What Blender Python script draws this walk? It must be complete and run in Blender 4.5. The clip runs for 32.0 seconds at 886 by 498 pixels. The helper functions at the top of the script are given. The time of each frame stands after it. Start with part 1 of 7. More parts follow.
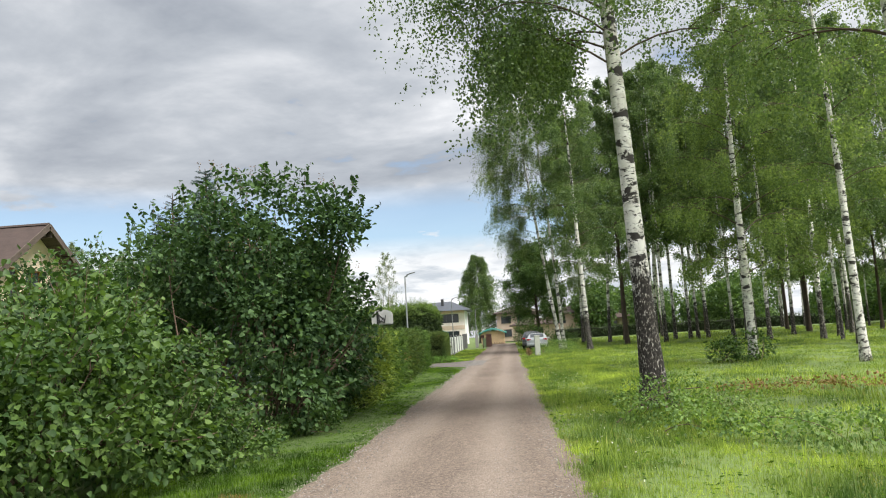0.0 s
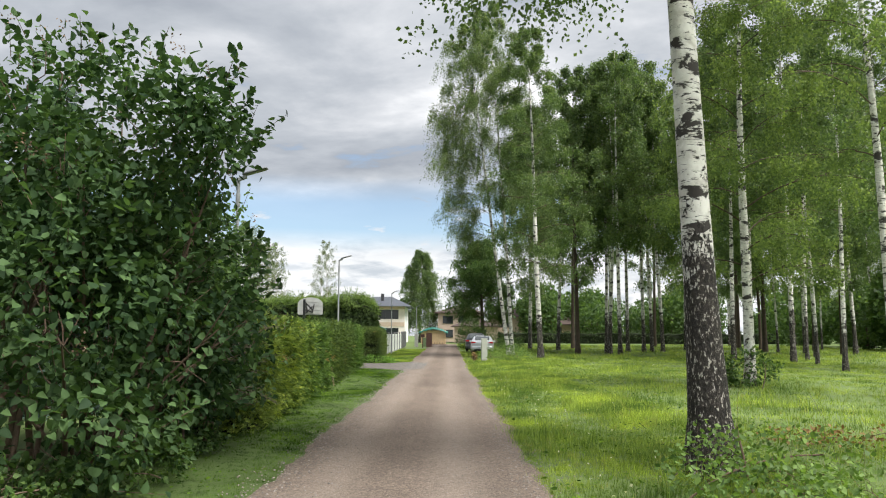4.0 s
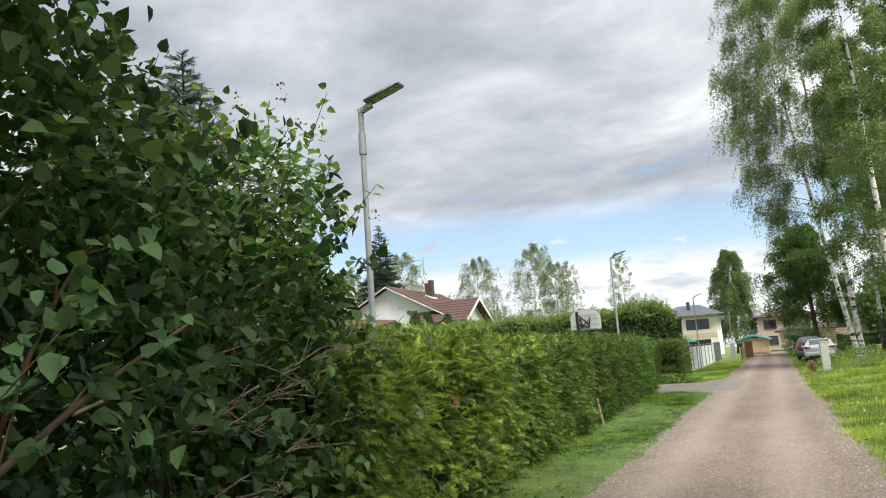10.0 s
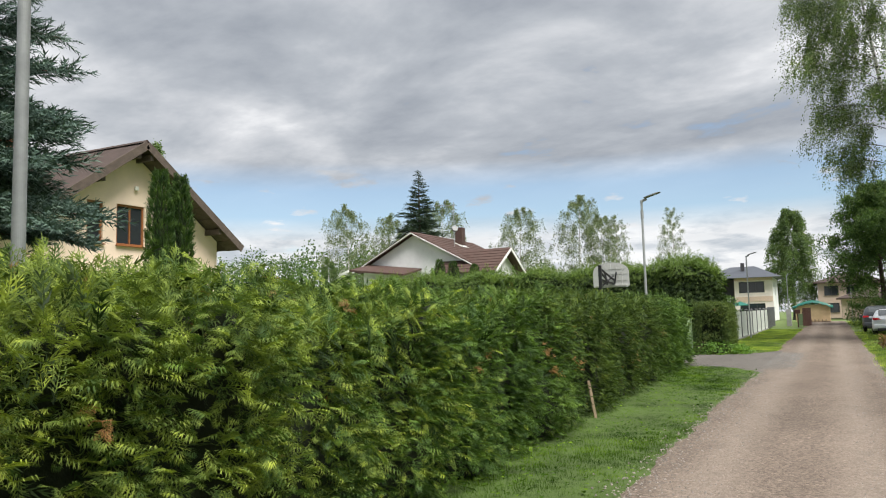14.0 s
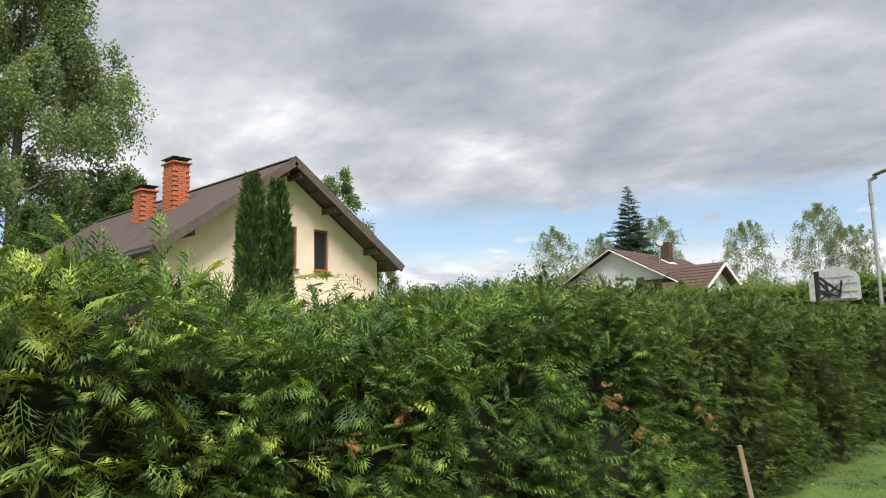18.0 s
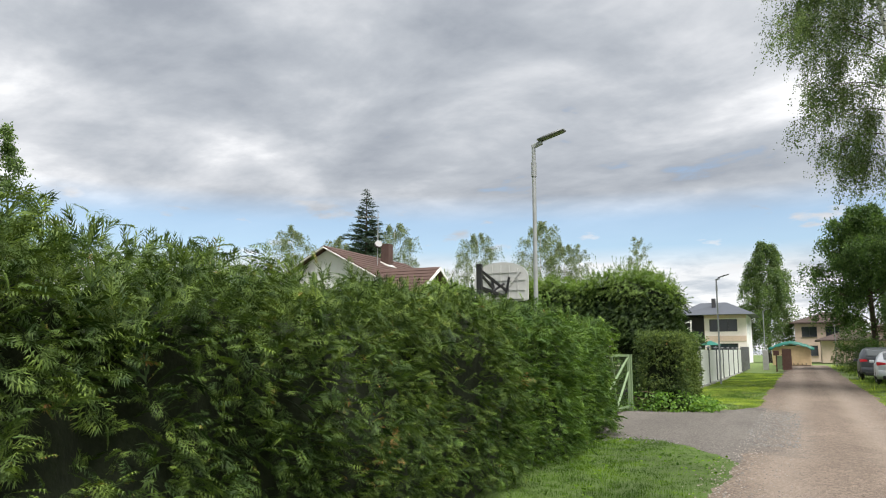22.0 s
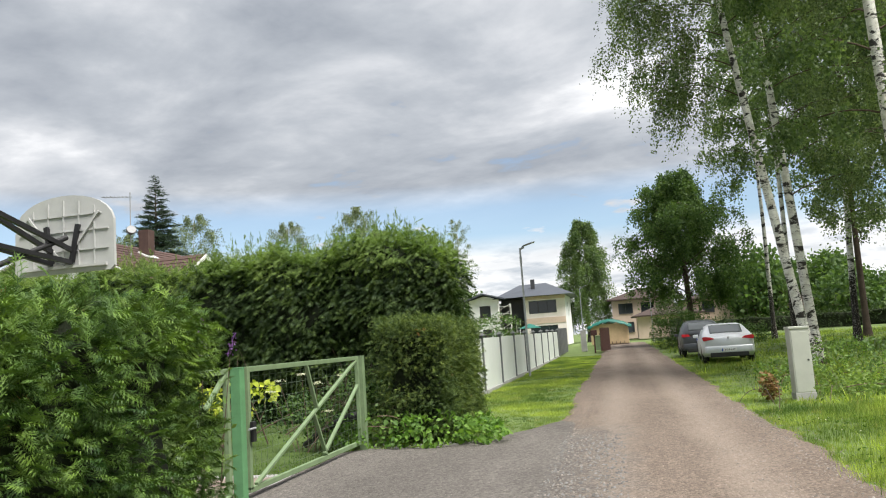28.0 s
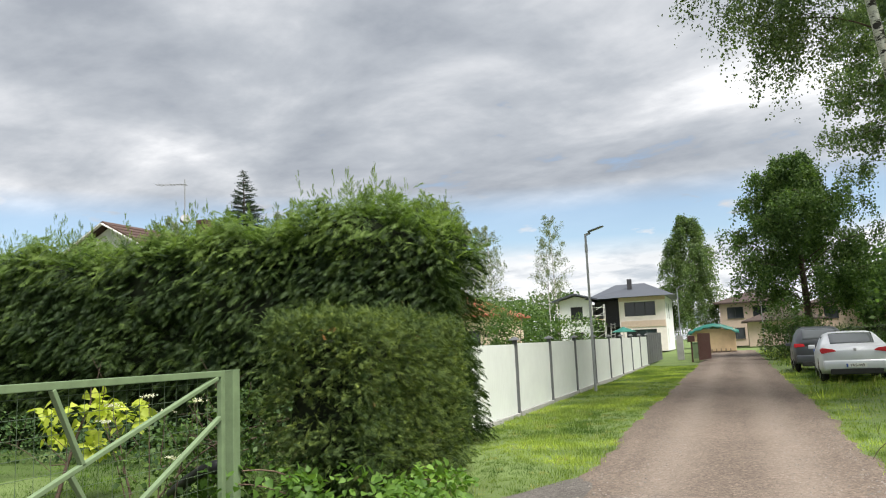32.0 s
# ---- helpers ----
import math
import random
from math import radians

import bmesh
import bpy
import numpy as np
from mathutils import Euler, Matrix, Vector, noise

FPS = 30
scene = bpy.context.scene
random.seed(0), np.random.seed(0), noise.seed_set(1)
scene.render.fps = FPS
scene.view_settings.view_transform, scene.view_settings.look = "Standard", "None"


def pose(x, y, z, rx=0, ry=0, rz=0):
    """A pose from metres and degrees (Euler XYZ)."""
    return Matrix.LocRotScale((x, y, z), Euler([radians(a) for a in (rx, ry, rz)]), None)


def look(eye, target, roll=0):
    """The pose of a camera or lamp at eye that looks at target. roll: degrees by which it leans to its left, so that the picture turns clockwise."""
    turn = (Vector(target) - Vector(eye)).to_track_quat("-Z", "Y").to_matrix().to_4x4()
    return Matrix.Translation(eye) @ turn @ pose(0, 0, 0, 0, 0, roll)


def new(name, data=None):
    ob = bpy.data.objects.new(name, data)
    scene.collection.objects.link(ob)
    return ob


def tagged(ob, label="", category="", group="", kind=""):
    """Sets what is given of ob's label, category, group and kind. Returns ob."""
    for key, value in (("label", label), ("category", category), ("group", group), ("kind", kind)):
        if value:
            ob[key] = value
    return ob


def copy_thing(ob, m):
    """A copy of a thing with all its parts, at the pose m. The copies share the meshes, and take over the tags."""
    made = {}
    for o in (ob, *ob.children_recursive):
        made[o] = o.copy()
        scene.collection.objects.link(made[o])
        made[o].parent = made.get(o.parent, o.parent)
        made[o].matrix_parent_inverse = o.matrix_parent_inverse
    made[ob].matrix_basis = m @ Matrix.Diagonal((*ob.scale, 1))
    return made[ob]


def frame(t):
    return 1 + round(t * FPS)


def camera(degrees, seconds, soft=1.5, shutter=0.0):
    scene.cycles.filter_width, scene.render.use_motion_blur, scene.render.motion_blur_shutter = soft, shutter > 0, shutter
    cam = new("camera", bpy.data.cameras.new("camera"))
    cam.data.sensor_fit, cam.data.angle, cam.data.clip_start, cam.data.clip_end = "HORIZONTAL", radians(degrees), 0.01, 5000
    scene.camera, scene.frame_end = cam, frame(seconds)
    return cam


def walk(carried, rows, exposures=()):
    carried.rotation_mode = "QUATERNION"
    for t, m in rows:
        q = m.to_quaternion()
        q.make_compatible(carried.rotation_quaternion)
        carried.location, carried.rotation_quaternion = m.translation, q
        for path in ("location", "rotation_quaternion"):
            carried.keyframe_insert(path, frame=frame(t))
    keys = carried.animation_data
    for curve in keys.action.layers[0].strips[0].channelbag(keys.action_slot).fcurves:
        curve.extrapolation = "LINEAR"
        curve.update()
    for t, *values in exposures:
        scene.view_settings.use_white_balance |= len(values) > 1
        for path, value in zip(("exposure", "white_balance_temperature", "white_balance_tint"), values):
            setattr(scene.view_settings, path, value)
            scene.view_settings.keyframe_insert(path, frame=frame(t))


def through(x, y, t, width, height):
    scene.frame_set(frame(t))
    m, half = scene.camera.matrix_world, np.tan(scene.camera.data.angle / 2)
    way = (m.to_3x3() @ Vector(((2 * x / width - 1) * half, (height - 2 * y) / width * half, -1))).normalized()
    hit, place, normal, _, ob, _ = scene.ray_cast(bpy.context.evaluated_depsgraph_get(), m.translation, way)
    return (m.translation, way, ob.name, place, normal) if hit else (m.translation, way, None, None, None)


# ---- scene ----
cam = camera(60.2, 32.0, soft=1.1)
PATH = [
    (0, (0.939, -0.894, 1.553), (0.781, 1.086, 1.786), -3.4),
    (0.5, (0.903, -0.164, 1.572), (0.745, 1.812, 1.839), -1.7),
    (1, (0.776, 0.62, 1.566), (0.636, 2.611, 1.697), 1.9),
    (1.5, (0.797, 1.446, 1.554), (0.768, 3.44, 1.707), -1.6),
    (2, (0.765, 2.196, 1.563), (0.736, 4.187, 1.75), -0.7),
    (2.5, (0.652, 2.95, 1.616), (0.677, 4.936, 1.845), -2.4),
    (3, (0.649, 3.756, 1.617), (0.605, 5.738, 1.877), -2.0),
    (3.5, (0.52, 4.464, 1.598), (0.477, 6.451, 1.819), -0.0),
    (5.5, (0.668, 6.871, 1.58), (0.722, 8.853, 1.839), -0.9),
    (6, (0.597, 7.629, 1.595), (0.618, 9.61, 1.867), -1.4),
    (6.5, (0.617, 8.339, 1.549), (0.613, 10.319, 1.827), -0.8),
    (7, (0.592, 8.928, 1.555), (0.416, 10.904, 1.814), 1.8),
    (7.5, (0.714, 9.402, 1.564), (0.641, 11.383, 1.829), -2.5),
    (8, (0.755, 9.657, 1.588), (0.486, 11.622, 1.846), -0.9),
    (8.5, (0.733, 10.131, 1.556), (0.295, 12.072, 1.759), -4.0),
    (9, (0.664, 10.783, 1.543), (-0.08, 12.607, 1.889), -4.2),
    (9.5, (0.607, 11.433, 1.521), (-0.191, 13.242, 1.825), -2.2),
    (10, (0.628, 12.167, 1.498), (-0.133, 13.991, 1.803), -4.2),
    (10.5, (0.593, 12.857, 1.484), (-0.188, 14.686, 1.689), -0.7),
    (11, (0.568, 13.378, 1.479), (-0.221, 15.203, 1.689), -2.8),
    (11.5, (0.561, 14.061, 1.508), (-0.196, 15.898, 1.736), -1.5),
    (12, (0.531, 14.547, 1.508), (-0.205, 16.392, 1.74), -0.9),
    (12.5, (0.453, 15.252, 1.48), (-0.301, 17.09, 1.704), -0.5),
    (13, (0.374, 16.066, 1.454), (-0.403, 17.902, 1.607), 2.8),
    (13.5, (0.378, 16.933, 1.553), (-0.282, 18.81, 1.755), -2.8),
    (14, (0.406, 17.434, 1.601), (-0.491, 19.212, 1.786), -1.5),
    (14.5, (0.463, 17.668, 1.56), (-0.462, 19.43, 1.766), -3.5),
    (15, (0.424, 18.041, 1.538), (-0.574, 19.764, 1.718), -3.0),
    (15.5, (0.369, 18.269, 1.582), (-0.938, 19.769, 1.787), 1.6),
    (17.5, (-0.046, 21.468, 1.533), (-1.445, 22.867, 1.824), -2.2),
    (18, (-0.059, 22.241, 1.519), (-1.419, 23.683, 1.786), -1.5),
    (18.5, (-0.104, 23.024, 1.533), (-1.498, 24.415, 1.883), -3.8),
    (19, (-0.252, 23.701, 1.487), (-1.69, 25.046, 1.839), -2.6),
    (19.5, (-0.328, 24.471, 1.475), (-1.687, 25.9, 1.806), -5.2),
    (20, (-0.285, 25.409, 1.414), (-1.531, 26.947, 1.704), -2.5),
    (20.5, (-0.356, 26.126, 1.451), (-1.385, 27.809, 1.782), -2.2),
    (21, (-0.378, 26.862, 1.475), (-1.421, 28.519, 1.88), -2.6),
    (21.5, (-0.477, 27.629, 1.429), (-1.399, 29.37, 1.775), 0.7),
    (22, (-0.505, 28.428, 1.433), (-1.341, 30.224, 1.706), 0.0),
    (22.5, (-0.481, 29.139, 1.437), (-1.314, 30.944, 1.65), 1.4),
    (23, (-0.509, 29.937, 1.452), (-1.15, 31.82, 1.664), 0.2),
    (23.5, (-0.487, 30.645, 1.468), (-1.216, 32.49, 1.724), -0.2),
    (24, (-0.606, 31.425, 1.475), (-1.281, 33.285, 1.767), -0.8),
    (24.5, (-0.624, 32.27, 1.503), (-1.205, 34.157, 1.823), -1.2),
    (26.5, (-0.622, 34.809, 1.518), (-1.294, 36.672, 1.798), -2.0),
    (27, (-0.651, 35.621, 1.469), (-1.331, 37.483, 1.732), -1.0),
    (27.5, (-0.672, 36.499, 1.532), (-1.144, 38.433, 1.72), 0.0),
    (28, (-0.548, 37.148, 1.547), (-0.977, 39.087, 1.79), -3.9),
    (28.5, (-0.528, 37.801, 1.523), (-1.008, 39.733, 1.709), -1.1),
    (29, (-0.434, 38.504, 1.546), (-0.826, 40.453, 1.767), -1.6),
    (29.5, (-0.317, 39.152, 1.568), (-0.797, 41.077, 1.822), -1.4),
    (30, (-0.195, 39.825, 1.567), (-0.72, 41.739, 1.813), -1.2),
    (30.5, (-0.097, 40.492, 1.553), (-0.615, 42.403, 1.837), -2.7),
    (31, (-0.078, 41.149, 1.526), (-0.628, 43.055, 1.777), -2.2),
    (31.5, (0.009, 41.832, 1.526), (-0.475, 43.759, 1.755), -4.2),
    (32, (0.125, 42.348, 1.544), (-0.567, 44.207, 1.804), -2.5),
]
walk(cam, [(t, look(e, a, r)) for t, e, a, r in PATH], exposures=[(0.0, 0.75), (5.0, 0.77), (8.0, 0.9), (12.0, 0.82), (14.0, 0.57), (17.0, 0.66), (20.0, 0.70), (21.3, 0.63), (22.5, 0.72), (24.0, 0.70), (28.0, 0.72), (32.0, 0.70)])

# ---- world and light ----
SUN_ELEV, SUN_AZ = 60.0, 122.0   # azimuth clockwise from +y
world = bpy.data.worlds.new("overcast_sky")
scene.world = world
world.use_nodes = True


def node(nt, kind, **props):
    n = nt.nodes.new(kind)
    for key, value in props.items():
        if key in n.inputs:
            n.inputs[key].default_value = value
    return n


def link(nt, a, b):
    nt.links.new(a, b)


def maths(nt, op, a, b=0.0, clamp=False):
    n = nt.nodes.new("ShaderNodeMath")
    n.operation, n.use_clamp = op, clamp
    for i, v in enumerate((a, b)):
        if isinstance(v, (int, float)):
            n.inputs[i].default_value = v
        else:
            nt.links.new(v, n.inputs[i])
    return n.outputs[0]


def ramp(nt, fac, stops):
    n = nt.nodes.new("ShaderNodeValToRGB")
    el = n.color_ramp.elements
    while len(el) < len(stops):
        el.new(0.5)
    for e, (p, c) in zip(el, stops):
        e.position = p
        e.color = (*c, 1.0) if isinstance(c, tuple) else (c, c, c, 1.0)
    nt.links.new(fac, n.inputs[0])
    return n.outputs[0]


def mixc(nt, fac, a, b, mode="MIX"):
    n = nt.nodes.new("ShaderNodeMix")
    n.data_type, n.blend_type = "RGBA", mode
    for sock, v in ((n.inputs[0], fac), (n.inputs[6], a), (n.inputs[7], b)):
        if isinstance(v, (int, float)):
            sock.default_value = v
        elif isinstance(v, tuple):
            sock.default_value = (*v, 1.0)
        else:
            nt.links.new(v, sock)
    return n.outputs[2]


def build_sky():
    nt = world.node_tree
    nt.nodes.clear()
    out = nt.nodes.new("ShaderNodeOutputWorld")
    bg = nt.nodes.new("ShaderNodeBackground")
    co = nt.nodes.new("ShaderNodeTexCoord")
    sky = nt.nodes.new("ShaderNodeTexSky")
    sky.sky_type, sky.sun_disc = "NISHITA", False
    sky.sun_elevation, sky.sun_rotation = radians(SUN_ELEV), radians(SUN_AZ)
    blue = nt.nodes.new("ShaderNodeVectorMath")
    blue.operation = "SCALE"
    blue.inputs[3].default_value = 0.14
    link(nt, sky.outputs[0], blue.inputs[0])
    sep = nt.nodes.new("ShaderNodeSeparateXYZ")
    link(nt, co.outputs["Generated"], sep.inputs[0])
    up = maths(nt, "MAXIMUM", sep.outputs[2], 0.0)
    den = maths(nt, "ADD", up, 0.16)
    comb = nt.nodes.new("ShaderNodeCombineXYZ")
    link(nt, maths(nt, "DIVIDE", sep.outputs[0], den), comb.inputs[0])
    link(nt, maths(nt, "DIVIDE", sep.outputs[1], den), comb.inputs[1])

    def cloud(scale, detail, rough, off, squash=1.0, dist=0.3):
        mp = nt.nodes.new("ShaderNodeMapping")
        mp.inputs["Location"].default_value = off
        mp.inputs["Rotation"].default_value = (0, 0, 0.5)
        mp.inputs["Scale"].default_value = (1.0, squash, 1.0)
        link(nt, comb.outputs[0], mp.inputs[0])
        n = node(nt, "ShaderNodeTexNoise", Scale=scale, Detail=detail, Roughness=rough, Distortion=dist)
        link(nt, mp.outputs[0], n.inputs["Vector"])
        return n.outputs[0]
    big = cloud(0.6, 4.0, 0.45, (3.1, 1.7, 0.0), 1.15)
    mid = cloud(1.7, 8.0, 0.56, (0.4, 5.2, 1.0), 1.25, 0.15)
    tone = maths(nt, "ADD", maths(nt, "MULTIPLY", big, 0.48), maths(nt, "MULTIPLY", mid, 0.52))
    grey = ramp(nt, tone, [(0.38, (0.33, 0.36, 0.41)), (0.46, (0.46, 0.49, 0.535)), (0.53, (0.64, 0.66, 0.695)), (0.60, (0.96, 0.965, 0.98))])
    # thinner cover low over the horizon, with blue showing between heaped clouds
    low = ramp(nt, up, [(0.0, 0.0), (0.105, 0.05), (0.135, 1.0), (0.17, 0.9), (0.205, 0.0)])
    heap = cloud(4.2, 8.0, 0.55, (7.3, 2.2, 3.0), 1.0, 0.1)
    gap = maths(nt, "MULTIPLY", low, ramp(nt, heap, [(0.60, 1.0), (0.70, 0.0)]))
    gap2 = maths(nt, "MULTIPLY", ramp(nt, mid, [(0.30, 1.0), (0.36, 0.0)]), 0.6)
    lowwhite = ramp(nt, up, [(0.0, 1.0), (0.10, 0.8), (0.17, 0.0)])
    puff = ramp(nt, heap, [(0.36, (0.55, 0.60, 0.66)), (0.54, (1.0, 1.0, 1.0))])
    cl = mixc(nt, maths(nt, "MULTIPLY", lowwhite, 0.8), grey, puff)
    col = mixc(nt, maths(nt, "MAXIMUM", gap, gap2), cl, blue.outputs[0])
    link(nt, col, bg.inputs[0])
    bg.inputs[1].default_value = 0.72
    link(nt, bg.outputs[0], out.inputs[0])


build_sky()
sun = new("sun", bpy.data.lights.new("sun", "SUN"))
sun.data.energy, sun.data.angle, sun.data.color = 5.0, radians(35), (1.0, 0.97, 0.91)
_a, _e = radians(SUN_AZ), radians(SUN_ELEV)
sun.matrix_world = look((math.sin(_a) * math.cos(_e) * 50, math.cos(_a) * math.cos(_e) * 50, math.sin(_e) * 50), (0, 0, 0))

# ---- materials ----
MATS = {}


def material(name, colour, rough=0.8, metal=0.0, vary=0.25, scale=6.0, bump=0.2, fine=60.0, spec=0.4, island=0.0, objrand=0.0, dark=None, stain=0.0):
    """A surface with coarse and fine variation and relief, sized in metres."""
    m = bpy.data.materials.new(name)
    m.use_nodes = True
    nt = m.node_tree
    b = nt.nodes["Principled BSDF"]
    co = nt.nodes.new("ShaderNodeTexCoord").outputs["Object"]
    n1 = node(nt, "ShaderNodeTexNoise", Scale=scale, Detail=5.0, Roughness=0.6)
    n2 = node(nt, "ShaderNodeTexNoise", Scale=fine, Detail=3.0, Roughness=0.6)
    link(nt, co, n1.inputs["Vector"])
    link(nt, co, n2.inputs["Vector"])
    lo = dark or tuple(c * (1 - vary) for c in colour)
    hi = tuple(min(1.0, c * (1 + vary * 0.6)) for c in colour)
    c = ramp(nt, n1.outputs[0], [(0.3, lo), (0.7, hi)])
    c = mixc(nt, 0.35 * min(1.0, vary * 3), c, ramp(nt, n2.outputs[0], [(0.3, lo), (0.7, hi)]))
    if stain:
        n3 = node(nt, "ShaderNodeTexNoise", Scale=scale * 0.35, Detail=6.0, Roughness=0.7)
        link(nt, co, n3.inputs["Vector"])
        c = mixc(nt, ramp(nt, n3.outputs[0], [(0.5, 0.0), (0.75, stain)]), c, tuple(x * 0.45 for x in colour))
    rnd = None
    if island:
        rnd, amt = nt.nodes.new("ShaderNodeNewGeometry").outputs["Random Per Island"], island
    elif objrand:
        rnd, amt = nt.nodes.new("ShaderNodeObjectInfo").outputs["Random"], objrand
    if rnd:
        c = mixc(nt, 1.0, c, ramp(nt, rnd, [(0.0, 1.0 - amt), (1.0, 1.0)]), "MULTIPLY")
    link(nt, c, b.inputs["Base Color"])
    b.inputs["Roughness"].default_value, b.inputs["Metallic"].default_value = rough, metal
    b.inputs["Specular IOR Level"].default_value = spec
    if bump:
        bp = nt.nodes.new("ShaderNodeBump")
        bp.inputs["Strength"].default_value, bp.inputs["Distance"].default_value = bump, 0.01
        link(nt, n2.outputs[0], bp.inputs["Height"])
        link(nt, bp.outputs[0], b.inputs["Normal"])
    MATS[name] = m
    return m


def leaf_material(name, dark, light, brown=None, brown_share=0.03, through=0.3, rough=0.55, spec=0.25, clump=0.0, even=False):
    """Foliage: each leaf of its own shade, a little light let through; even: scale leaves of one frond alike."""
    if even:
        dark, light = (tuple(a + (b_ - a) * k for a, b_ in zip(dark, light)) for k in (0.3, 0.62))
    m = bpy.data.materials.new(name)
    m.use_nodes = True
    nt = m.node_tree
    b = nt.nodes["Principled BSDF"]
    out = nt.nodes["Material Output"]
    r = nt.nodes.new("ShaderNodeNewGeometry").outputs["Random Per Island"]
    mid = tuple((a + b_) / 2 for a, b_ in zip(dark, light))
    stops = [(0.0, dark), (0.55, mid), (0.93, light)]
    c = ramp(nt, r, stops)
    co = nt.nodes.new("ShaderNodeTexCoord").outputs["Object"]
    n = node(nt, "ShaderNodeTexNoise", Scale=0.9, Detail=3.0)
    link(nt, co, n.inputs["Vector"])
    c = mixc(nt, 1.0, c, ramp(nt, n.outputs[0], [(0.3, (0.72, 0.78, 0.75)), (0.7, (1.2, 1.15, 0.95))]), "MULTIPLY")
    # clump: random tone, its extremes paint foliage highlights and shaded gaps into the colour
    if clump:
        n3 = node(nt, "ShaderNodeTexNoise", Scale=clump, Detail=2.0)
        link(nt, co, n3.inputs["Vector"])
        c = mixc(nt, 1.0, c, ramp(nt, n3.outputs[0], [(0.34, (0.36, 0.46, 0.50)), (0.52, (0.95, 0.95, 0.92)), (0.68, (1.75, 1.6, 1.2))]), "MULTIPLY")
    if brown:
        n2 = node(nt, "ShaderNodeTexNoise", Scale=4.0 if even else 2.6, Detail=3.0, Roughness=0.6)
        link(nt, co, n2.inputs["Vector"])
        some = maths(nt, "LESS_THAN", maths(nt, "FRACT", maths(nt, "MULTIPLY", r, 37.0)), 0.6)
        c = mixc(nt, maths(nt, "MULTIPLY", some, ramp(nt, n2.outputs[0], [(0.70 - brown_share, 0.0), (0.76 - brown_share, 1.0)])), c, brown)
    link(nt, c, b.inputs["Base Color"])
    b.inputs["Roughness"].default_value = rough
    b.inputs["Specular IOR Level"].default_value = spec
    tr = nt.nodes.new("ShaderNodeBsdfTranslucent")
    link(nt, mixc(nt, 1.0, c, (1.5, 1.6, 0.8), "MULTIPLY"), tr.inputs[0])
    mx = nt.nodes.new("ShaderNodeMixShader")
    mx.inputs[0].default_value = through
    link(nt, b.outputs[0], mx.inputs[1])
    link(nt, tr.outputs[0], mx.inputs[2])
    link(nt, mx.outputs[0], out.inputs[0])
    MATS[name] = m
    return m


def glass_material(name, tint=(0.03, 0.035, 0.04), rough=0.05):
    m = bpy.data.materials.new(name)
    m.use_nodes = True
    b = m.node_tree.nodes["Principled BSDF"]
    b.inputs["Base Color"].default_value = (*tint, 1)
    b.inputs["Roughness"].default_value = rough
    b.inputs["Specular IOR Level"].default_value = 0.5
    MATS[name] = m
    return m


def birch_bark_material(name="birch_bark", rough_to=0.95):
    m = bpy.data.materials.new(name)
    m.use_nodes = True
    nt = m.node_tree
    b = nt.nodes["Principled BSDF"]
    co = nt.nodes.new("ShaderNodeTexCoord").outputs["Object"]

    def tex(sx, sz, scale, detail=4.0):
        mp = nt.nodes.new("ShaderNodeMapping")
        mp.inputs["Scale"].default_value = (sx, sx, sz)
        link(nt, co, mp.inputs[0])
        n = node(nt, "ShaderNodeTexNoise", Scale=scale, Detail=detail, Roughness=0.65, Distortion=0.4)
        link(nt, mp.outputs[0], n.inputs["Vector"])
        return n.outputs[0]
    white = ramp(nt, tex(1, 1, 5.0), [(0.3, (0.46, 0.43, 0.39)), (0.6, (0.74, 0.72, 0.68))])
    lines = ramp(nt, tex(3.0, 16.0, 2.0, 3.0), [(0.59, 0.0), (0.64, 1.0)])
    scars = ramp(nt, tex(1.6, 3.2, 1.7, 5.0), [(0.535, 0.0), (0.575, 1.0)])
    marks = maths(nt, "MAXIMUM", lines, scars)
    # old rough bark low on the trunk
    sep = nt.nodes.new("ShaderNodeSeparateXYZ")
    link(nt, co, sep.inputs[0])
    hgt = maths(nt, "ADD", maths(nt, "MULTIPLY", sep.outputs[2], -0.22), rough_to)
    plates = tex(5.0, 2.4, 6.0, 6.0)
    patches = tex(2.0, 1.2, 2.0, 4.0)
    old = ramp(nt, maths(nt, "ADD", hgt, maths(nt, "ADD", maths(nt, "MULTIPLY", patches, 0.9), maths(nt, "MULTIPLY", maths(nt, "SUBTRACT", 0.42, plates), 0.9))), [(0.76, 0.0), (0.81, 1.0)])
    oldc = ramp(nt, plates, [(0.40, (0.010, 0.008, 0.007)), (0.55, (0.042, 0.034, 0.028)), (0.58, (0.13, 0.115, 0.10)), (0.62, (0.50, 0.47, 0.43))])
    c = mixc(nt, marks, white, (0.035, 0.03, 0.027))
    c = mixc(nt, old, c, oldc)
    link(nt, c, b.inputs["Base Color"])
    b.inputs["Roughness"].default_value = 0.85
    bp = nt.nodes.new("ShaderNodeBump")
    bp.inputs["Strength"].default_value, bp.inputs["Distance"].default_value = 1.0, 0.03
    link(nt, maths(nt, "SUBTRACT", maths(nt, "MULTIPLY", maths(nt, "MULTIPLY", plates, old), 1.3), maths(nt, "MULTIPLY", marks, 0.2)), bp.inputs["Height"])
    link(nt, bp.outputs[0], b.inputs["Normal"])
    MATS[name] = m
    return m


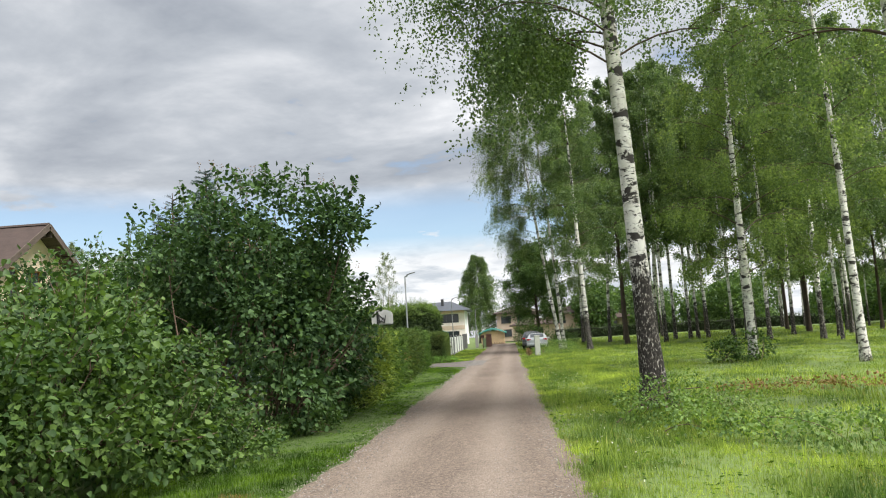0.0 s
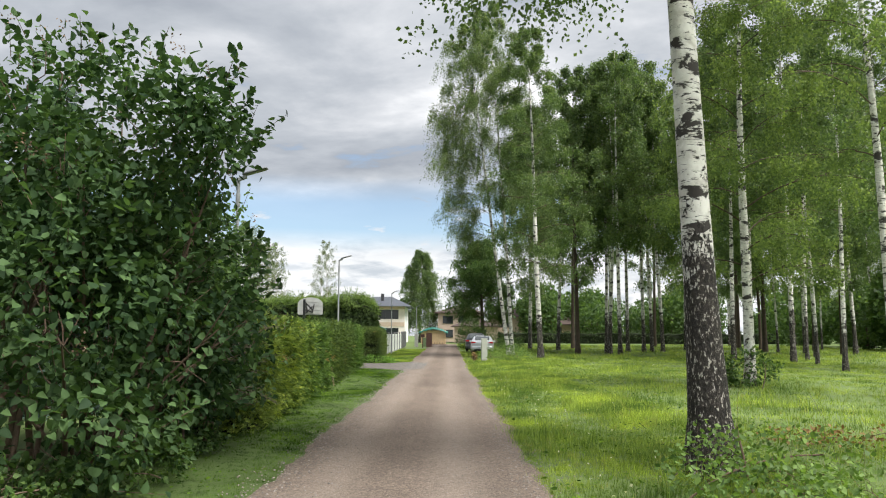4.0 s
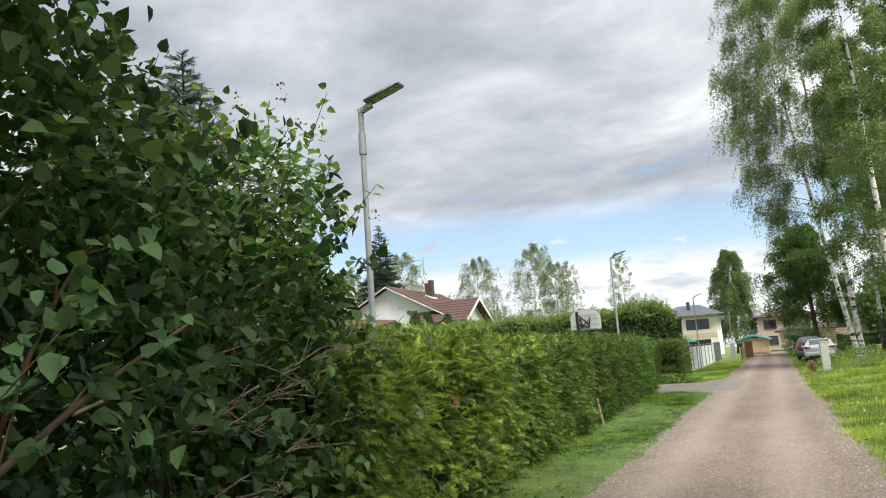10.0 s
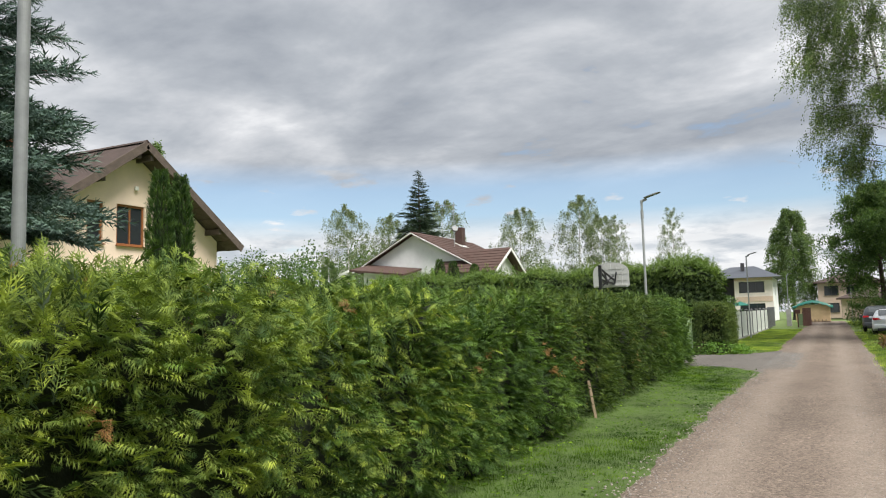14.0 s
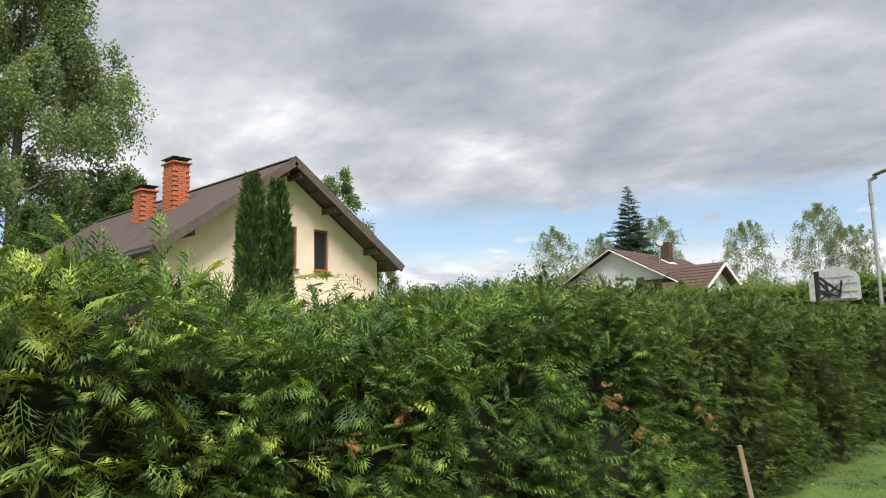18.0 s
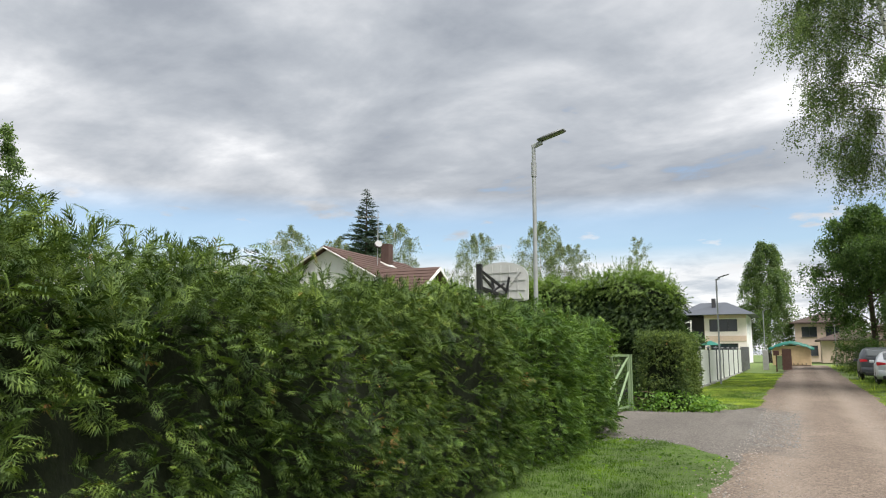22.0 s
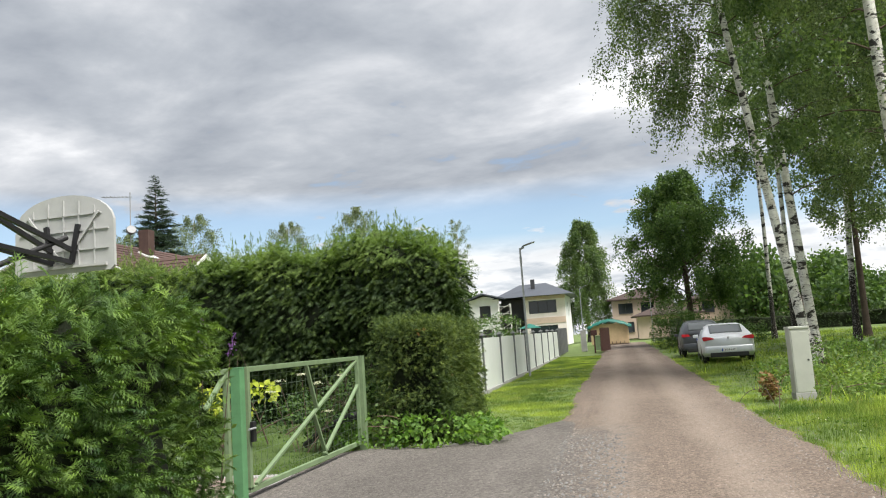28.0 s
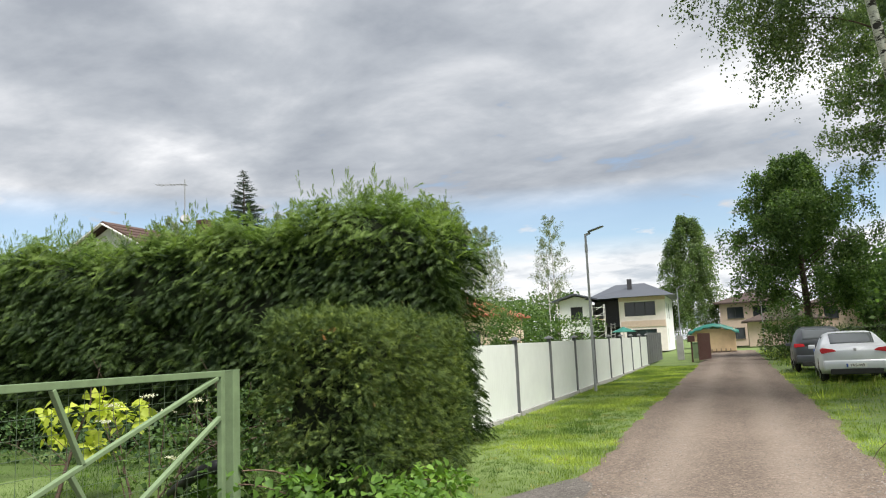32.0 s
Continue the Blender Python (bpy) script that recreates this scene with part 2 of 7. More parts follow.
birch_bark_material()
birch_bark_material("white_birch_bark", 0.42)
material("dark_bark", (0.075, 0.055, 0.042), 0.95, vary=0.5, scale=4, bump=0.8, fine=25)
material("grey_bark", (0.13, 0.115, 0.1), 0.95, vary=0.4, scale=4, bump=0.6, fine=30)
material("twig_bark", (0.09, 0.062, 0.045), 0.9, vary=0.4, scale=8, bump=0.3)
material("dry_twig", (0.24, 0.19, 0.145), 0.9, vary=0.35, scale=8, bump=0.3)
material("lilac_bark", (0.13, 0.088, 0.062), 0.9, vary=0.4, scale=8, bump=0.3)
leaf_material("birch_leaf", (0.062, 0.104, 0.046), (0.165, 0.232, 0.100), through=0.48, rough=0.45, spec=0.4)
leaf_material("birch_leaf_light", (0.080, 0.118, 0.062), (0.215, 0.275, 0.145), through=0.5, rough=0.4, spec=0.4)
leaf_material("weed_leaf", (0.060, 0.112, 0.032), (0.180, 0.275, 0.080), through=0.35)
leaf_material("aspen_leaf", (0.048, 0.086, 0.038), (0.140, 0.200, 0.086), through=0.45, rough=0.45, spec=0.35)
leaf_material("birch_leaf_pale", (0.090, 0.132, 0.056), (0.205, 0.265, 0.110), through=0.55)
leaf_material("birch_leaf_grey", (0.10, 0.13, 0.085), (0.22, 0.26, 0.16), through=0.35)
leaf_material("lilac_leaf", (0.023, 0.050, 0.024), (0.092, 0.158, 0.068), through=0.28, rough=0.6, spec=0.12)
leaf_material("lilac_leaf_light", (0.052, 0.106, 0.044), (0.200, 0.320, 0.125), through=0.36, rough=0.5, spec=0.3)
leaf_material("shrub_leaf", (0.030, 0.066, 0.022), (0.11, 0.18, 0.05), through=0.3)
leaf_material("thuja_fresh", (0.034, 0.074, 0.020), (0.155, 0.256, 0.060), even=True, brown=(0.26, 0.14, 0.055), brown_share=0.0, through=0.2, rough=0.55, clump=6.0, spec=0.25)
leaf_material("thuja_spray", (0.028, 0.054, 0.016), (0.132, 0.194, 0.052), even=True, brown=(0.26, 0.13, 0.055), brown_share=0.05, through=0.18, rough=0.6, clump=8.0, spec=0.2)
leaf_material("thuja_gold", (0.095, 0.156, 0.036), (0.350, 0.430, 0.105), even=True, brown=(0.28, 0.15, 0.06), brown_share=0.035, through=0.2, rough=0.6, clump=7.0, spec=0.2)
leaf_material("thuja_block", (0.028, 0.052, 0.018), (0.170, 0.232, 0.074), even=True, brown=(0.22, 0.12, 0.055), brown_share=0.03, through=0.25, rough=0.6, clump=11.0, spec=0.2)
# own green of the tall and far hedges; as inner sprays, painted gap shade
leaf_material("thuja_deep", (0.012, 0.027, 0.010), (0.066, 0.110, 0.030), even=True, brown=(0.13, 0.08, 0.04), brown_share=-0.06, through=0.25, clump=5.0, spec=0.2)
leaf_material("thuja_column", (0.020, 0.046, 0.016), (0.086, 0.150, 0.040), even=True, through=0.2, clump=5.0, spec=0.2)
leaf_material("thuja_dead", (0.26, 0.13, 0.055), (0.42, 0.23, 0.10), through=0.15)
leaf_material("purple_petal", (0.16, 0.06, 0.26), (0.28, 0.13, 0.42), through=0.2)
leaf_material("cover_leaf", (0.07, 0.145, 0.03), (0.16, 0.28, 0.06), through=0.4)
leaf_material("thuja_young", (0.085, 0.14, 0.04), (0.2, 0.28, 0.085), through=0.45)
leaf_material("spruce_needle", (0.012, 0.026, 0.016), (0.035, 0.06, 0.032), through=0.08)
leaf_material("blue_spruce_needle", (0.035, 0.066, 0.06), (0.11, 0.165, 0.15), through=0.08)
leaf_material("wood_leaf_dark", (0.042, 0.082, 0.032), (0.120, 0.190, 0.066), through=0.42)
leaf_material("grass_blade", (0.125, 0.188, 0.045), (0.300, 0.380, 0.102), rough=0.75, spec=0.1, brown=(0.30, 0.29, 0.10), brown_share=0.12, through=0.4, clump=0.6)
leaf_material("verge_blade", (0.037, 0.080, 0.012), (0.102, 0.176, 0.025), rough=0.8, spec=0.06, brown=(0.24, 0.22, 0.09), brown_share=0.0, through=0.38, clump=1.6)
leaf_material("yellow_leaf", (0.30, 0.36, 0.05), (0.50, 0.55, 0.10), through=0.3)
leaf_material("rust_fern", (0.15, 0.085, 0.035), (0.27, 0.16, 0.07), through=0.2)
leaf_material("white_petal", (0.55, 0.55, 0.48), (0.75, 0.75, 0.68), through=0.2)
leaf_material("lilac_flower", (0.16, 0.10, 0.08), (0.26, 0.18, 0.13), through=0.1)
# near-black: the shade deep inside the thujas is put into this colour
material("hedge_core_shade", (0.014, 0.02, 0.008), 1.0, vary=0.6, scale=7, bump=0.8, fine=30)
material("verge_turf", (0.056, 0.092, 0.018), 0.95, vary=0.45, scale=0.8, bump=0.6, fine=18)
material("soil_grass", (0.115, 0.165, 0.046), 0.95, vary=0.45, scale=0.5, bump=0.6, fine=18)
material("white_render", (0.78, 0.785, 0.79), 0.9, vary=0.08, scale=1.5, bump=0.15, fine=120, stain=0.15)
material("cream_render", (0.80, 0.635, 0.51), 0.9, vary=0.1, scale=1.2, bump=0.2, fine=150, stain=0.12)
material("peach_render", (0.78, 0.71, 0.68), 0.9, vary=0.1, scale=1.2, bump=0.2, fine=120, stain=0.15)
material("beige_render", (0.52, 0.405, 0.335), 0.9, vary=0.1, scale=1.2, bump=0.2, fine=120)
material("sand_render", (0.62, 0.475, 0.38), 0.9, vary=0.1, scale=1.2, bump=0.2, fine=120)
material("brown_roof", (0.062, 0.043, 0.038), 0.9, vary=0.35, scale=2.5, bump=0.5, fine=70, stain=0.4)
material("tile_roof", (0.075, 0.043, 0.035), 0.8, vary=0.3, scale=3, bump=0.4, fine=60)
material("slate_metal_roof", (0.085, 0.095, 0.115), 0.45, metal=0.3, vary=0.15, scale=1, bump=0.05)
material("red_roof", (0.34, 0.10, 0.06), 0.9, vary=0.35, scale=5, bump=0.4, fine=40, stain=0.3)
material("weathered_board", (0.105, 0.08, 0.066), 0.9, vary=0.45, scale=5, bump=0.4, fine=40, island=0.3)
material("chimney_brick", (0.45, 0.135, 0.062), 0.85, vary=0.15, scale=8, bump=0.3, fine=80, objrand=0.16)
material("brick_mortar", (0.40, 0.14, 0.07), 0.9, vary=0.2, bump=0.3)
material("black_metal", (0.02, 0.02, 0.022), 0.45, metal=0.2, vary=0.3, bump=0.05)
material("window_wood", (0.26, 0.1, 0.035), 0.55, vary=0.3, scale=8, bump=0.15)
material("dark_frame", (0.05, 0.05, 0.055), 0.5, vary=0.2, bump=0.0)
material("white_plastic", (0.72, 0.72, 0.70), 0.5, vary=0.08, bump=0.03)
material("galvanised", (0.31, 0.32, 0.328), 0.55, metal=0.25, vary=0.18, scale=9, bump=0.05)
material("lamp_grey", (0.17, 0.175, 0.18), 0.5, metal=0.2, vary=0.2, bump=0.02)
material("lamp_diffuser", (0.20, 0.22, 0.16), 0.3, vary=0.15, bump=0.0)
material("gate_green", (0.16, 0.225, 0.12), 0.6, vary=0.2, scale=7, bump=0.1, stain=0.35)
material("post_green", (0.10, 0.24, 0.11), 0.55, vary=0.2, scale=7, bump=0.08)
material("mesh_wire", (0.10, 0.14, 0.09), 0.6, metal=0.2, vary=0.2, bump=0.0)
material("board_back", (0.43, 0.43, 0.425), 0.55, vary=0.1, scale=4, bump=0.05, stain=0.2)
material("hoop_orange", (0.55, 0.11, 0.03), 0.5, vary=0.2, bump=0.0)
material("fence_panel", (0.66, 0.69, 0.66), 0.7, vary=0.06, scale=2, bump=0.05, stain=0.12, objrand=0.06)
material("fence_post", (0.13, 0.135, 0.14), 0.6, metal=0.2, vary=0.25, bump=0.05)
material("concrete", (0.36, 0.355, 0.34), 0.9, vary=0.2, scale=3, bump=0.3, fine=80, stain=0.3)
material("cabinet_paint", (0.42, 0.43, 0.38), 0.6, vary=0.1, scale=3, bump=0.05, stain=0.35)
material("paving_slab", (0.27, 0.215, 0.18), 0.9, vary=0.2, scale=5, bump=0.3, fine=90, objrand=0.25)
material("tarp_green", (0.012, 0.13, 0.10), 0.5, vary=0.3, scale=2, bump=0.15)
material("plywood", (0.58, 0.43, 0.26), 0.8, vary=0.15, scale=2, bump=0.1)
material("gate_brown", (0.075, 0.03, 0.025), 0.6, vary=0.25, bump=0.05)
material("old_timber", (0.32, 0.24, 0.16), 0.9, vary=0.3, scale=6, bump=0.3, objrand=0.25)
material("silver_paint", (0.62, 0.64, 0.67), 0.3, metal=0.25, vary=0.04, bump=0.0, spec=0.6)
material("grey_paint", (0.055, 0.06, 0.07), 0.3, metal=0.1, vary=0.04, bump=0.0, spec=0.6)
material("rubber", (0.018, 0.018, 0.019), 0.85, vary=0.3, bump=0.2)
material("alloy", (0.45, 0.45, 0.46), 0.35, metal=0.8, vary=0.1, bump=0.0)
material("tail_red", (0.55, 0.02, 0.03), 0.25, vary=0.15, bump=0.0)
material("plate_white", (0.75, 0.75, 0.73), 0.5, vary=0.03, bump=0.0)
material("trim_black", (0.02, 0.02, 0.02), 0.6, vary=0.2, bump=0.05)
material("plate_blue", (0.03, 0.08, 0.35), 0.5, vary=0.1, bump=0.0)
material("foil_yellow", (0.60, 0.46, 0.38), 0.6, vary=0.1, bump=0.05)
material("pebble", (0.27, 0.24, 0.215), 0.85, vary=0.2, scale=30, bump=0.1, island=0.6)
material("grey_pebble", (0.2, 0.195, 0.19), 0.85, vary=0.2, scale=30, bump=0.1, island=0.6)
glass_material("window_glass")
glass_material("car_glass", (0.09, 0.10, 0.105), 0.08)


def road_material(name, base, track, patch, strewn=None):
    m = bpy.data.materials.new(name)
    m.use_nodes = True
    nt = m.node_tree
    b = nt.nodes["Principled BSDF"]
    co = nt.nodes.new("ShaderNodeTexCoord").outputs["Object"]
    sep = nt.nodes.new("ShaderNodeSeparateXYZ")
    link(nt, co, sep.inputs[0])

    def tex(scale, detail=4.0, stretch=1.0):
        mp = nt.nodes.new("ShaderNodeMapping")
        mp.inputs["Scale"].default_value = (1.0, stretch, 1.0)
        link(nt, co, mp.inputs[0])
        n = node(nt, "ShaderNodeTexNoise", Scale=scale, Detail=detail, Roughness=0.65)
        link(nt, mp.outputs[0], n.inputs["Vector"])
        return n.outputs[0]
    c = ramp(nt, tex(0.8, 5.0, 0.35), [(0.3, tuple(x * 0.78 for x in base)), (0.7, tuple(x * 1.15 for x in base))])
    # packed, paler wheel tracks that wander a little
    wob = maths(nt, "ADD", maths(nt, "ABSOLUTE", maths(nt, "ADD", sep.outputs[0], 0.05)), maths(nt, "MULTIPLY", tex(0.5, 2.0), 0.5))
    lane = ramp(nt, maths(nt, "MULTIPLY", maths(nt, "ABSOLUTE", maths(nt, "SUBTRACT", wob, 0.95)), 1.6), [(0.1, 1.0), (0.75, 0.0)])
    c = mixc(nt, maths(nt, "MULTIPLY", lane, 0.6), c, track)
    v = node(nt, "ShaderNodeTexVoronoi", Scale=38.0)
    link(nt, co, v.inputs["Vector"])
    stone = ramp(nt, v.outputs["Color"], [(0.0, 0.4), (0.5, 0.9), (0.85, 1.25), (1.0, 2.0)])
    c = mixc(nt, maths(nt, "SUBTRACT", 0.75, maths(nt, "MULTIPLY", lane, 0.35)), c, mixc(nt, 1.0, c, stone, "MULTIPLY"))
    c = mixc(nt, ramp(nt, tex(2.4, 5.0), [(0.55, 0.0), (0.8, 0.5)]), c, patch)
    v2 = node(nt, "ShaderNodeTexVoronoi", Scale=95.0)
    link(nt, co, v2.inputs["Vector"])
    grit = ramp(nt, v2.outputs["Color"], [(0.0, 0.72), (0.55, 1.0), (0.9, 1.12), (1.0, 1.7)])
    if strewn:
        # crushed stone carried onto the road where the drive joins it
        n4 = maths(nt, "ADD", maths(nt, "MULTIPLY", tex(3.0, 6.0), 1.5), -0.75)
        fx = maths(nt, "ADD", maths(nt, "MULTIPLY", sep.outputs[0], -0.75), -0.15)
        fy = maths(nt, "SUBTRACT", 1.0, maths(nt, "POWER", maths(nt, "MULTIPLY", maths(nt, "ABSOLUTE", maths(nt, "SUBTRACT", sep.outputs[1], 45.4)), 0.19), 4.0))
        m4 = maths(nt, "ADD", maths(nt, "MINIMUM", fx, fy), n4)
        c = mixc(nt, ramp(nt, m4, [(0.1, 0.0), (0.75, 0.9)]), c, mixc(nt, 1.0, strewn, stone, "MULTIPLY"))
    c = mixc(nt, 0.8, c, mixc(nt, 1.0, c, grit, "MULTIPLY"))
    link(nt, c, b.inputs["Base Color"])
    b.inputs["Roughness"].default_value = 0.95
    b.inputs["Specular IOR Level"].default_value = 0.2
    bp = nt.nodes.new("ShaderNodeBump")
    bp.inputs["Strength"].default_value, bp.inputs["Distance"].default_value = 0.8, 0.02
    link(nt, maths(nt, "ADD", maths(nt, "MULTIPLY", v.outputs["Distance"], -0.8), tex(14.0, 5.0)), bp.inputs["Height"])
    link(nt, bp.outputs[0], b.inputs["Normal"])
    MATS[name] = m


road_material("gravel_road", (0.172, 0.136, 0.111), (0.248, 0.204, 0.170), (0.108, 0.090, 0.077), (0.130, 0.117, 0.107))
road_material("grey_gravel", (0.132, 0.120, 0.110), (0.150, 0.136, 0.124), (0.092, 0.085, 0.079))

# ---- building helpers ----


def ground_z(y):
    t = np.clip((np.asarray(y, float) - 50.0) / 20.0, 0, 1)
    return 0.11 * t * t * (3 - 2 * t) + 0.25 * np.clip((np.asarray(y, float) - 70.0) / 40.0, 0, 1)


def gz(y):
    return float(ground_z(y))


def thing(name, label, category, group="", at=(0, 0, 0), rz=0.0, kind=""):
    ob = new(name)
    ob.empty_display_size = 0.2
    ob.matrix_basis = pose(*at, 0, 0, rz)
    return tagged(ob, label, category, group, kind)


def part(name, bm, mat, parent=None, label="", smooth=False):
    me = bpy.data.meshes.new(name)
    bm.normal_update()
    bm.to_mesh(me)
    bm.free()
    return part_mesh(name, me, mat, parent, label, smooth)


def part_mesh(name, me, mat, parent=None, label="", smooth=False):
    if mat and not me.materials:
        me.materials.append(MATS[mat])
    if smooth:
        me.polygons.foreach_set("use_smooth", np.ones(len(me.polygons), bool))
    ob = new(name, me)
    if parent:
        ob.parent = parent
    if label:
        ob["label"] = label
    return ob


def np_mesh(name, v, f):
    """A mesh from arrays of corners (n, 3) and faces (m, 3 or 4)."""
    me = bpy.data.meshes.new(name)
    v, f = np.asarray(v, np.float32), np.asarray(f, np.int32)
    m, k = f.shape
    me.vertices.add(len(v))
    me.vertices.foreach_set("co", v.ravel())
    me.loops.add(m * k)
    me.loops.foreach_set("vertex_index", f.ravel())
    me.polygons.add(m)
    me.polygons.foreach_set("loop_start", np.arange(0, m * k, k, dtype=np.int32))
    me.update(calc_edges=True)
    return me


def box_into(bm, cx, cy, cz, sx, sy, sz, rz=0.0, bevel=0.0, m=None):
    """A box by its centre and full sizes, added to bm."""
    r = bmesh.ops.create_cube(bm, size=1.0)
    vs = r["verts"]
    mat = pose(cx, cy, cz, 0, 0, rz) @ Matrix.Diagonal((sx, sy, sz, 1))
    if m is not None:
        mat = m @ mat
    bmesh.ops.transform(bm, matrix=mat, verts=vs)
    if bevel:
        es = list({e for v in vs for e in v.link_edges})
        bmesh.ops.bevel(bm, geom=es, offset=bevel, segments=2, affect="EDGES", profile=0.6)


def box(cx, cy, cz, sx, sy, sz, rz=0.0, bevel=0.0):
    bm = bmesh.new()
    box_into(bm, cx, cy, cz, sx, sy, sz, rz, bevel)
    return bm


def beam(a, b, w, h=None, bevel=0.0):
    """A bar of section w x h from a to b."""
    a, b = Vector(a), Vector(b)
    d = b - a
    bm = bmesh.new()
    q = d.to_track_quat("Z", "Y").to_matrix().to_4x4()
    box_into(bm, 0, 0, 0, w, h or w, d.length, 0, bevel, Matrix.Translation((a + b) / 2) @ q)
    return bm


def rod(a, b, r0, r1=None, sides=12):
    a, b = Vector(a), Vector(b)
    d = b - a
    bm = bmesh.new()
    bmesh.ops.create_cone(bm, cap_ends=True, segments=sides, radius1=r0, radius2=r0 if r1 is None else r1, depth=d.length,
                          matrix=Matrix.Translation((a + b) / 2) @ d.to_track_quat("Z", "Y").to_matrix().to_4x4())
    return bm


def prism(outline, lo, hi, axis="y"):
    """A flat outline of (u, v) pulled from lo to hi along an axis: x: (y, z), y: (x, z), z: (x, y)."""
    bm = bmesh.new()
    put = {"x": lambda u, v, w: (w, u, v), "y": lambda u, v, w: (u, w, v), "z": lambda u, v, w: (u, v, w)}[axis]
    a = [bm.verts.new(put(u, v, lo)) for u, v in outline]
    b = [bm.verts.new(put(u, v, hi)) for u, v in outline]
    n = len(a)
    bm.faces.new(a)
    bm.faces.new(b[::-1])
    for i in range(n):
        bm.faces.new((a[i], b[i], b[(i + 1) % n], a[(i + 1) % n]))
    bmesh.ops.recalc_face_normals(bm, faces=bm.faces)
    return bm


def clip_poly(poly, a, b, c):
    """The part of a polygon where a*u + b*v <= c."""
    out = []
    for i, p in enumerate(poly):
        q = poly[(i + 1) % len(poly)]
        dp, dq = a * p[0] + b * p[1] - c, a * q[0] + b * q[1] - c
        if dp <= 0:
            out.append(p)
        if dp * dq < 0:
            t = dp / (dp - dq)
            out.append((p[0] + t * (q[0] - p[0]), p[1] + t * (q[1] - p[1])))
    return out


def wall_bm(u0, u1, v0, v1, lo, hi, axis, holes=(), cuts=()):
    """A wall with real openings (u0, u1, v0, v1) and sloping cuts (a, b, c)."""
    us = sorted({u0, u1, *[h[0] for h in holes], *[h[1] for h in holes]})
    vs = sorted({v0, v1, *[h[2] for h in holes], *[h[3] for h in holes]})
    bm = bmesh.new()
    for i in range(len(us) - 1):
        for j in range(len(vs) - 1):
            mu, mv = (us[i] + us[i + 1]) / 2, (vs[j] + vs[j + 1]) / 2
            if any(h[0] < mu < h[1] and h[2] < mv < h[3] for h in holes):
                continue
            p = [(us[i], vs[j]), (us[i + 1], vs[j]), (us[i + 1], vs[j + 1]), (us[i], vs[j + 1])]
            for c in cuts:
                p = clip_poly(p, *c) if p else p
            if len(p) >= 3:
                tmp = prism(p, lo, hi, axis)
                me = bpy.data.meshes.new("tmp")
                tmp.to_mesh(me)
                tmp.free()
                bm.from_mesh(me)
                bpy.data.meshes.remove(me)
    bmesh.ops.remove_doubles(bm, verts=bm.verts, dist=0.0005)
    bm.verts.index_update()
    seen = {}
    for f in bm.faces:
        seen.setdefault(tuple(sorted(v.index for v in f.verts)), []).append(f)
    bmesh.ops.delete(bm, geom=[f for fs in seen.values() if len(fs) > 1 for f in fs], context="FACES_ONLY")
    return bm


def window(parent, axis, plane, u0, u1, v0, v1, out, frame_mat="window_wood", mullions=1, sill=True, deep=0.06):
    """A window in an opening of a wall on plane x or y = plane; out: +1 or -1, the outer side."""
    at = {"x": lambda u, v, w: (w, u, v), "y": lambda u, v, w: (u, w, v)}[axis]

    def bx(u, v, w, su, sv, sw):
        c = at(u, v, w)
        s = at(su, sv, sw)
        return box(*c, *s, 0, 0.006)
    w = plane - out * 0.08
    win = part("window", bx((u0 + u1) / 2, v0 + 0.035, w, u1 - u0, 0.07, deep), frame_mat, parent)
    part("frame", bx((u0 + u1) / 2, v1 - 0.035, w, u1 - u0, 0.07, deep), frame_mat, win)
    part("frame", bx(u0 + 0.035, (v0 + v1) / 2, w, 0.07, v1 - v0 - 0.14, deep), frame_mat, win)
    part("frame", bx(u1 - 0.035, (v0 + v1) / 2, w, 0.07, v1 - v0 - 0.14, deep), frame_mat, win)
    part("pane", bx((u0 + u1) / 2, (v0 + v1) / 2, w - out * 0.02, u1 - u0 - 0.1, v1 - v0 - 0.1, 0.012), "window_glass", win)
    for i in range(mullions):
        u = u0 + (u1 - u0) * (i + 1) / (mullions + 1)
        part("mullion", bx(u, (v0 + v1) / 2, w + out * 0.005, 0.05, v1 - v0 - 0.14, deep), frame_mat, win)
    if sill:
        part("sill", bx((u0 + u1) / 2, v0 - 0.02, plane + out * 0.03, u1 - u0 + 0.08, 0.03, 0.14), frame_mat, win)
    return win


# ---- foliage helpers ----


def unit(v):
    return v / np.maximum(np.linalg.norm(v, axis=-1, keepdims=True), 1e-9)


def frames_from(axis, spin):
    """Rotation matrices whose y column is axis, turned about it by spin."""
    axis = unit(axis)
    ref = np.where(np.abs(axis[:, 2:3]) > 0.9, np.array([[1.0, 0, 0]]), np.array([[0, 0, 1.0]]))
    x = unit(np.cross(axis, ref))
    z = np.cross(x, axis)
    c, s = np.cos(spin)[:, None], np.sin(spin)[:, None]
    return np.stack([c * x + s * z, axis, -s * x + c * z], axis=2)


def scatter(tv, tf, rot, pos, size):
    """Copies of a small template, as one set of arrays."""
    n, k = len(pos), len(tv)
    v = np.einsum("nij,kj->nki", rot, tv) * size[:, None, None] + pos[:, None, :]
    f = tf[None] + (np.arange(n) * k)[:, None, None]
    return v.reshape(-1, 3), f.reshape(-1, tf.shape[1])


def joined(*sets):
    vs, fs, o = [], [], 0
    for v, f in sets:
        if len(v):
            vs.append(v)
            fs.append(f + o)
            o += len(v)
    return np.concatenate(vs), np.concatenate(fs)


HEART = (np.array([[0, 0, 0], [-.36, .16, .09], [-.30, .56, .06], [0, 1, -.10], [.30, .56, .06], [.36, .16, .09]]), np.array([[0, 2, 1], [0, 3, 2], [0, 4, 3], [0, 5, 4]]))
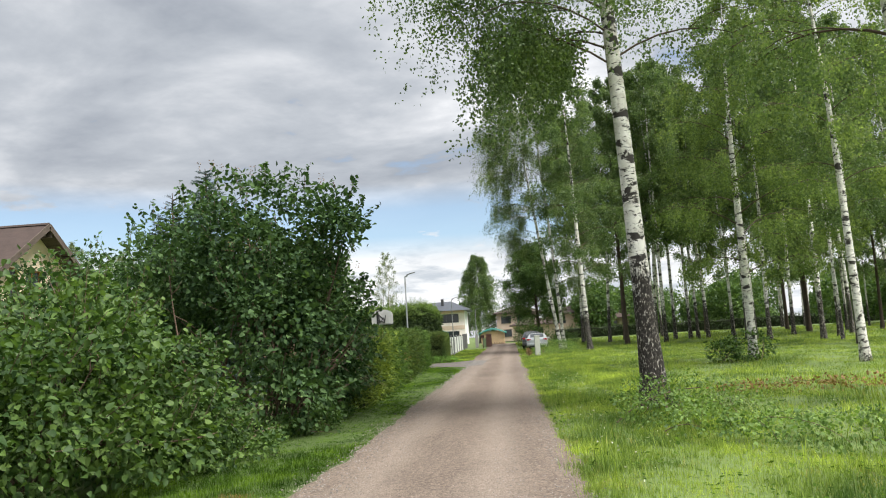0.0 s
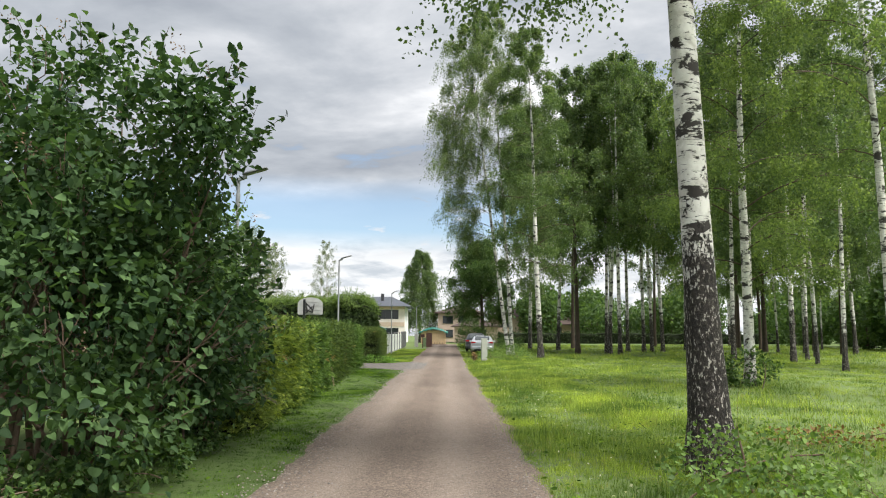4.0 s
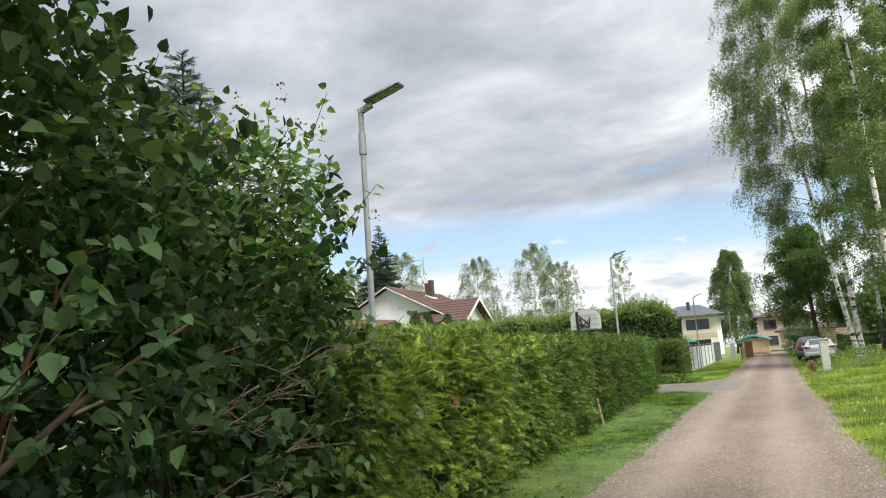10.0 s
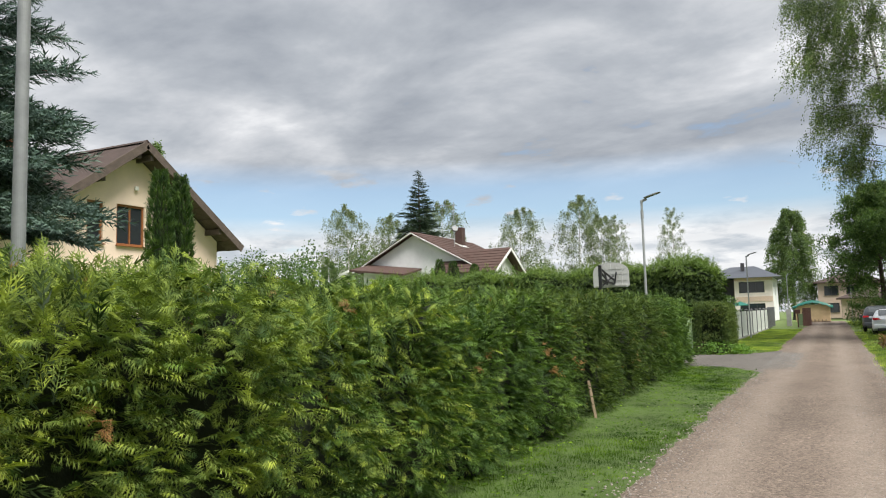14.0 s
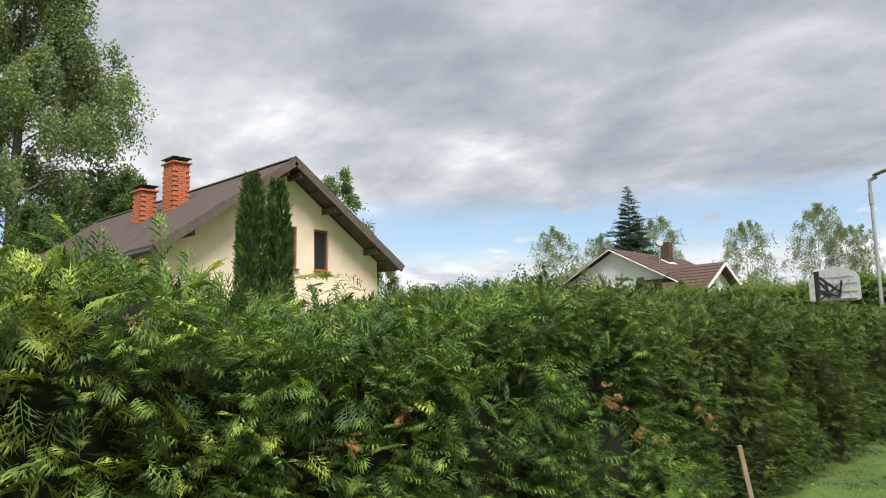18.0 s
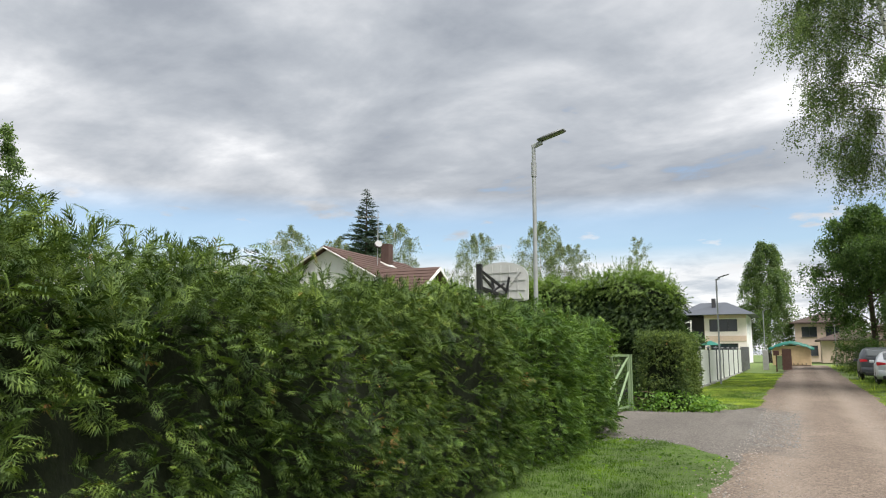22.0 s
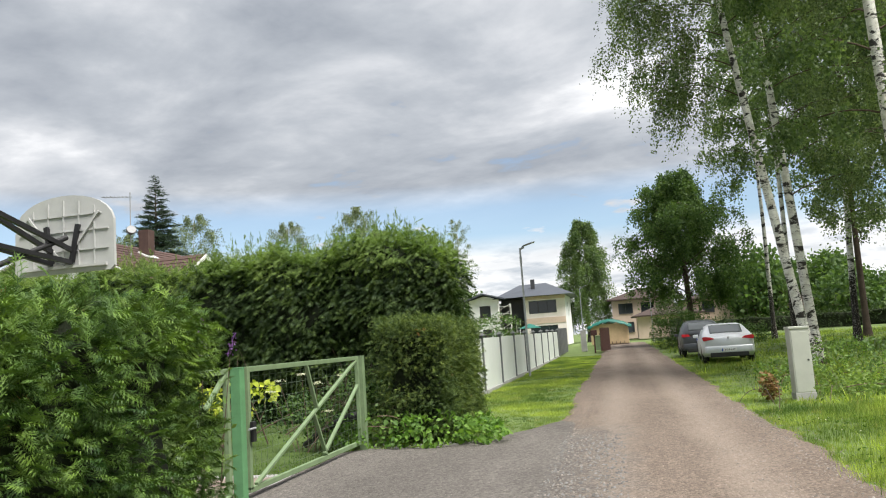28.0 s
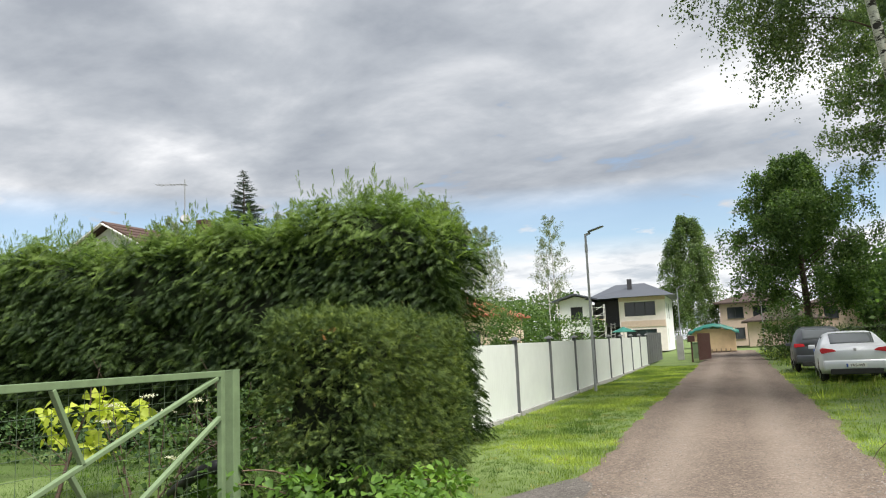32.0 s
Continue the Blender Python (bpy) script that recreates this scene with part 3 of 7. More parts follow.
DIAMOND = (np.array([[0, 0, 0], [-.36, .42, .05], [0, 1, -.04], [.36, .42, .05]]), np.array([[0, 1, 2], [0, 2, 3]]))


def spray_template(full=True, w0=0.019):
    """A flat drooping frond of slim forked fingers, or a narrow plume of plain ones."""
    r = np.random.default_rng(4)
    v, f = [], []

    def blade(p, ang, ln, w):
        d = np.array([math.sin(ang), math.cos(ang), 0])
        n = np.array([d[1], -d[0], 0]) * w
        f.append([len(v), len(v) + 1, len(v) + 2])
        v.extend((p - n, p + d * ln * .25 + n, p + d * ln + np.array([0, 0, -.16 * (p[1] + ln * .6) ** 2 + r.normal(0, .02)])))
    blade(np.array([0, 0, 0]), 0, .8, w0 * .6)
    blade(np.array([0, .66, -.07]), 0.0, .36, w0)
    rows = ((.07, .26), (.20, .40), (.33, .44), (.46, .40), (.59, .33), (.71, .24)) if full else ((.08, .30), (.28, .36), (.48, .32), (.66, .24))
    for y, ln in rows:
        for s in (-1, 1):
            p = np.array([0, y + (.07 if s > 0 else 0), -.14 * y * y])
            ang = s * radians(r.uniform(36, 52) if full else r.uniform(18, 28))
            d = np.array([math.sin(ang), math.cos(ang), 0])
            ln2 = ln * r.uniform(.75, 1.2)
            blade(p, ang, ln2, w0)
            if full:
                blade(p + d * ln2 * .3, ang - s * radians(38), ln2 * .42, w0 * .9)
                blade(p + d * ln2 * .55, ang + s * radians(30), ln2 * .34, w0 * .9)
    return np.array(v), np.array(f)


def brush_template(n=6, seed=3):
    """A needled twig: thin needles all round an axis."""
    r = np.random.default_rng(seed)
    v, f = [], []
    for i in range(n * 3):
        y = i / (n * 3)
        a = i * 2.4
        d = np.array([math.cos(a), 0.0, math.sin(a)])
        b = np.array([0, y, 0])
        t = b + d * .2 * (1 - .4 * y) + np.array([0, .2, 0])
        s = np.array([-d[2], 0, d[0]]) * .03
        f.append([len(v), len(v) + 1, len(v) + 2])
        v.extend((b - s, b + s, t))
    return np.array(v), np.array(f)


def short_tuft(blades, spread, seed, width=0.035):
    """Short turf: plain pointed blades."""
    r = np.random.default_rng(seed)
    v, f = [], []
    for i in range(blades):
        a, lean, h = r.uniform(0, 2 * math.pi), r.uniform(.1, .9), r.uniform(.4, 1.0)
        b = np.array([r.normal(0, spread), r.normal(0, spread), 0])
        d = np.array([math.cos(a), math.sin(a), 0])
        s = np.array([-d[1], d[0], 0]) * width
        f.append([len(v), len(v) + 1, len(v) + 2])
        v.extend((b - s, b + s, b + d * lean * h * .8 + np.array([0, 0, h * (1 - .3 * lean)])))
    return np.array(v), np.array(f)


def tuft_template(blades, spread, seed, width=0.035):
    r = np.random.default_rng(seed)
    v, f = [], []
    for i in range(blades):
        a = r.uniform(0, 2 * math.pi)
        lean = r.uniform(.1, .75)
        h = r.uniform(.55, 1.0)
        b = np.array([r.normal(0, spread), r.normal(0, spread), 0])
        d = np.array([math.cos(a), math.sin(a), 0])
        s = np.array([-d[1], d[0], 0]) * width
        m = b + d * lean * h * .35 + np.array([0, 0, h * .6])
        t = b + d * lean * h * .95 + np.array([0, 0, h * (1 - .25 * lean)])
        k = len(v)
        v.extend((b - s, b + s, m + s * .7, m - s * .7, t))
        f.extend(([k, k + 1, k + 2], [k, k + 2, k + 3], [k + 3, k + 2, k + 4]))
    return np.array(v), np.array(f)


SPRAY, PLAIN_SPRAY, BRUSH = spray_template(), spray_template(False, 0.032), brush_template()


def tube(points, radii, sides=8):
    """A tapering tube along points, as arrays of triangles."""
    p = np.asarray(points, float)
    r = np.asarray(radii, float)
    d = unit(np.gradient(p, axis=0))
    ref = np.array([[0.31, 0.95, 0.05]]) if abs(d[0, 2]) > 0.5 else np.array([[0.0, 0.0, 1.0]])
    x = unit(np.cross(d, np.repeat(ref, len(p), 0)))
    y = np.cross(d, x)
    a = np.linspace(0, 2 * np.pi, sides, endpoint=False)
    ring = np.cos(a)[None, :, None] * x[:, None] + np.sin(a)[None, :, None] * y[:, None]
    v = (p[:, None] + ring * r[:, None, None]).reshape(-1, 3)
    i = np.arange(len(p) - 1)[:, None] * sides
    j = np.arange(sides)[None]
    k = (j + 1) % sides
    q = np.stack([i + j, i + k, i + k + sides, i + j + sides], -1).reshape(-1, 4)
    f = np.concatenate([q[:, [0, 1, 2]], q[:, [0, 2, 3]]])
    return v, f


def stuff(name, arrays, mat, parent, label=""):
    ob = part_mesh(name, np_mesh(name, *arrays), mat, parent, label)
    ob["kind"] = "stuff"
    return ob

# ---- ground, road and drive ----


def grid_sheet(xs, ys, zf):
    X, Y = np.meshgrid(xs, ys)
    v = np.stack([X, Y, zf(X, Y)], -1).reshape(-1, 3)
    nx, ny = len(xs), len(ys)
    i = (np.arange(ny - 1)[:, None] * nx + np.arange(nx - 1)[None]).ravel()
    return v, np.stack([i, i + 1, i + 1 + nx, i + nx], -1)


def field_z(X, Y):
    w = np.clip((np.abs(X) - 2.0) / 4.0, 0, 1)
    return ground_z(Y) - 0.03 + w * (0.06 * np.sin(X * 0.35 + 1.0) * np.cos(Y * 0.27) + 0.03 * np.sin(X * 0.9) * np.sin(Y * 1.1 + X))


xs = np.concatenate([np.linspace(-900, -60, 15), np.linspace(-50, -8, 22), np.linspace(-7, 40, 95), np.linspace(44, 100, 15), np.linspace(130, 900, 12)])
ys = np.concatenate([np.linspace(-900, -40, 12), np.linspace(-30, 100, 200), np.linspace(105, 200, 20), np.linspace(230, 1200, 14)])
tagged(part_mesh("ground", np_mesh("ground", *grid_sheet(xs, ys, field_z)), "soil_grass", smooth=True), "rough green meadow ground running to the horizon", "ground", kind="structure")

tagged(part_mesh("verge", np_mesh("verge", *grid_sheet(np.linspace(-4.5, -1.3, 12), np.linspace(-2.0, 43.2, 90), lambda X, Y: field_z(X, Y) + 0.009)), "verge_turf", smooth=True), "mown green verge turf between hedge and road", "verge", kind="structure")
tagged(part_mesh("lawn", np_mesh("lawn", *grid_sheet(np.linspace(-14.0, -4.8, 24), np.linspace(46.5, 56.0, 24), lambda X, Y: field_z(X, Y) + 0.009)), "verge_turf", smooth=True), "green lawn in the yard behind the gate", "lawn", kind="structure")


def wobble(y, k, amp):
    return amp * (np.sin(y * 1.3 + k) * 0.5 + np.sin(y * 0.47 + 2 * k) * 0.6 + np.sin(y * 3.1 + 3 * k) * 0.3)


def road_left(y):
    return -1.50 - 0.26 * np.clip((y - 44) / 6, 0, 1) + wobble(y, 1.0, 0.07) + 0.05 * np.sin(y * 7.3 + 1) * np.sin(y * 2.9)


def road_right(y):
    return 1.66 + wobble(y, 2.3, 0.08) + 0.06 * np.sin(y * 6.7) * np.sin(y * 2.3 + 1)


def strip(ys, left, right, n, lift):
    u = np.linspace(0, 1, n)[None]
    l, r = left(ys)[:, None], right(ys)[:, None]
    X = l + (r - l) * u
    Y = np.repeat(ys[:, None], n, 1)
    crown = 0.02 * (1 - (2 * u - 1) ** 2) - 0.012 * np.exp(-((np.abs(X + 0.05) - 0.75) / 0.28) ** 2)
    edge = np.where((u < 0.001) | (u > 0.999), -0.035, 0.0)
    Z = ground_z(Y) + lift + crown + edge + 0.004 * np.sin(X * 9 + Y * 5) * np.sin(Y * 3.3)
    nx = n
    i = (np.arange(len(ys) - 1)[:, None] * nx + np.arange(nx - 1)[None]).ravel()
    return np.stack([X, Y, Z], -1).reshape(-1, 3), np.stack([i, i + 1, i + 1 + nx, i + nx], -1)


ry = np.concatenate([np.linspace(-60, -5, 30), np.linspace(-4.75, 70, 300), np.linspace(70.5, 112, 60)])
tagged(part_mesh("road", np_mesh("road", *strip(ry, road_left, road_right, 25, 0.0)), "gravel_road", smooth=True),
       "narrow brownish gravel road with pale packed wheel tracks", "road", kind="structure")


def drive_outline():
    """Drive from the gate to the road, flaring at the road."""
    n = 24
    pts = []
    for i in range(n + 1):
        t = i / n
        pts.append((-4.75 + 3.45 * t, 42.1 - 0.08 * math.sin(t * 9) - 7.5 * max(0, t - 0.5) ** 1.6))
    for i in range(n + 1):
        t = 1 - i / n
        pts.append((-4.75 + 3.3 * t, 48.7 + 0.1 * math.sin(t * 8) + 6.5 * max(0, t - 0.3) ** 1.7))
    return pts


def drive_mesh():
    o = drive_outline()
    n = len(o) // 2
    rows = 14
    V, F = [], []
    for j in range(rows + 1):
        for i in range(n):
            a, b = o[i], o[len(o) - 1 - i]
            t = j / rows
            e = -0.03 if j in (0, rows) else 0.0
            V.append((a[0] + (b[0] - a[0]) * t, a[1] + (b[1] - a[1]) * t, 0.008 + e + 0.006 * math.sin(i * 1.7 + j * 2.1)))
    for j in range(rows):
        for i in range(n - 1):
            k = j * n + i
            F.append((k, k + 1, k + 1 + n, k + n))
    return np.array(V), np.array(F)


tagged(part_mesh("driveway", np_mesh("driveway", *drive_mesh()), "grey_gravel", smooth=True), "short grey crushed-stone driveway up to a green gate", "driveway", kind="structure")

yard = tagged(part("courtyard_paving", box(-6.3, 44.6, -0.02, 3.1, 3.9, 0.05), "concrete"), "pinkish concrete paving behind the gate", "pavement", kind="structure")
slab_me = None
for i in range(6):
    for j in range(7):
        if slab_me is None:
            bm = box(0, 0, 0, 0.485, 0.485, 0.03, 0, 0.006)
            ob = part("slab", bm, "paving_slab", yard)
            slab_me = ob.data
        else:
            ob = part_mesh("slab", slab_me, None, yard)
        ob.location = (-5.05 - i * 0.5, 43.0 + j * 0.5, 0.013 + 0.003 * math.sin(i * 3 + j * 5))
        ob.rotation_euler = (0, 0, radians(0.6 * math.sin(i * 7 + j)))

# loose stones along the road
def pebbles(n, x0, x1, y0, y1, seed, biased=True, size=(0.008, 0.022)):
    r = np.random.default_rng(seed)
    tv = np.array([[-.5, -.4, 0], [.5, -.45, 0], [.45, .5, 0], [-.45, .42, 0], [-.25, -.2, .45], [.3, -.15, .5], [.2, .3, .4], [-.2, .25, .5]])
    tf = np.array([[4, 5, 6], [4, 6, 7], [0, 1, 5], [0, 5, 4], [1, 2, 6], [1, 6, 5], [2, 3, 7], [2, 7, 6], [3, 0, 4], [3, 4, 7]])
    y = r.uniform(y0, y1, n)
    if biased:
        side = r.choice([-1.35, -0.05, 1.5], n, p=[0.4, 0.2, 0.4])
        x = side + r.normal(0, 0.2, n)
    else:
        x = r.uniform(x0, x1, n)
    z = ground_z(y) + np.where(np.abs(x) < 1.5, 0.006, -0.015)
    s = r.uniform(*size, n) ** 1.0
    return scatter(tv, tf, frames_from(np.stack([np.cos(y * 99), np.sin(y * 99), 0 * y], -1), np.zeros(n)), np.stack([x, y, z], -1), s)


lt = tagged(new("loose_stones"), "small loose grey stones strewn along the gravel road", "stones", kind="stuff")
stuff("stones", pebbles(9000, 0, 0, 2, 52, 5, size=(0.008, 0.026)), "pebble", lt)
stuff("scattered_stones", pebbles(15000, -1.4, 1.6, 2, 58, 7, False, (0.007, 0.019)), "pebble", lt)
stuff("drive_stones", pebbles(5000, -4.5, -0.6, 41.6, 49.2, 6, False, (0.01, 0.03)), "grey_pebble", lt)

# ---- grass ----
grass = tagged(new("grass"), "lush green meadow grass with yellowish stalks beside the road", "grass", kind="stuff")


def grass_patch(name, n, x0, x1, y0, y1, size, mat, seed, keep=None, blades=10, spread=0.22, width=0.03, power=1.0, template=tuft_template):
    r = np.random.default_rng(seed)
    u = r.uniform(0, 1, n) ** power
    x = x0 + (x1 - x0) * u
    y = r.uniform(y0, y1, n)
    if keep is not None:
        k = keep(x, y)
        x, y = x[k], y[k]
    n = len(x)
    s = r.uniform(size[0], size[1], n) * (0.7 + 0.5 * np.sin(x * 0.8 + 1.3 * np.sin(y * 0.35)) ** 2)
    tv, tf = template(blades, spread, seed, width)
    a = r.uniform(0, 6.283, n)
    c, sn, o, l = np.cos(a), np.sin(a), 0 * a, 0 * a + 1
    rot = np.stack([np.stack([c, -sn, o], -1), np.stack([sn, c, o], -1), np.stack([o, o, l], -1)], 1)
    return stuff(name, scatter(tv, tf, rot, np.stack([x, y, field_z(x, y) - 0.005], -1), s), mat, grass)


def off_drive(x, y):
    t = (x + 4.75) / 3.4
    near = 42.05 - 7.5 * np.clip(t - 0.5, 0, 1) ** 1.6
    far = 48.8 + 6.5 * np.clip(t - 0.3, 0, 1) ** 1.7
    return (x < road_left(y) + 0.02) & ~((y > near) & (y < far)) & ((x > -4.6) | (y > 50))


grass_patch("meadow_edge_blades", 15000, 1.58, 5.0, 3, 52, (0.07, 0.2), "grass_blade", 21, lambda x, y: x > road_right(y) - 0.08, blades=16, spread=0.5, power=1.3, width=0.025, template=short_tuft)
grass_patch("meadow_stalks", 2000, 1.9, 12.0, 4, 50, (0.2, 0.42), "grass_blade", 28, blades=6, spread=0.16, width=0.012, power=1.5)
grass_patch("meadow_blades", 18000, 3.4, 26.0, 6, 62, (0.10, 0.24), "grass_blade", 22, blades=16, spread=0.7, width=0.03, power=1.35, template=short_tuft)
grass_patch("roadside_blades", 6000, 1.6, 6.5, 50, 74, (0.06, 0.15), "grass_blade", 32, lambda x, y: x > road_right(y) - 0.05, blades=14, spread=0.5, width=0.03, power=1.3, template=short_tuft)
grass_patch("far_meadow_blades", 9000, 1.9, 48.0, 52, 110, (0.18, 0.4), "grass_blade", 23, lambda x, y: x > road_right(y) + 0.1, blades=10, spread=0.7, width=0.04, template=short_tuft)
grass_patch("verge_blades", 25000, -3.9, -1.40, 1, 43, (0.035, 0.085), "verge_blade", 24, off_drive, blades=16, spread=0.6, width=0.035, template=short_tuft)
grass_patch("near_verge_blades", 3500, -4.2, -1.45, 2, 11, (0.05, 0.14), "verge_blade", 27, off_drive, blades=12, spread=0.5, width=0.03, template=short_tuft)
grass_patch("lawn_blades", 12000, -4.35, -1.65, 48, 84, (0.05, 0.11), "grass_blade", 25, off_drive, blades=14, spread=0.6, width=0.045, template=short_tuft)
grass_patch("yard_lawn_blades", 3500, -13, -4.9, 46.4, 53.3, (0.05, 0.11), "verge_blade", 26, lambda x, y: x < -4.85, blades=12, spread=0.5, width=0.045, template=short_tuft)


def clover(n, x0, x1, y0, y1, seed, size, keep):
    """Low broad-leaved weeds among the grass."""
    r = np.random.default_rng(seed)
    x, y = r.uniform(x0, x1, n), r.uniform(y0, y1, n)
    k = keep(x, y) & (np.sin(x * 2.3 + np.sin(y * 1.1)) * np.sin(y * 1.7 + x) + r.normal(0, 0.4, n) > 0.1)
    x, y = x[k], y[k]
    m = len(x)
    d = np.stack([r.normal(0, 1, m), r.normal(0, 1, m), r.uniform(0.0, 0.5, m)], -1)
    return scatter(*HEART, frames_from(d, r.normal(0, 0.3, m)), np.stack([x, y, field_z(x, y) + r.uniform(0.02, 0.09, m)], -1), r.uniform(*size, m))


grass_patch("withered_blades", 500, -2.75, -1.75, 6.0, 7.6, (0.04, 0.1), "rust_fern", 31, lambda x, y: (x + 2.2) ** 2 / 0.12 + (y - 6.8) ** 2 / 0.5 < 1, blades=10, spread=0.5, width=0.03, template=short_tuft)
stuff("verge_weeds", clover(9000, -4.2, -1.4, 2, 43, 29, (0.025, 0.06), off_drive), "verge_blade", grass, "low clover and plantain leaves")
stuff("meadow_weeds", clover(9000, 1.6, 7.0, 3, 50, 30, (0.03, 0.08), lambda x, y: x > road_right(y)), "verge_blade", grass, "low broad weed leaves")


def flowers(n, seed):
    r = np.random.default_rng(seed)
    x = np.concatenate([1.9 + np.abs(r.normal(0, 0.7, n // 2)), r.uniform(3, 20, n - n // 2)])
    y = np.concatenate([r.uniform(6, 50, n // 2), r.uniform(10, 60, n - n // 2)])
    p = np.stack([x, y, field_z(x, y) + r.uniform(0.1, 0.3, n)], -1)
    return scatter(np.array([[-.5, -.5, 0], [.5, -.5, .1], [.5, .5, 0], [-.5, .5, .1]]), np.array([[0, 1, 2], [0, 2, 3]]), frames_from(r.normal(0, 1, (n, 3)), r.uniform(0, 6, n)), p, r.uniform(0.012, 0.026, n))


stuff("white_flowers", flowers(380, 8), "white_petal", grass, "tiny white clover and umbel flowers")

# ---- hedges ----


def hedge_points(r, x0, x1, y0, y1, z1, n, share):
    """Places and outward ways over the five open faces of a block."""
    areas = np.array([(y1 - y0) * z1, (y1 - y0) * z1, (x1 - x0) * z1, (x1 - x0) * z1, (x1 - x0) * (y1 - y0)])
    areas = areas * np.array(share)
    face = r.choice(5, n, p=areas / areas.sum())
    a, b = r.uniform(0, 1, n), r.uniform(0, 1, n)
    x = np.where(face == 0, x1, np.where(face == 1, x0, x0 + (x1 - x0) * a))
    y = np.where(face == 2, y0, np.where(face == 3, y1, y0 + (y1 - y0) * (np.where(face == 4, b, a))))
    z = np.where(face == 4, z1, z1 * b)
    out = np.zeros((n, 3))
    for k, d in enumerate(((1, 0, 0), (-1, 0, 0), (0, -1, 0), (0, 1, 0), (0, 0, 1))):
        out[face == k] = d
    return np.stack([x, y, z], -1), out, face


def lumps(p, amp):
    return amp * (np.sin(p[:, 1] * 2.1 + p[:, 2] * 1.3) + np.sin(p[:, 1] * 4.7 + p[:, 0] * 3 + 1) * 0.6 + np.sin(p[:, 2] * 5.1 + p[:, 1] * 1.7 + p[:, 0]) * 0.6 + 0.8 * np.sin(p[:, 0] * 2.3 + 0.7)
                  + 0.75 * np.sin(p[:, 1] * 13.0 + 2 * np.sin(p[:, 2] * 4.0)) * np.sin(p[:, 2] * 11.0 + 1.5 * np.sin(p[:, 1] * 3.0) + p[:, 0] * 9.0))


def seams(p, gap):
    """Dips between the plants of a row, wandering a little."""
    if not gap:
        return 0.0
    u = p[:, 1] / gap + 0.12 * np.sin(p[:, 1] * 1.7) + 0.05 * np.sin(p[:, 2] * 3 + p[:, 1])
    k = np.round(u)
    return -0.26 * np.clip(1 - np.abs(u - k) * 4.5, 0, 1) * (0.6 + 0.4 * np.sin(k * 2.7)) + 0.05 * np.sin(np.floor(u) * 4.3)


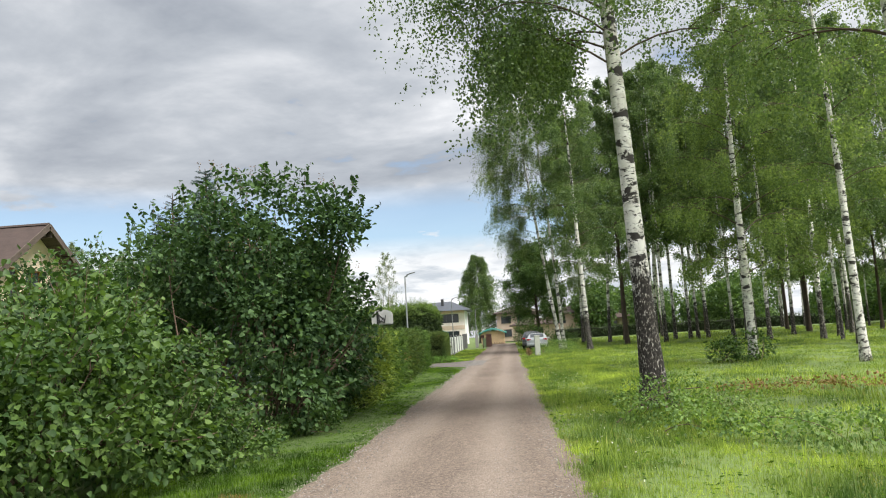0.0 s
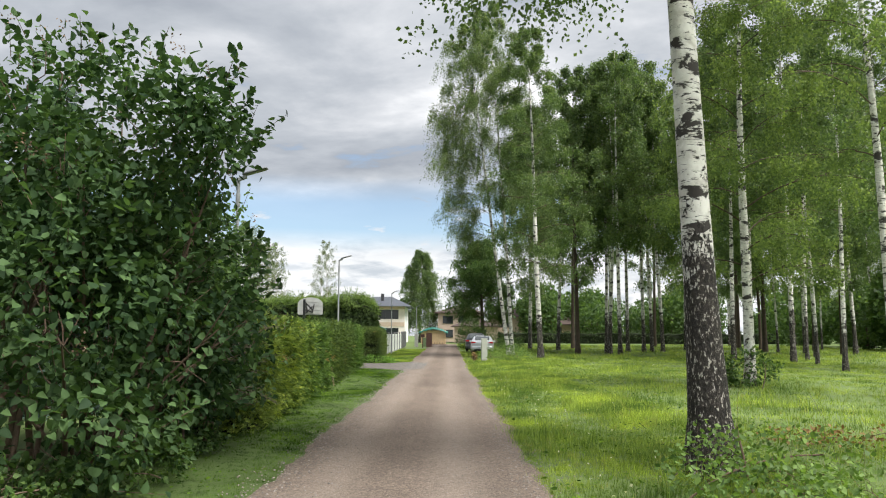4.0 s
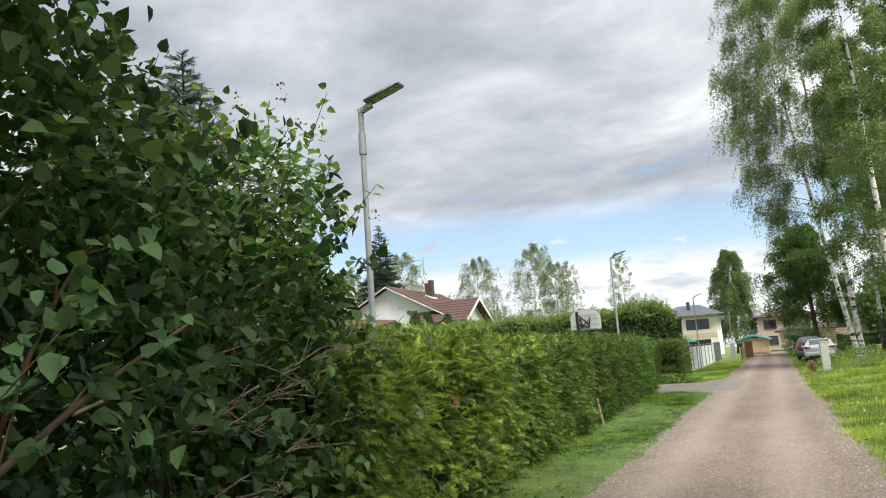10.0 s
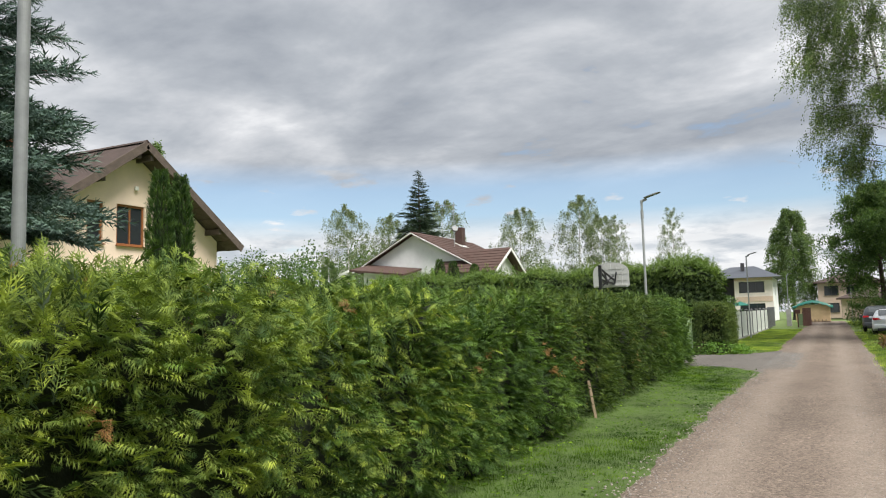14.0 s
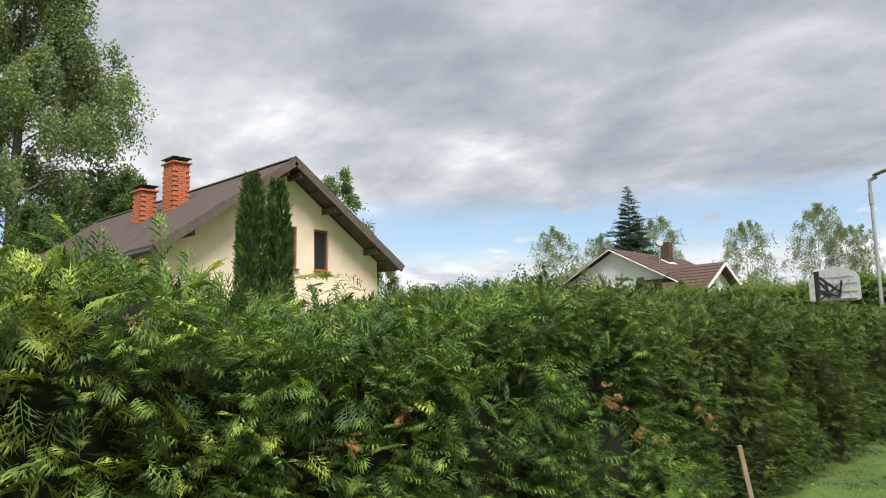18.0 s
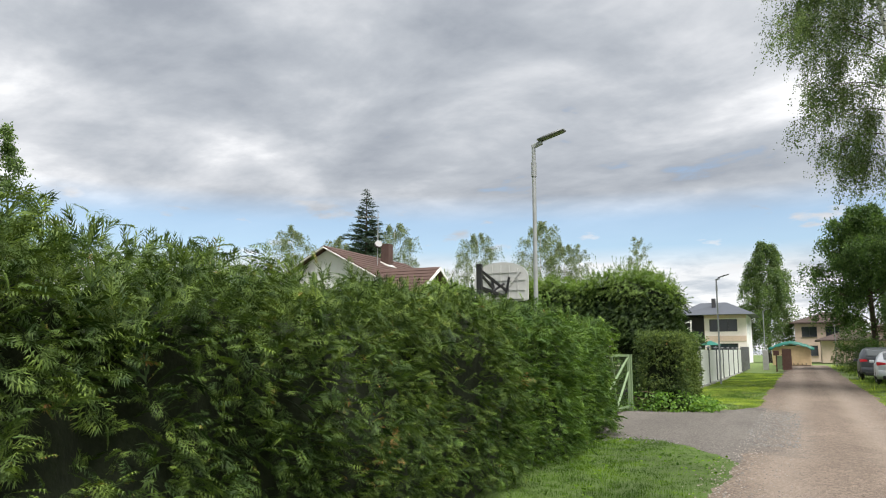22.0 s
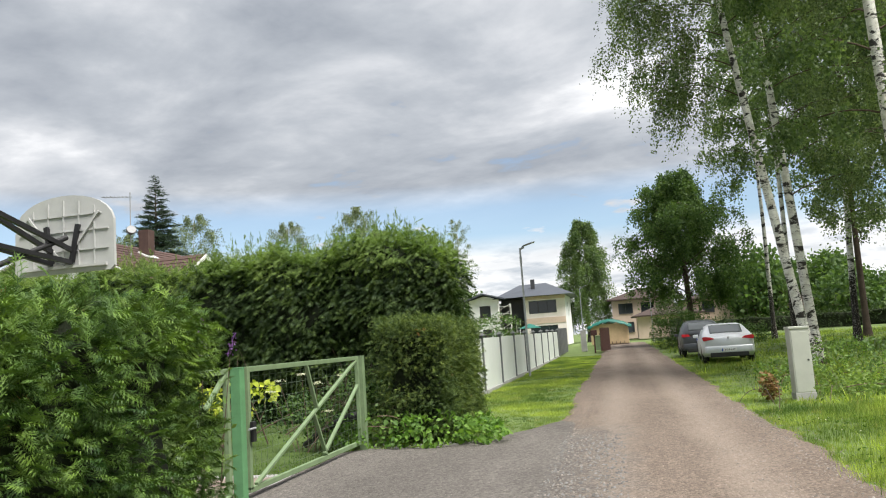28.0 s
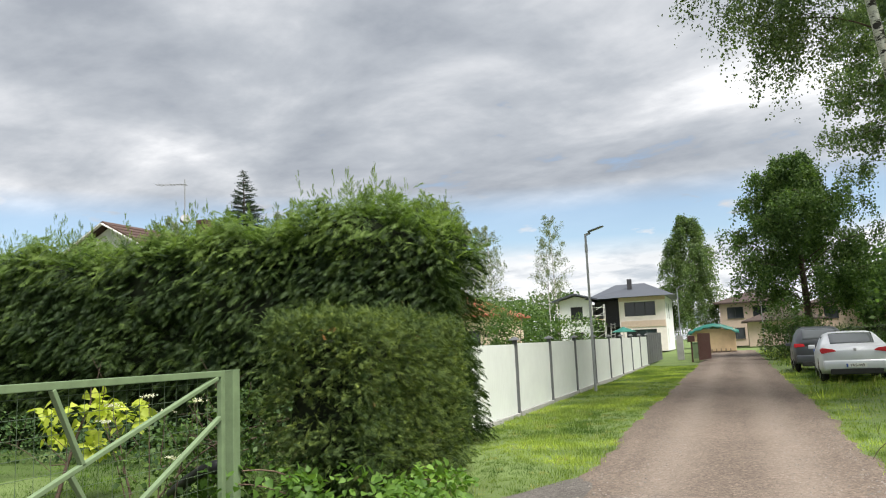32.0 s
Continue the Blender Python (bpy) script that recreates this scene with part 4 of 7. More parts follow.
def hedge(label, x0, x1, y0, y1, z1, n, size, mat, seed, amp=0.06, droop=0.25, group="", rag=0.0, young=0, young_h=(0.3, 0.9), base=0.0, name="hedge", share=(1, .1, 1, .3, 1), top_mat="",
          gap=0.0, swell=None, near_mat="", near_y=0.0, mid_mat="", mid_y=0.0, clipped=False, template=SPRAY, bunch=3, under="", holes=0.58, young_mat="thuja_young", lift=0.8, roll=0.4, dead=(), flat=0.8, bunch_spread=0.35, recess=()):
    r = np.random.default_rng(seed)
    h = thing(name, label, "hedge", group)
    swell = swell or (lambda q: 0.0 * q[:, 1])
    bm = bmesh.new()
    nx, ny, nz = max(3, int((x1 - x0) / 0.3)), max(3, int((y1 - y0) / 0.3)), max(3, int(z1 / 0.3))
    for axis, (na, nb) in (("x", (ny, nz)), ("X", (ny, nz)), ("y", (nx, nz)), ("Y", (nx, nz)), ("z", (nx, ny))):
        P = {}
        for i in range(na + 1):
            for j in range(nb + 1):
                a, b = i / na, j / nb
                c = {"x": (x0, y0 + (y1 - y0) * a, z1 * b), "X": (x1, y0 + (y1 - y0) * a, z1 * b), "y": (x0 + (x1 - x0) * a, y0, z1 * b),
                     "Y": (x0 + (x1 - x0) * a, y1, z1 * b), "z": (x0 + (x1 - x0) * a, y0 + (y1 - y0) * b, z1)}[axis]
                P[i, j] = bm.verts.new(c)
        for i in range(na):
            for j in range(nb):
                bm.faces.new((P[i, j], P[i + 1, j], P[i + 1, j + 1], P[i, j + 1]))
    bmesh.ops.remove_doubles(bm, verts=bm.verts, dist=0.001)
    bmesh.ops.recalc_face_normals(bm, faces=bm.faces)
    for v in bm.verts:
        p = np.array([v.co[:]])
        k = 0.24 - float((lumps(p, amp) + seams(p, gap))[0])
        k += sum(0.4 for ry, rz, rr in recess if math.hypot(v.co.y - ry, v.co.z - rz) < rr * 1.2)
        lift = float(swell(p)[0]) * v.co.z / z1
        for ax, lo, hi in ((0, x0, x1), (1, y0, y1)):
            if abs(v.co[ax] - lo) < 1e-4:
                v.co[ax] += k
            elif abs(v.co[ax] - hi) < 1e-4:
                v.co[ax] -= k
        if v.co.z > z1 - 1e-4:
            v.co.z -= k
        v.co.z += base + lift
    # solid shell whose dark colour stands for shade behind the sprays
    part("dense_core", bm, "hedge_core_shade", h, "solid inner mass, near-black for the shade among its twigs", True)

    def layer(m, depth, far):
        """Sprays in small bunches that share a root and a way."""
        p, out, face = hedge_points(r, x0, x1, y0, y1, z1, max(1, m // bunch), share)
        hole = np.sin(p[:, 1] * 5.1 + 1.3 * np.sin(p[:, 2] * 3.1) + p[:, 0]) * np.sin(p[:, 2] * 6.3 + 1.7 * np.sin(p[:, 1] * 2.2)) + r.normal(0, 0.14, len(p))
        keep = ~((p[:, 2] < 0.08) & (face != 4)) & ((hole < holes) | (face == 4))
        for ry, rz, rr in recess:
            keep &= np.hypot(p[:, 1] - ry, (p[:, 2] - rz) * 0.8) > rr * r.uniform(0.75, 1.15, len(p))
        p, out = p[keep], out[keep]
        q = len(p)
        corner = np.where(out[:, 2] > 0.5, np.clip(1 - (x1 - p[:, 0]) / 0.35, 0, 1), np.clip(1 - (z1 - p[:, 2]) / 0.35, 0, 1)) ** 2 * 0.13
        p = p + out * ((lumps(p, amp) + seams(p, gap)) * np.where(out[:, 2] > 0.5, 0.7, 1.0) - depth - corner + np.clip(r.normal(0, 0.085, q), -0.17, 0.13))[:, None]
        d = out * r.uniform(0.5, 1.0, (q, 1)) + np.array([0, 0, 1.0]) * r.uniform(-droop - 0.1, lift, (q, 1)) + r.normal(0, 0.35, (q, 3)) * np.array([1, 1, flat])
        p, d, out = np.repeat(p, bunch, 0), np.repeat(d, bunch, 0), np.repeat(out, bunch, 0)
        m = len(p)
        p = p + np.clip(r.normal(0, 1, (m, 3)), -1.8, 1.8) * bunch_spread * size[1] * (1 - 0.5 * np.abs(out))
        d = d + r.normal(0, 0.38, (m, 3)) * np.array([1, 1, flat])
        s = r.uniform(size[0], size[1], m) * far
        p[:, 2] += rag * np.clip(np.sin(p[:, 1] * 3.7 + p[:, 0] * 4.1) + r.normal(0, 0.5, m), -0.5, 2) * (p[:, 2] > z1 - 0.2)
        p[:, 2] += base + swell(p) * np.clip(p[:, 2] / z1, 0, 1)
        return p, frames_from(d, r.normal(0, roll, m)), s
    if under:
        # inner layer in dark green, which paints shade into the gaps
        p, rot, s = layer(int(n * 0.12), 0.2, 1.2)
        stuff("inner_foliage", scatter(*PLAIN_SPRAY, rot, p, s), under, h, "inner sprays, shade of the depth put into dark green")
    p, rot, s = layer(n, 0.03 + 0.28 * size[1], 1.0)
    if top_mat:
        hi = p[:, 2] > z1 + base - 0.8 * r.random(len(p))
        stuff("top_foliage", scatter(*template, rot[hi], p[hi], s[hi]), top_mat, h, "fresh yellow-green top growth")
        rot, p, s = rot[~hi], p[~hi], s[~hi]
    if near_mat:
        # yellower plants at the near end of the row
        lo = p[:, 1] < near_y + 3.0 * np.sin(p[:, 2] * 1.2) * 0.3 + r.normal(0, 1.6, len(p))
        stuff("golden_foliage", scatter(*template, rot[lo], p[lo], s[lo]), near_mat, h, "yellowish sunlit sprays with brown tips")
        rot, p, s = rot[~lo], p[~lo], s[~lo]
    if mid_mat:
        # fresh green plants next along the row and at its far end
        lo = (p[:, 1] < mid_y + 0.8 * np.sin(p[:, 2] * 2.2) + r.normal(0, 0.7, len(p))) | (p[:, 1] > 37.5 + r.normal(0, 1.2, len(p)))
        stuff("fresh_foliage", scatter(*template, rot[lo], p[lo], s[lo]), mid_mat, h, "fresh bright green sprays")
        rot, p, s = rot[~lo], p[~lo], s[~lo]
    if clipped:
        # closely clipped length, set with shorter sprays
        stuff("foliage", scatter(*template, rot, p, s * 0.8), mat, h)
    else:
        stuff("foliage", scatter(*template, rot, p, s), mat, h)
    if young:
        q = np.stack([r.uniform(x0, x1, young), r.uniform(y0, y1, young), np.full(young, z1 - 0.05)], -1)
        q[:, 2] += swell(q)
        hh = r.uniform(*young_h, young)
        sets_p, sets_d, sets_s = [], [], []
        for i in range(young):
            k = int(10 + hh[i] * 22)
            t = r.uniform(0, 1, k)
            a = r.uniform(0, 6.283, k)
            base_p = q[i] + np.array([0, 0, 1.0]) * (t * hh[i])[:, None] + np.stack([np.cos(a), np.sin(a), 0 * a], -1) * (0.10 * (1 - t))[:, None]
            sets_p.append(base_p)
            sets_d.append(np.stack([np.cos(a) * (1.1 - t), np.sin(a) * (1.1 - t), 0.7 + 0.6 * t], -1))
            sets_s.append(r.uniform(0.10, 0.2, k) * (1.15 - 0.5 * t))
        pp, dd, ss = np.concatenate(sets_p), np.concatenate(sets_d), np.concatenate(sets_s)
        pp[:, 2] += base
        stuff("young_growth", scatter(*PLAIN_SPRAY, frames_from(dd, r.uniform(0, 6.283, len(pp))), pp, ss), young_mat, h, "pale green upright shoots")
    if dead:
        q = np.concatenate([np.array(d[:3]) + r.normal(0, d[3], (int(260 * d[3]), 3)) for d in dead])
        stuff("dead_sprays", scatter(*template, frames_from(np.array([1.0, 0, -0.2]) + r.normal(0, 0.6, q.shape), r.normal(0, 0.8, len(q))), q, r.uniform(0.05, 0.11, len(q))), "thuja_dead", h, "withered orange-brown sprigs")
    return h


def end_rise(q):
    """The hedge stands taller towards the gate."""
    t = np.clip((q[:, 1] - 25.0) / 2.2, 0, 1)
    return 0.20 * t * t * (3 - 2 * t) + 0.06 + 0.08 * np.clip((24.5 - q[:, 1]) / 2.0, 0, 1)


def corner_rise(q):
    """The tall hedge rises towards the fence."""
    return 0.22 * np.exp(-((q[:, 0] + 5.7) / 1.7) ** 2) + 0.12 * np.sin(q[:, 0] * 1.9) - 0.45 * np.clip((q[:, 0] + 4.6) / 0.9, 0, 1)


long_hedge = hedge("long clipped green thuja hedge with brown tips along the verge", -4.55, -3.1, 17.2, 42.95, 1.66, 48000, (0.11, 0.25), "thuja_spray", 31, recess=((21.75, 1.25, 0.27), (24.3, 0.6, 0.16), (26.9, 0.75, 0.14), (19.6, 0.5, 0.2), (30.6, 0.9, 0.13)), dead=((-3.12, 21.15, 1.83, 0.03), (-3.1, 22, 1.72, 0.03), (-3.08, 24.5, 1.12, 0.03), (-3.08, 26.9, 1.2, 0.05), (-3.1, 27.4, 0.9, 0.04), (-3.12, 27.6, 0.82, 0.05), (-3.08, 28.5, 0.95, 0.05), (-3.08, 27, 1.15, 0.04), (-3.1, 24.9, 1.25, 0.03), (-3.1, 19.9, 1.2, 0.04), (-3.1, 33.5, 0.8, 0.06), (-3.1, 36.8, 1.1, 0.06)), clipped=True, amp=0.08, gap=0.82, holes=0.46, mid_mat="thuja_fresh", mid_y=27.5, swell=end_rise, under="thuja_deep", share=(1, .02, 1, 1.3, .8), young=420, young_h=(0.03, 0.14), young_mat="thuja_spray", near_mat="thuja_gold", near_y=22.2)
long_hedge.matrix_basis = Matrix.Translation((-3.1, 29.5, 0)) @ pose(0, 0, 0, 0, 0, 2.8) @ Matrix.Translation((3.1, -29.5, 0))
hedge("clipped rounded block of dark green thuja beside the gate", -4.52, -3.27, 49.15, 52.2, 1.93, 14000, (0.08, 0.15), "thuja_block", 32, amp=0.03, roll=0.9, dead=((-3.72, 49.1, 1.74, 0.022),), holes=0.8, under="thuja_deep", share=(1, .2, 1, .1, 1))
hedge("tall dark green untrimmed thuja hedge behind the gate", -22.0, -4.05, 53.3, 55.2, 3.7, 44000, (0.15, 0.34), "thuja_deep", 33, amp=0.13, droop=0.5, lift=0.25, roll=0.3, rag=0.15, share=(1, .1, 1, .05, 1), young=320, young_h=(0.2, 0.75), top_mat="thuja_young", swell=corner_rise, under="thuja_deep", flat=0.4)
hedge("low dark clipped hedge across the far side of the meadow", 8.0, 60.0, 128.0, 130.0, 1.7, 5000, (0.4, 0.8), "thuja_deep", 35, amp=0.1, base=0.4, share=(.1, .3, 1, .05, 1), template=PLAIN_SPRAY)

# ---- trees ----


def limb_curve(start, az, length, rise, sag, n=7):
    t = np.linspace(0, 1, n)
    h = np.array([math.cos(az), math.sin(az), 0.0])
    return start + h * (length * t)[:, None] + np.array([0, 0, 1.0]) * (length * (rise * t - sag * t * t))[:, None]


def birch(name, label, seed, height, r0, crown0, limbs, strands, leaf, per, mat="birch_leaf", lean=(0, 0), bend=0.15, bark="birch_bark", reach=0.2, drop=(0.5, 1.6), rise=0.75, sag=0.55,
          sides=10, group="", extra=(), category="birch tree", butt=(0.0, 1.0), taper=0.85, fluff=0.6):
    """A birch: tapered trunk, arching limbs, hanging twigs and small leaves."""
    r = np.random.default_rng(seed)
    tree = thing(name, label, category, group)
    s = np.linspace(0, 1, 22)
    ph = r.uniform(0, 6.28, 2)
    wig = bend * np.sin(s * 5 + ph[0]) - bend * math.sin(ph[0])
    wig2 = bend * np.sin(s * 4 + ph[1]) - bend * math.sin(ph[1])
    tp = np.stack([lean[0] * s * height + wig * s ** 0.5, lean[1] * s * height + wig2 * s ** 0.5, s * height - 0.15], -1)
    tr = r0 * (1 - s) ** taper * (1 - s ** 6) + 0.015 + r0 * 0.5 * np.exp(-s * height / 0.3) + butt[0] * np.exp(-s * height / butt[1])
    stuff_v = tube(tp, tr, sides)
    part_mesh("trunk", np_mesh("trunk", *stuff_v), bark, tree, "", True)

    def at(u):
        return np.array([np.interp(u, s, tp[:, k]) for k in range(3)])
    tubes, sp, sl, sd = [], [], [], []
    todo = [(crown0 + (1 - crown0) * ((i + 0.5) / limbs) ** 0.9, i * 2.4 + r.uniform(-0.4, 0.4), None, 0) for i in range(limbs)]
    todo += [(u, az, ln, 1) for u, az, ln in extra]
    for u, az, ln, low in todo:
        L = ln or (reach * height * (1.02 - u) ** 0.55 * (0.75 + 0.5 * r.random()) * (1 if u > crown0 + 0.08 else 0.75) + 0.3)
        c = limb_curve(at(u), az, L, rise * r.uniform(0.7, 1.2), sag)
        rr = max(0.010, r0 * 0.2 * (1 - u) ** 0.5)
        tubes.append(tube(c, np.linspace(rr, 0.008, len(c)), 5))
        branches = [c]
        for k in range(4):
            w = r.uniform(0.25, 0.9)
            j = w * (len(c) - 1)
            st = np.array([np.interp(j, np.arange(len(c)), c[:, q]) for q in range(3)])
            cc = limb_curve(st, az + r.choice([-1, 1]) * r.uniform(0.4, 1.2), L * r.uniform(0.3, 0.55), rise * 0.6, sag, 5)
            tubes.append(tube(cc, np.linspace(rr * 0.45, 0.006, len(cc)), 4))
            branches.append(cc)
        for b in branches:
            m = max(2, int(strands * (1 if b is c else 0.6) * (1.5 if low else 1)))
            w = r.uniform(0.2, 1.0, m) * (len(b) - 1)
            q = np.stack([np.interp(w, np.arange(len(b)), b[:, a]) for a in range(3)], -1) + r.normal(0, 0.07 * L ** 0.5, (m, 3))
            sp.append(q)
            sl.append(r.uniform(drop[0], drop[1], m) * (1.25 if low else 1) * (0.55 + 0.45 * min(1.0, L / 2.0)))
            sd.append(np.stack([np.cos(np.full(m, az)), np.sin(np.full(m, az)), np.zeros(m)], -1) * 0.2 + r.normal(0, 0.14, (m, 3)))
    part_mesh("branchwork", np_mesh("branchwork", *joined(*tubes)), "twig_bark" if "birch" in bark else bark, tree, "dark thin branches", True)["kind"] = "stuff"
    sp, sl, sd = np.concatenate(sp), np.concatenate(sl), np.concatenate(sd)
    n = len(sp)
    t = r.uniform(0, 1, (n, per))
    pos = sp[:, None] + sd[:, None] * (t * sl[:, None])[..., None] + np.array([0, 0, -1.0]) * (t * sl[:, None])[..., None] + r.normal(0, 0.02 + leaf * fluff, (n, per, 3))
    pos = pos.reshape(-1, 3)
    pos = pos[pos[:, 2] > 0.6]
    m = len(pos)
    d = r.normal(0, 0.7, (m, 3)) + np.array([0, 0, -0.7])
    stuff("foliage", scatter(*DIAMOND, frames_from(d, r.uniform(0, 6.283, m)), pos, leaf * r.uniform(0.7, 1.35, m)), mat, tree)
    return tree


def put(tree, x, y, rz=0.0, scale=1.0, dz=0.0):
    tree.matrix_basis = pose(x, y, gz(y) + dz, 0, 0, rz) @ Matrix.Diagonal((scale, scale, scale, 1))
    return tree


# roadside birches that stand near the path
b1 = birch("birch", "mature birch with black-scarred white trunk leaning over the road", 101, 17.0, 0.165, 0.40, 24, 28, 0.068, 26, lean=(-0.036, 0.02), bend=0.03, reach=0.26, drop=(0.6, 1.9), sides=18, butt=(0.12, 1.3), taper=0.4,
           extra=((0.41, 3.3, 2.8), (0.43, 2.7, 2.8), (0.45, 3.7, 3.0), (0.48, 3.1, 3.4), (0.52, 3.6, 3.8), (0.56, 3.2, 4.0), (0.6, 3.7, 4.0), (0.64, 3.2, 3.8)))
put(b1, 3.64, 14.2)
b0 = birch("birch", "mature birch with thick white trunk in the meadow grass", 102, 17.0, 0.22, 0.34, 24, 22, 0.075, 20, lean=(-0.05, 0.01), bend=0.1, reach=0.24, drop=(0.8, 2.0), sides=16)
put(b0, 8.75, 13.2)
b2 = birch("birch", "crooked birch with a leafy shrub round its foot", 103, 16.0, 0.17, 0.2, 30, 20, 0.085, 20, mat="birch_leaf_pale", lean=(0.012, 0.0), bend=0.12, reach=0.22, sides=12, bark="white_birch_bark", drop=(0.4, 1.2))
put(b2, 10.5, 30.6)
b3 = birch("birch", "slender white birch leaning in the meadow", 104, 17.0, 0.14, 0.35, 24, 18, 0.09, 16, mat="birch_leaf_pale", lean=(-0.03, 0.02), bend=0.12, reach=0.2, sides=10, bark="white_birch_bark", drop=(0.4, 1.2))
put(b3, 12.9, 26.4)
tw1 = birch("birch", "slim white birch of a close pair leaning towards the road", 105, 23.0, 0.125, 0.42, 30, 30, 0.066, 28, mat="birch_leaf_light", lean=(-0.13, 0.0), bark="white_birch_bark", bend=0.06, reach=0.2, drop=(0.45, 1.5), sides=12,
            extra=((0.34, 3.0, 2.2), (0.38, 3.4, 2.5), (0.42, 2.8, 2.7), (0.46, 3.3, 2.8), (0.5, 3.0, 2.9), (0.55, 3.5, 3.0), (0.6, 2.9, 3.0), (0.66, 3.2, 3.2), (0.72, 3.0, 3.2)))
put(tw1, 5.1, 62.4, 0, 1.12)
tw2 = birch("birch", "slim white birch of a close pair beside the cable cabinet", 106, 25.0, 0.125, 0.44, 32, 30, 0.066, 28, mat="birch_leaf_light", lean=(-0.06, 0.0), bark="white_birch_bark", bend=0.08, reach=0.18, drop=(0.45, 1.5), sides=12,
            extra=((0.2, 0.3, 2.4), (0.24, -0.5, 2.8), (0.28, 0.6, 3.0), (0.33, 0.0, 3.0), (0.38, -0.3, 3.2)))
put(tw2, 5.4, 63.0, 0, 1.1)
tw3 = birch("birch", "black-scarred birch standing near the leaning pair", 107, 24.0, 0.19, 0.24, 38, 22, 0.11, 20, lean=(-0.04, 0.0), bend=0.1, reach=0.16, drop=(0.4, 1.2))
put(tw3, 7.0, 58.6)

# the wood beyond the meadow: a few grown forms, repeated
forms = [
    birch("birch", "tall white-stemmed birch in the open wood", 201, 22.0, 0.125, 0.40, 34, 22, 0.13, 11, reach=0.165, drop=(0.4, 1.4), group="birches of the wood", sides=9),
    birch("birch", "tall dark-stemmed birch in the open wood", 202, 21.0, 0.13, 0.36, 34, 22, 0.13, 11, reach=0.175, drop=(0.4, 1.4), bend=0.3, group="birches of the wood", sides=9),
    birch("birch", "thin pale-leaved birch in the open wood", 203, 18.0, 0.10, 0.3, 28, 18, 0.125, 11, drop=(0.4, 1.2), mat="birch_leaf_pale", reach=0.16, group="birches of the wood", sides=9),
    birch("aspen", "tall aspen with brown trunk and dark dense crown", 204, 23.0, 0.17, 0.2, 40, 22, 0.14, 11, mat="aspen_leaf", reach=0.15, bark="dark_bark", drop=(0.3, 0.9), rise=1.2, sag=0.3, group="dark trees of the wood", category="tree", sides=9),
]
first = [(14.2, 71.5, 20, 1.16), (14.1, 69.6, 100, 1.2), (19.0, 63.0, 200, 1.05), (11.7, 71.2, 50, 1.1)]
for f, (x, y, rz, s) in zip(forms, first):
    put(f, x, y, rz, s)
rw = random.Random(5)
WOOD = [(1, 14.5, 67.6), (0, 17.0, 75.6), (0, 18.2, 74.6), (1, 18.8, 74.1), (1, 19.6, 73.5), (0, 20.6, 65.0), (0, 20.4, 62.1), (1, 20.2, 58.2), (0, 8.7, 82.0), (1, 11.3, 80.3), (3, 14.0, 88.0), (0, 18.6, 90.5),
        (3, 26.0, 100.0), (0, 10.4, 97.0), (2, 24.8, 57.3), (1, 28.4, 63.5), (0, 22.4, 54.0), (1, 26.5, 71.0), (3, 30.5, 78.0), (1, 35.2, 70.8)]
for k, x, y in WOOD:
    put(copy_thing(forms[k], Matrix()), x, y, rw.uniform(0, 360), rw.uniform(1.08, 1.27))
for i in range(30):
    x, y = rw.uniform(20, 62), rw.uniform(56, 118)
    if x < 0.28 * (y - 4):
        x += 14
    put(copy_thing(forms[rw.choice([0, 0, 1, 1, 2, 3])], Matrix()), x, y, rw.uniform(0, 360), rw.uniform(0.85, 1.15))
for x, y in ((19.5, 42.0), (24.0, 46.0), (27.0, 40.0), (31.0, 47.0), (22.0, 50.0), (34.0, 38.0)):
    put(copy_thing(forms[rw.choice([0, 1, 2])], Matrix()), x, y, rw.uniform(0, 360), rw.uniform(0.8, 0.95))

# far trees over the gardens
pale = birch("birch", "sparse far birch with thin greyish crown", 301, 20.0, 0.16, 0.2, 30, 15, 0.17, 11, mat="birch_leaf_grey", reach=0.30, drop=(0.8, 2.4), rise=1.0, group="far birches", sides=6)
put(pale, -61.3, 140, 0, 1.13)
for x, y, s in ((-82, 140, 1.18), (-72, 140, 1.05), (-46.4, 140, 1.0), (-36.1, 140, 1.06), (-33.0, 142, 0.9)):
    put(copy_thing(pale, Matrix()), x, y, rw.uniform(0, 360), s)
bare = birch("birch", "thin half-bare birch with a wispy crown", 306, 17.5, 0.12, 0.25, 26, 9, 0.14, 5, mat="birch_leaf_grey", reach=0.17, drop=(0.3, 1.0), rise=1.4, group="far birches", sides=6)
put(bare, -20.5, 138)
for x, y, s in ((-22.0, 141, 0.92), (-30.5, 142, 1.0)):
    put(copy_thing(bare, Matrix()), x, y, rw.uniform(0, 360), s)
weep = birch("birch", "full weeping birch standing behind the new house", 302, 16.3, 0.25, 0.14, 34, 22, 0.2, 18, reach=0.24, drop=(1.2, 3.0), sides=8)
put(weep, -4.4, 140)
oak = birch("maple", "broad dark maple with dense crown beside the road", 303, 12.2, 0.26, 0.22, 48, 26, 0.15, 18, mat="wood_leaf_dark", reach=0.38, bark="dark_bark", drop=(0.5, 1.7), rise=0.9, sag=0.4, sides=8, category="tree")
put(oak, 4.6, 95)
wl = birch("birch", "large old birch with drooping leafy crown behind the cream house", 304, 18.0, 0.26, 0.1, 60, 36, 0.105, 30, mat="birch_leaf_light", bark="grey_bark", reach=0.26, drop=(0.5, 1.6), sides=8)
put(wl, -53.3, 38.2, 0, 1.75)
wl2 = birch("birch", "birch standing behind the gable of the cream house", 305, 10.5, 0.12, 0.3, 22, 15, 0.10, 16, reach=0.18, drop=(0.4, 1.2), sides=6)
put(wl2, -45.6, 58.2, 0, 1.5)
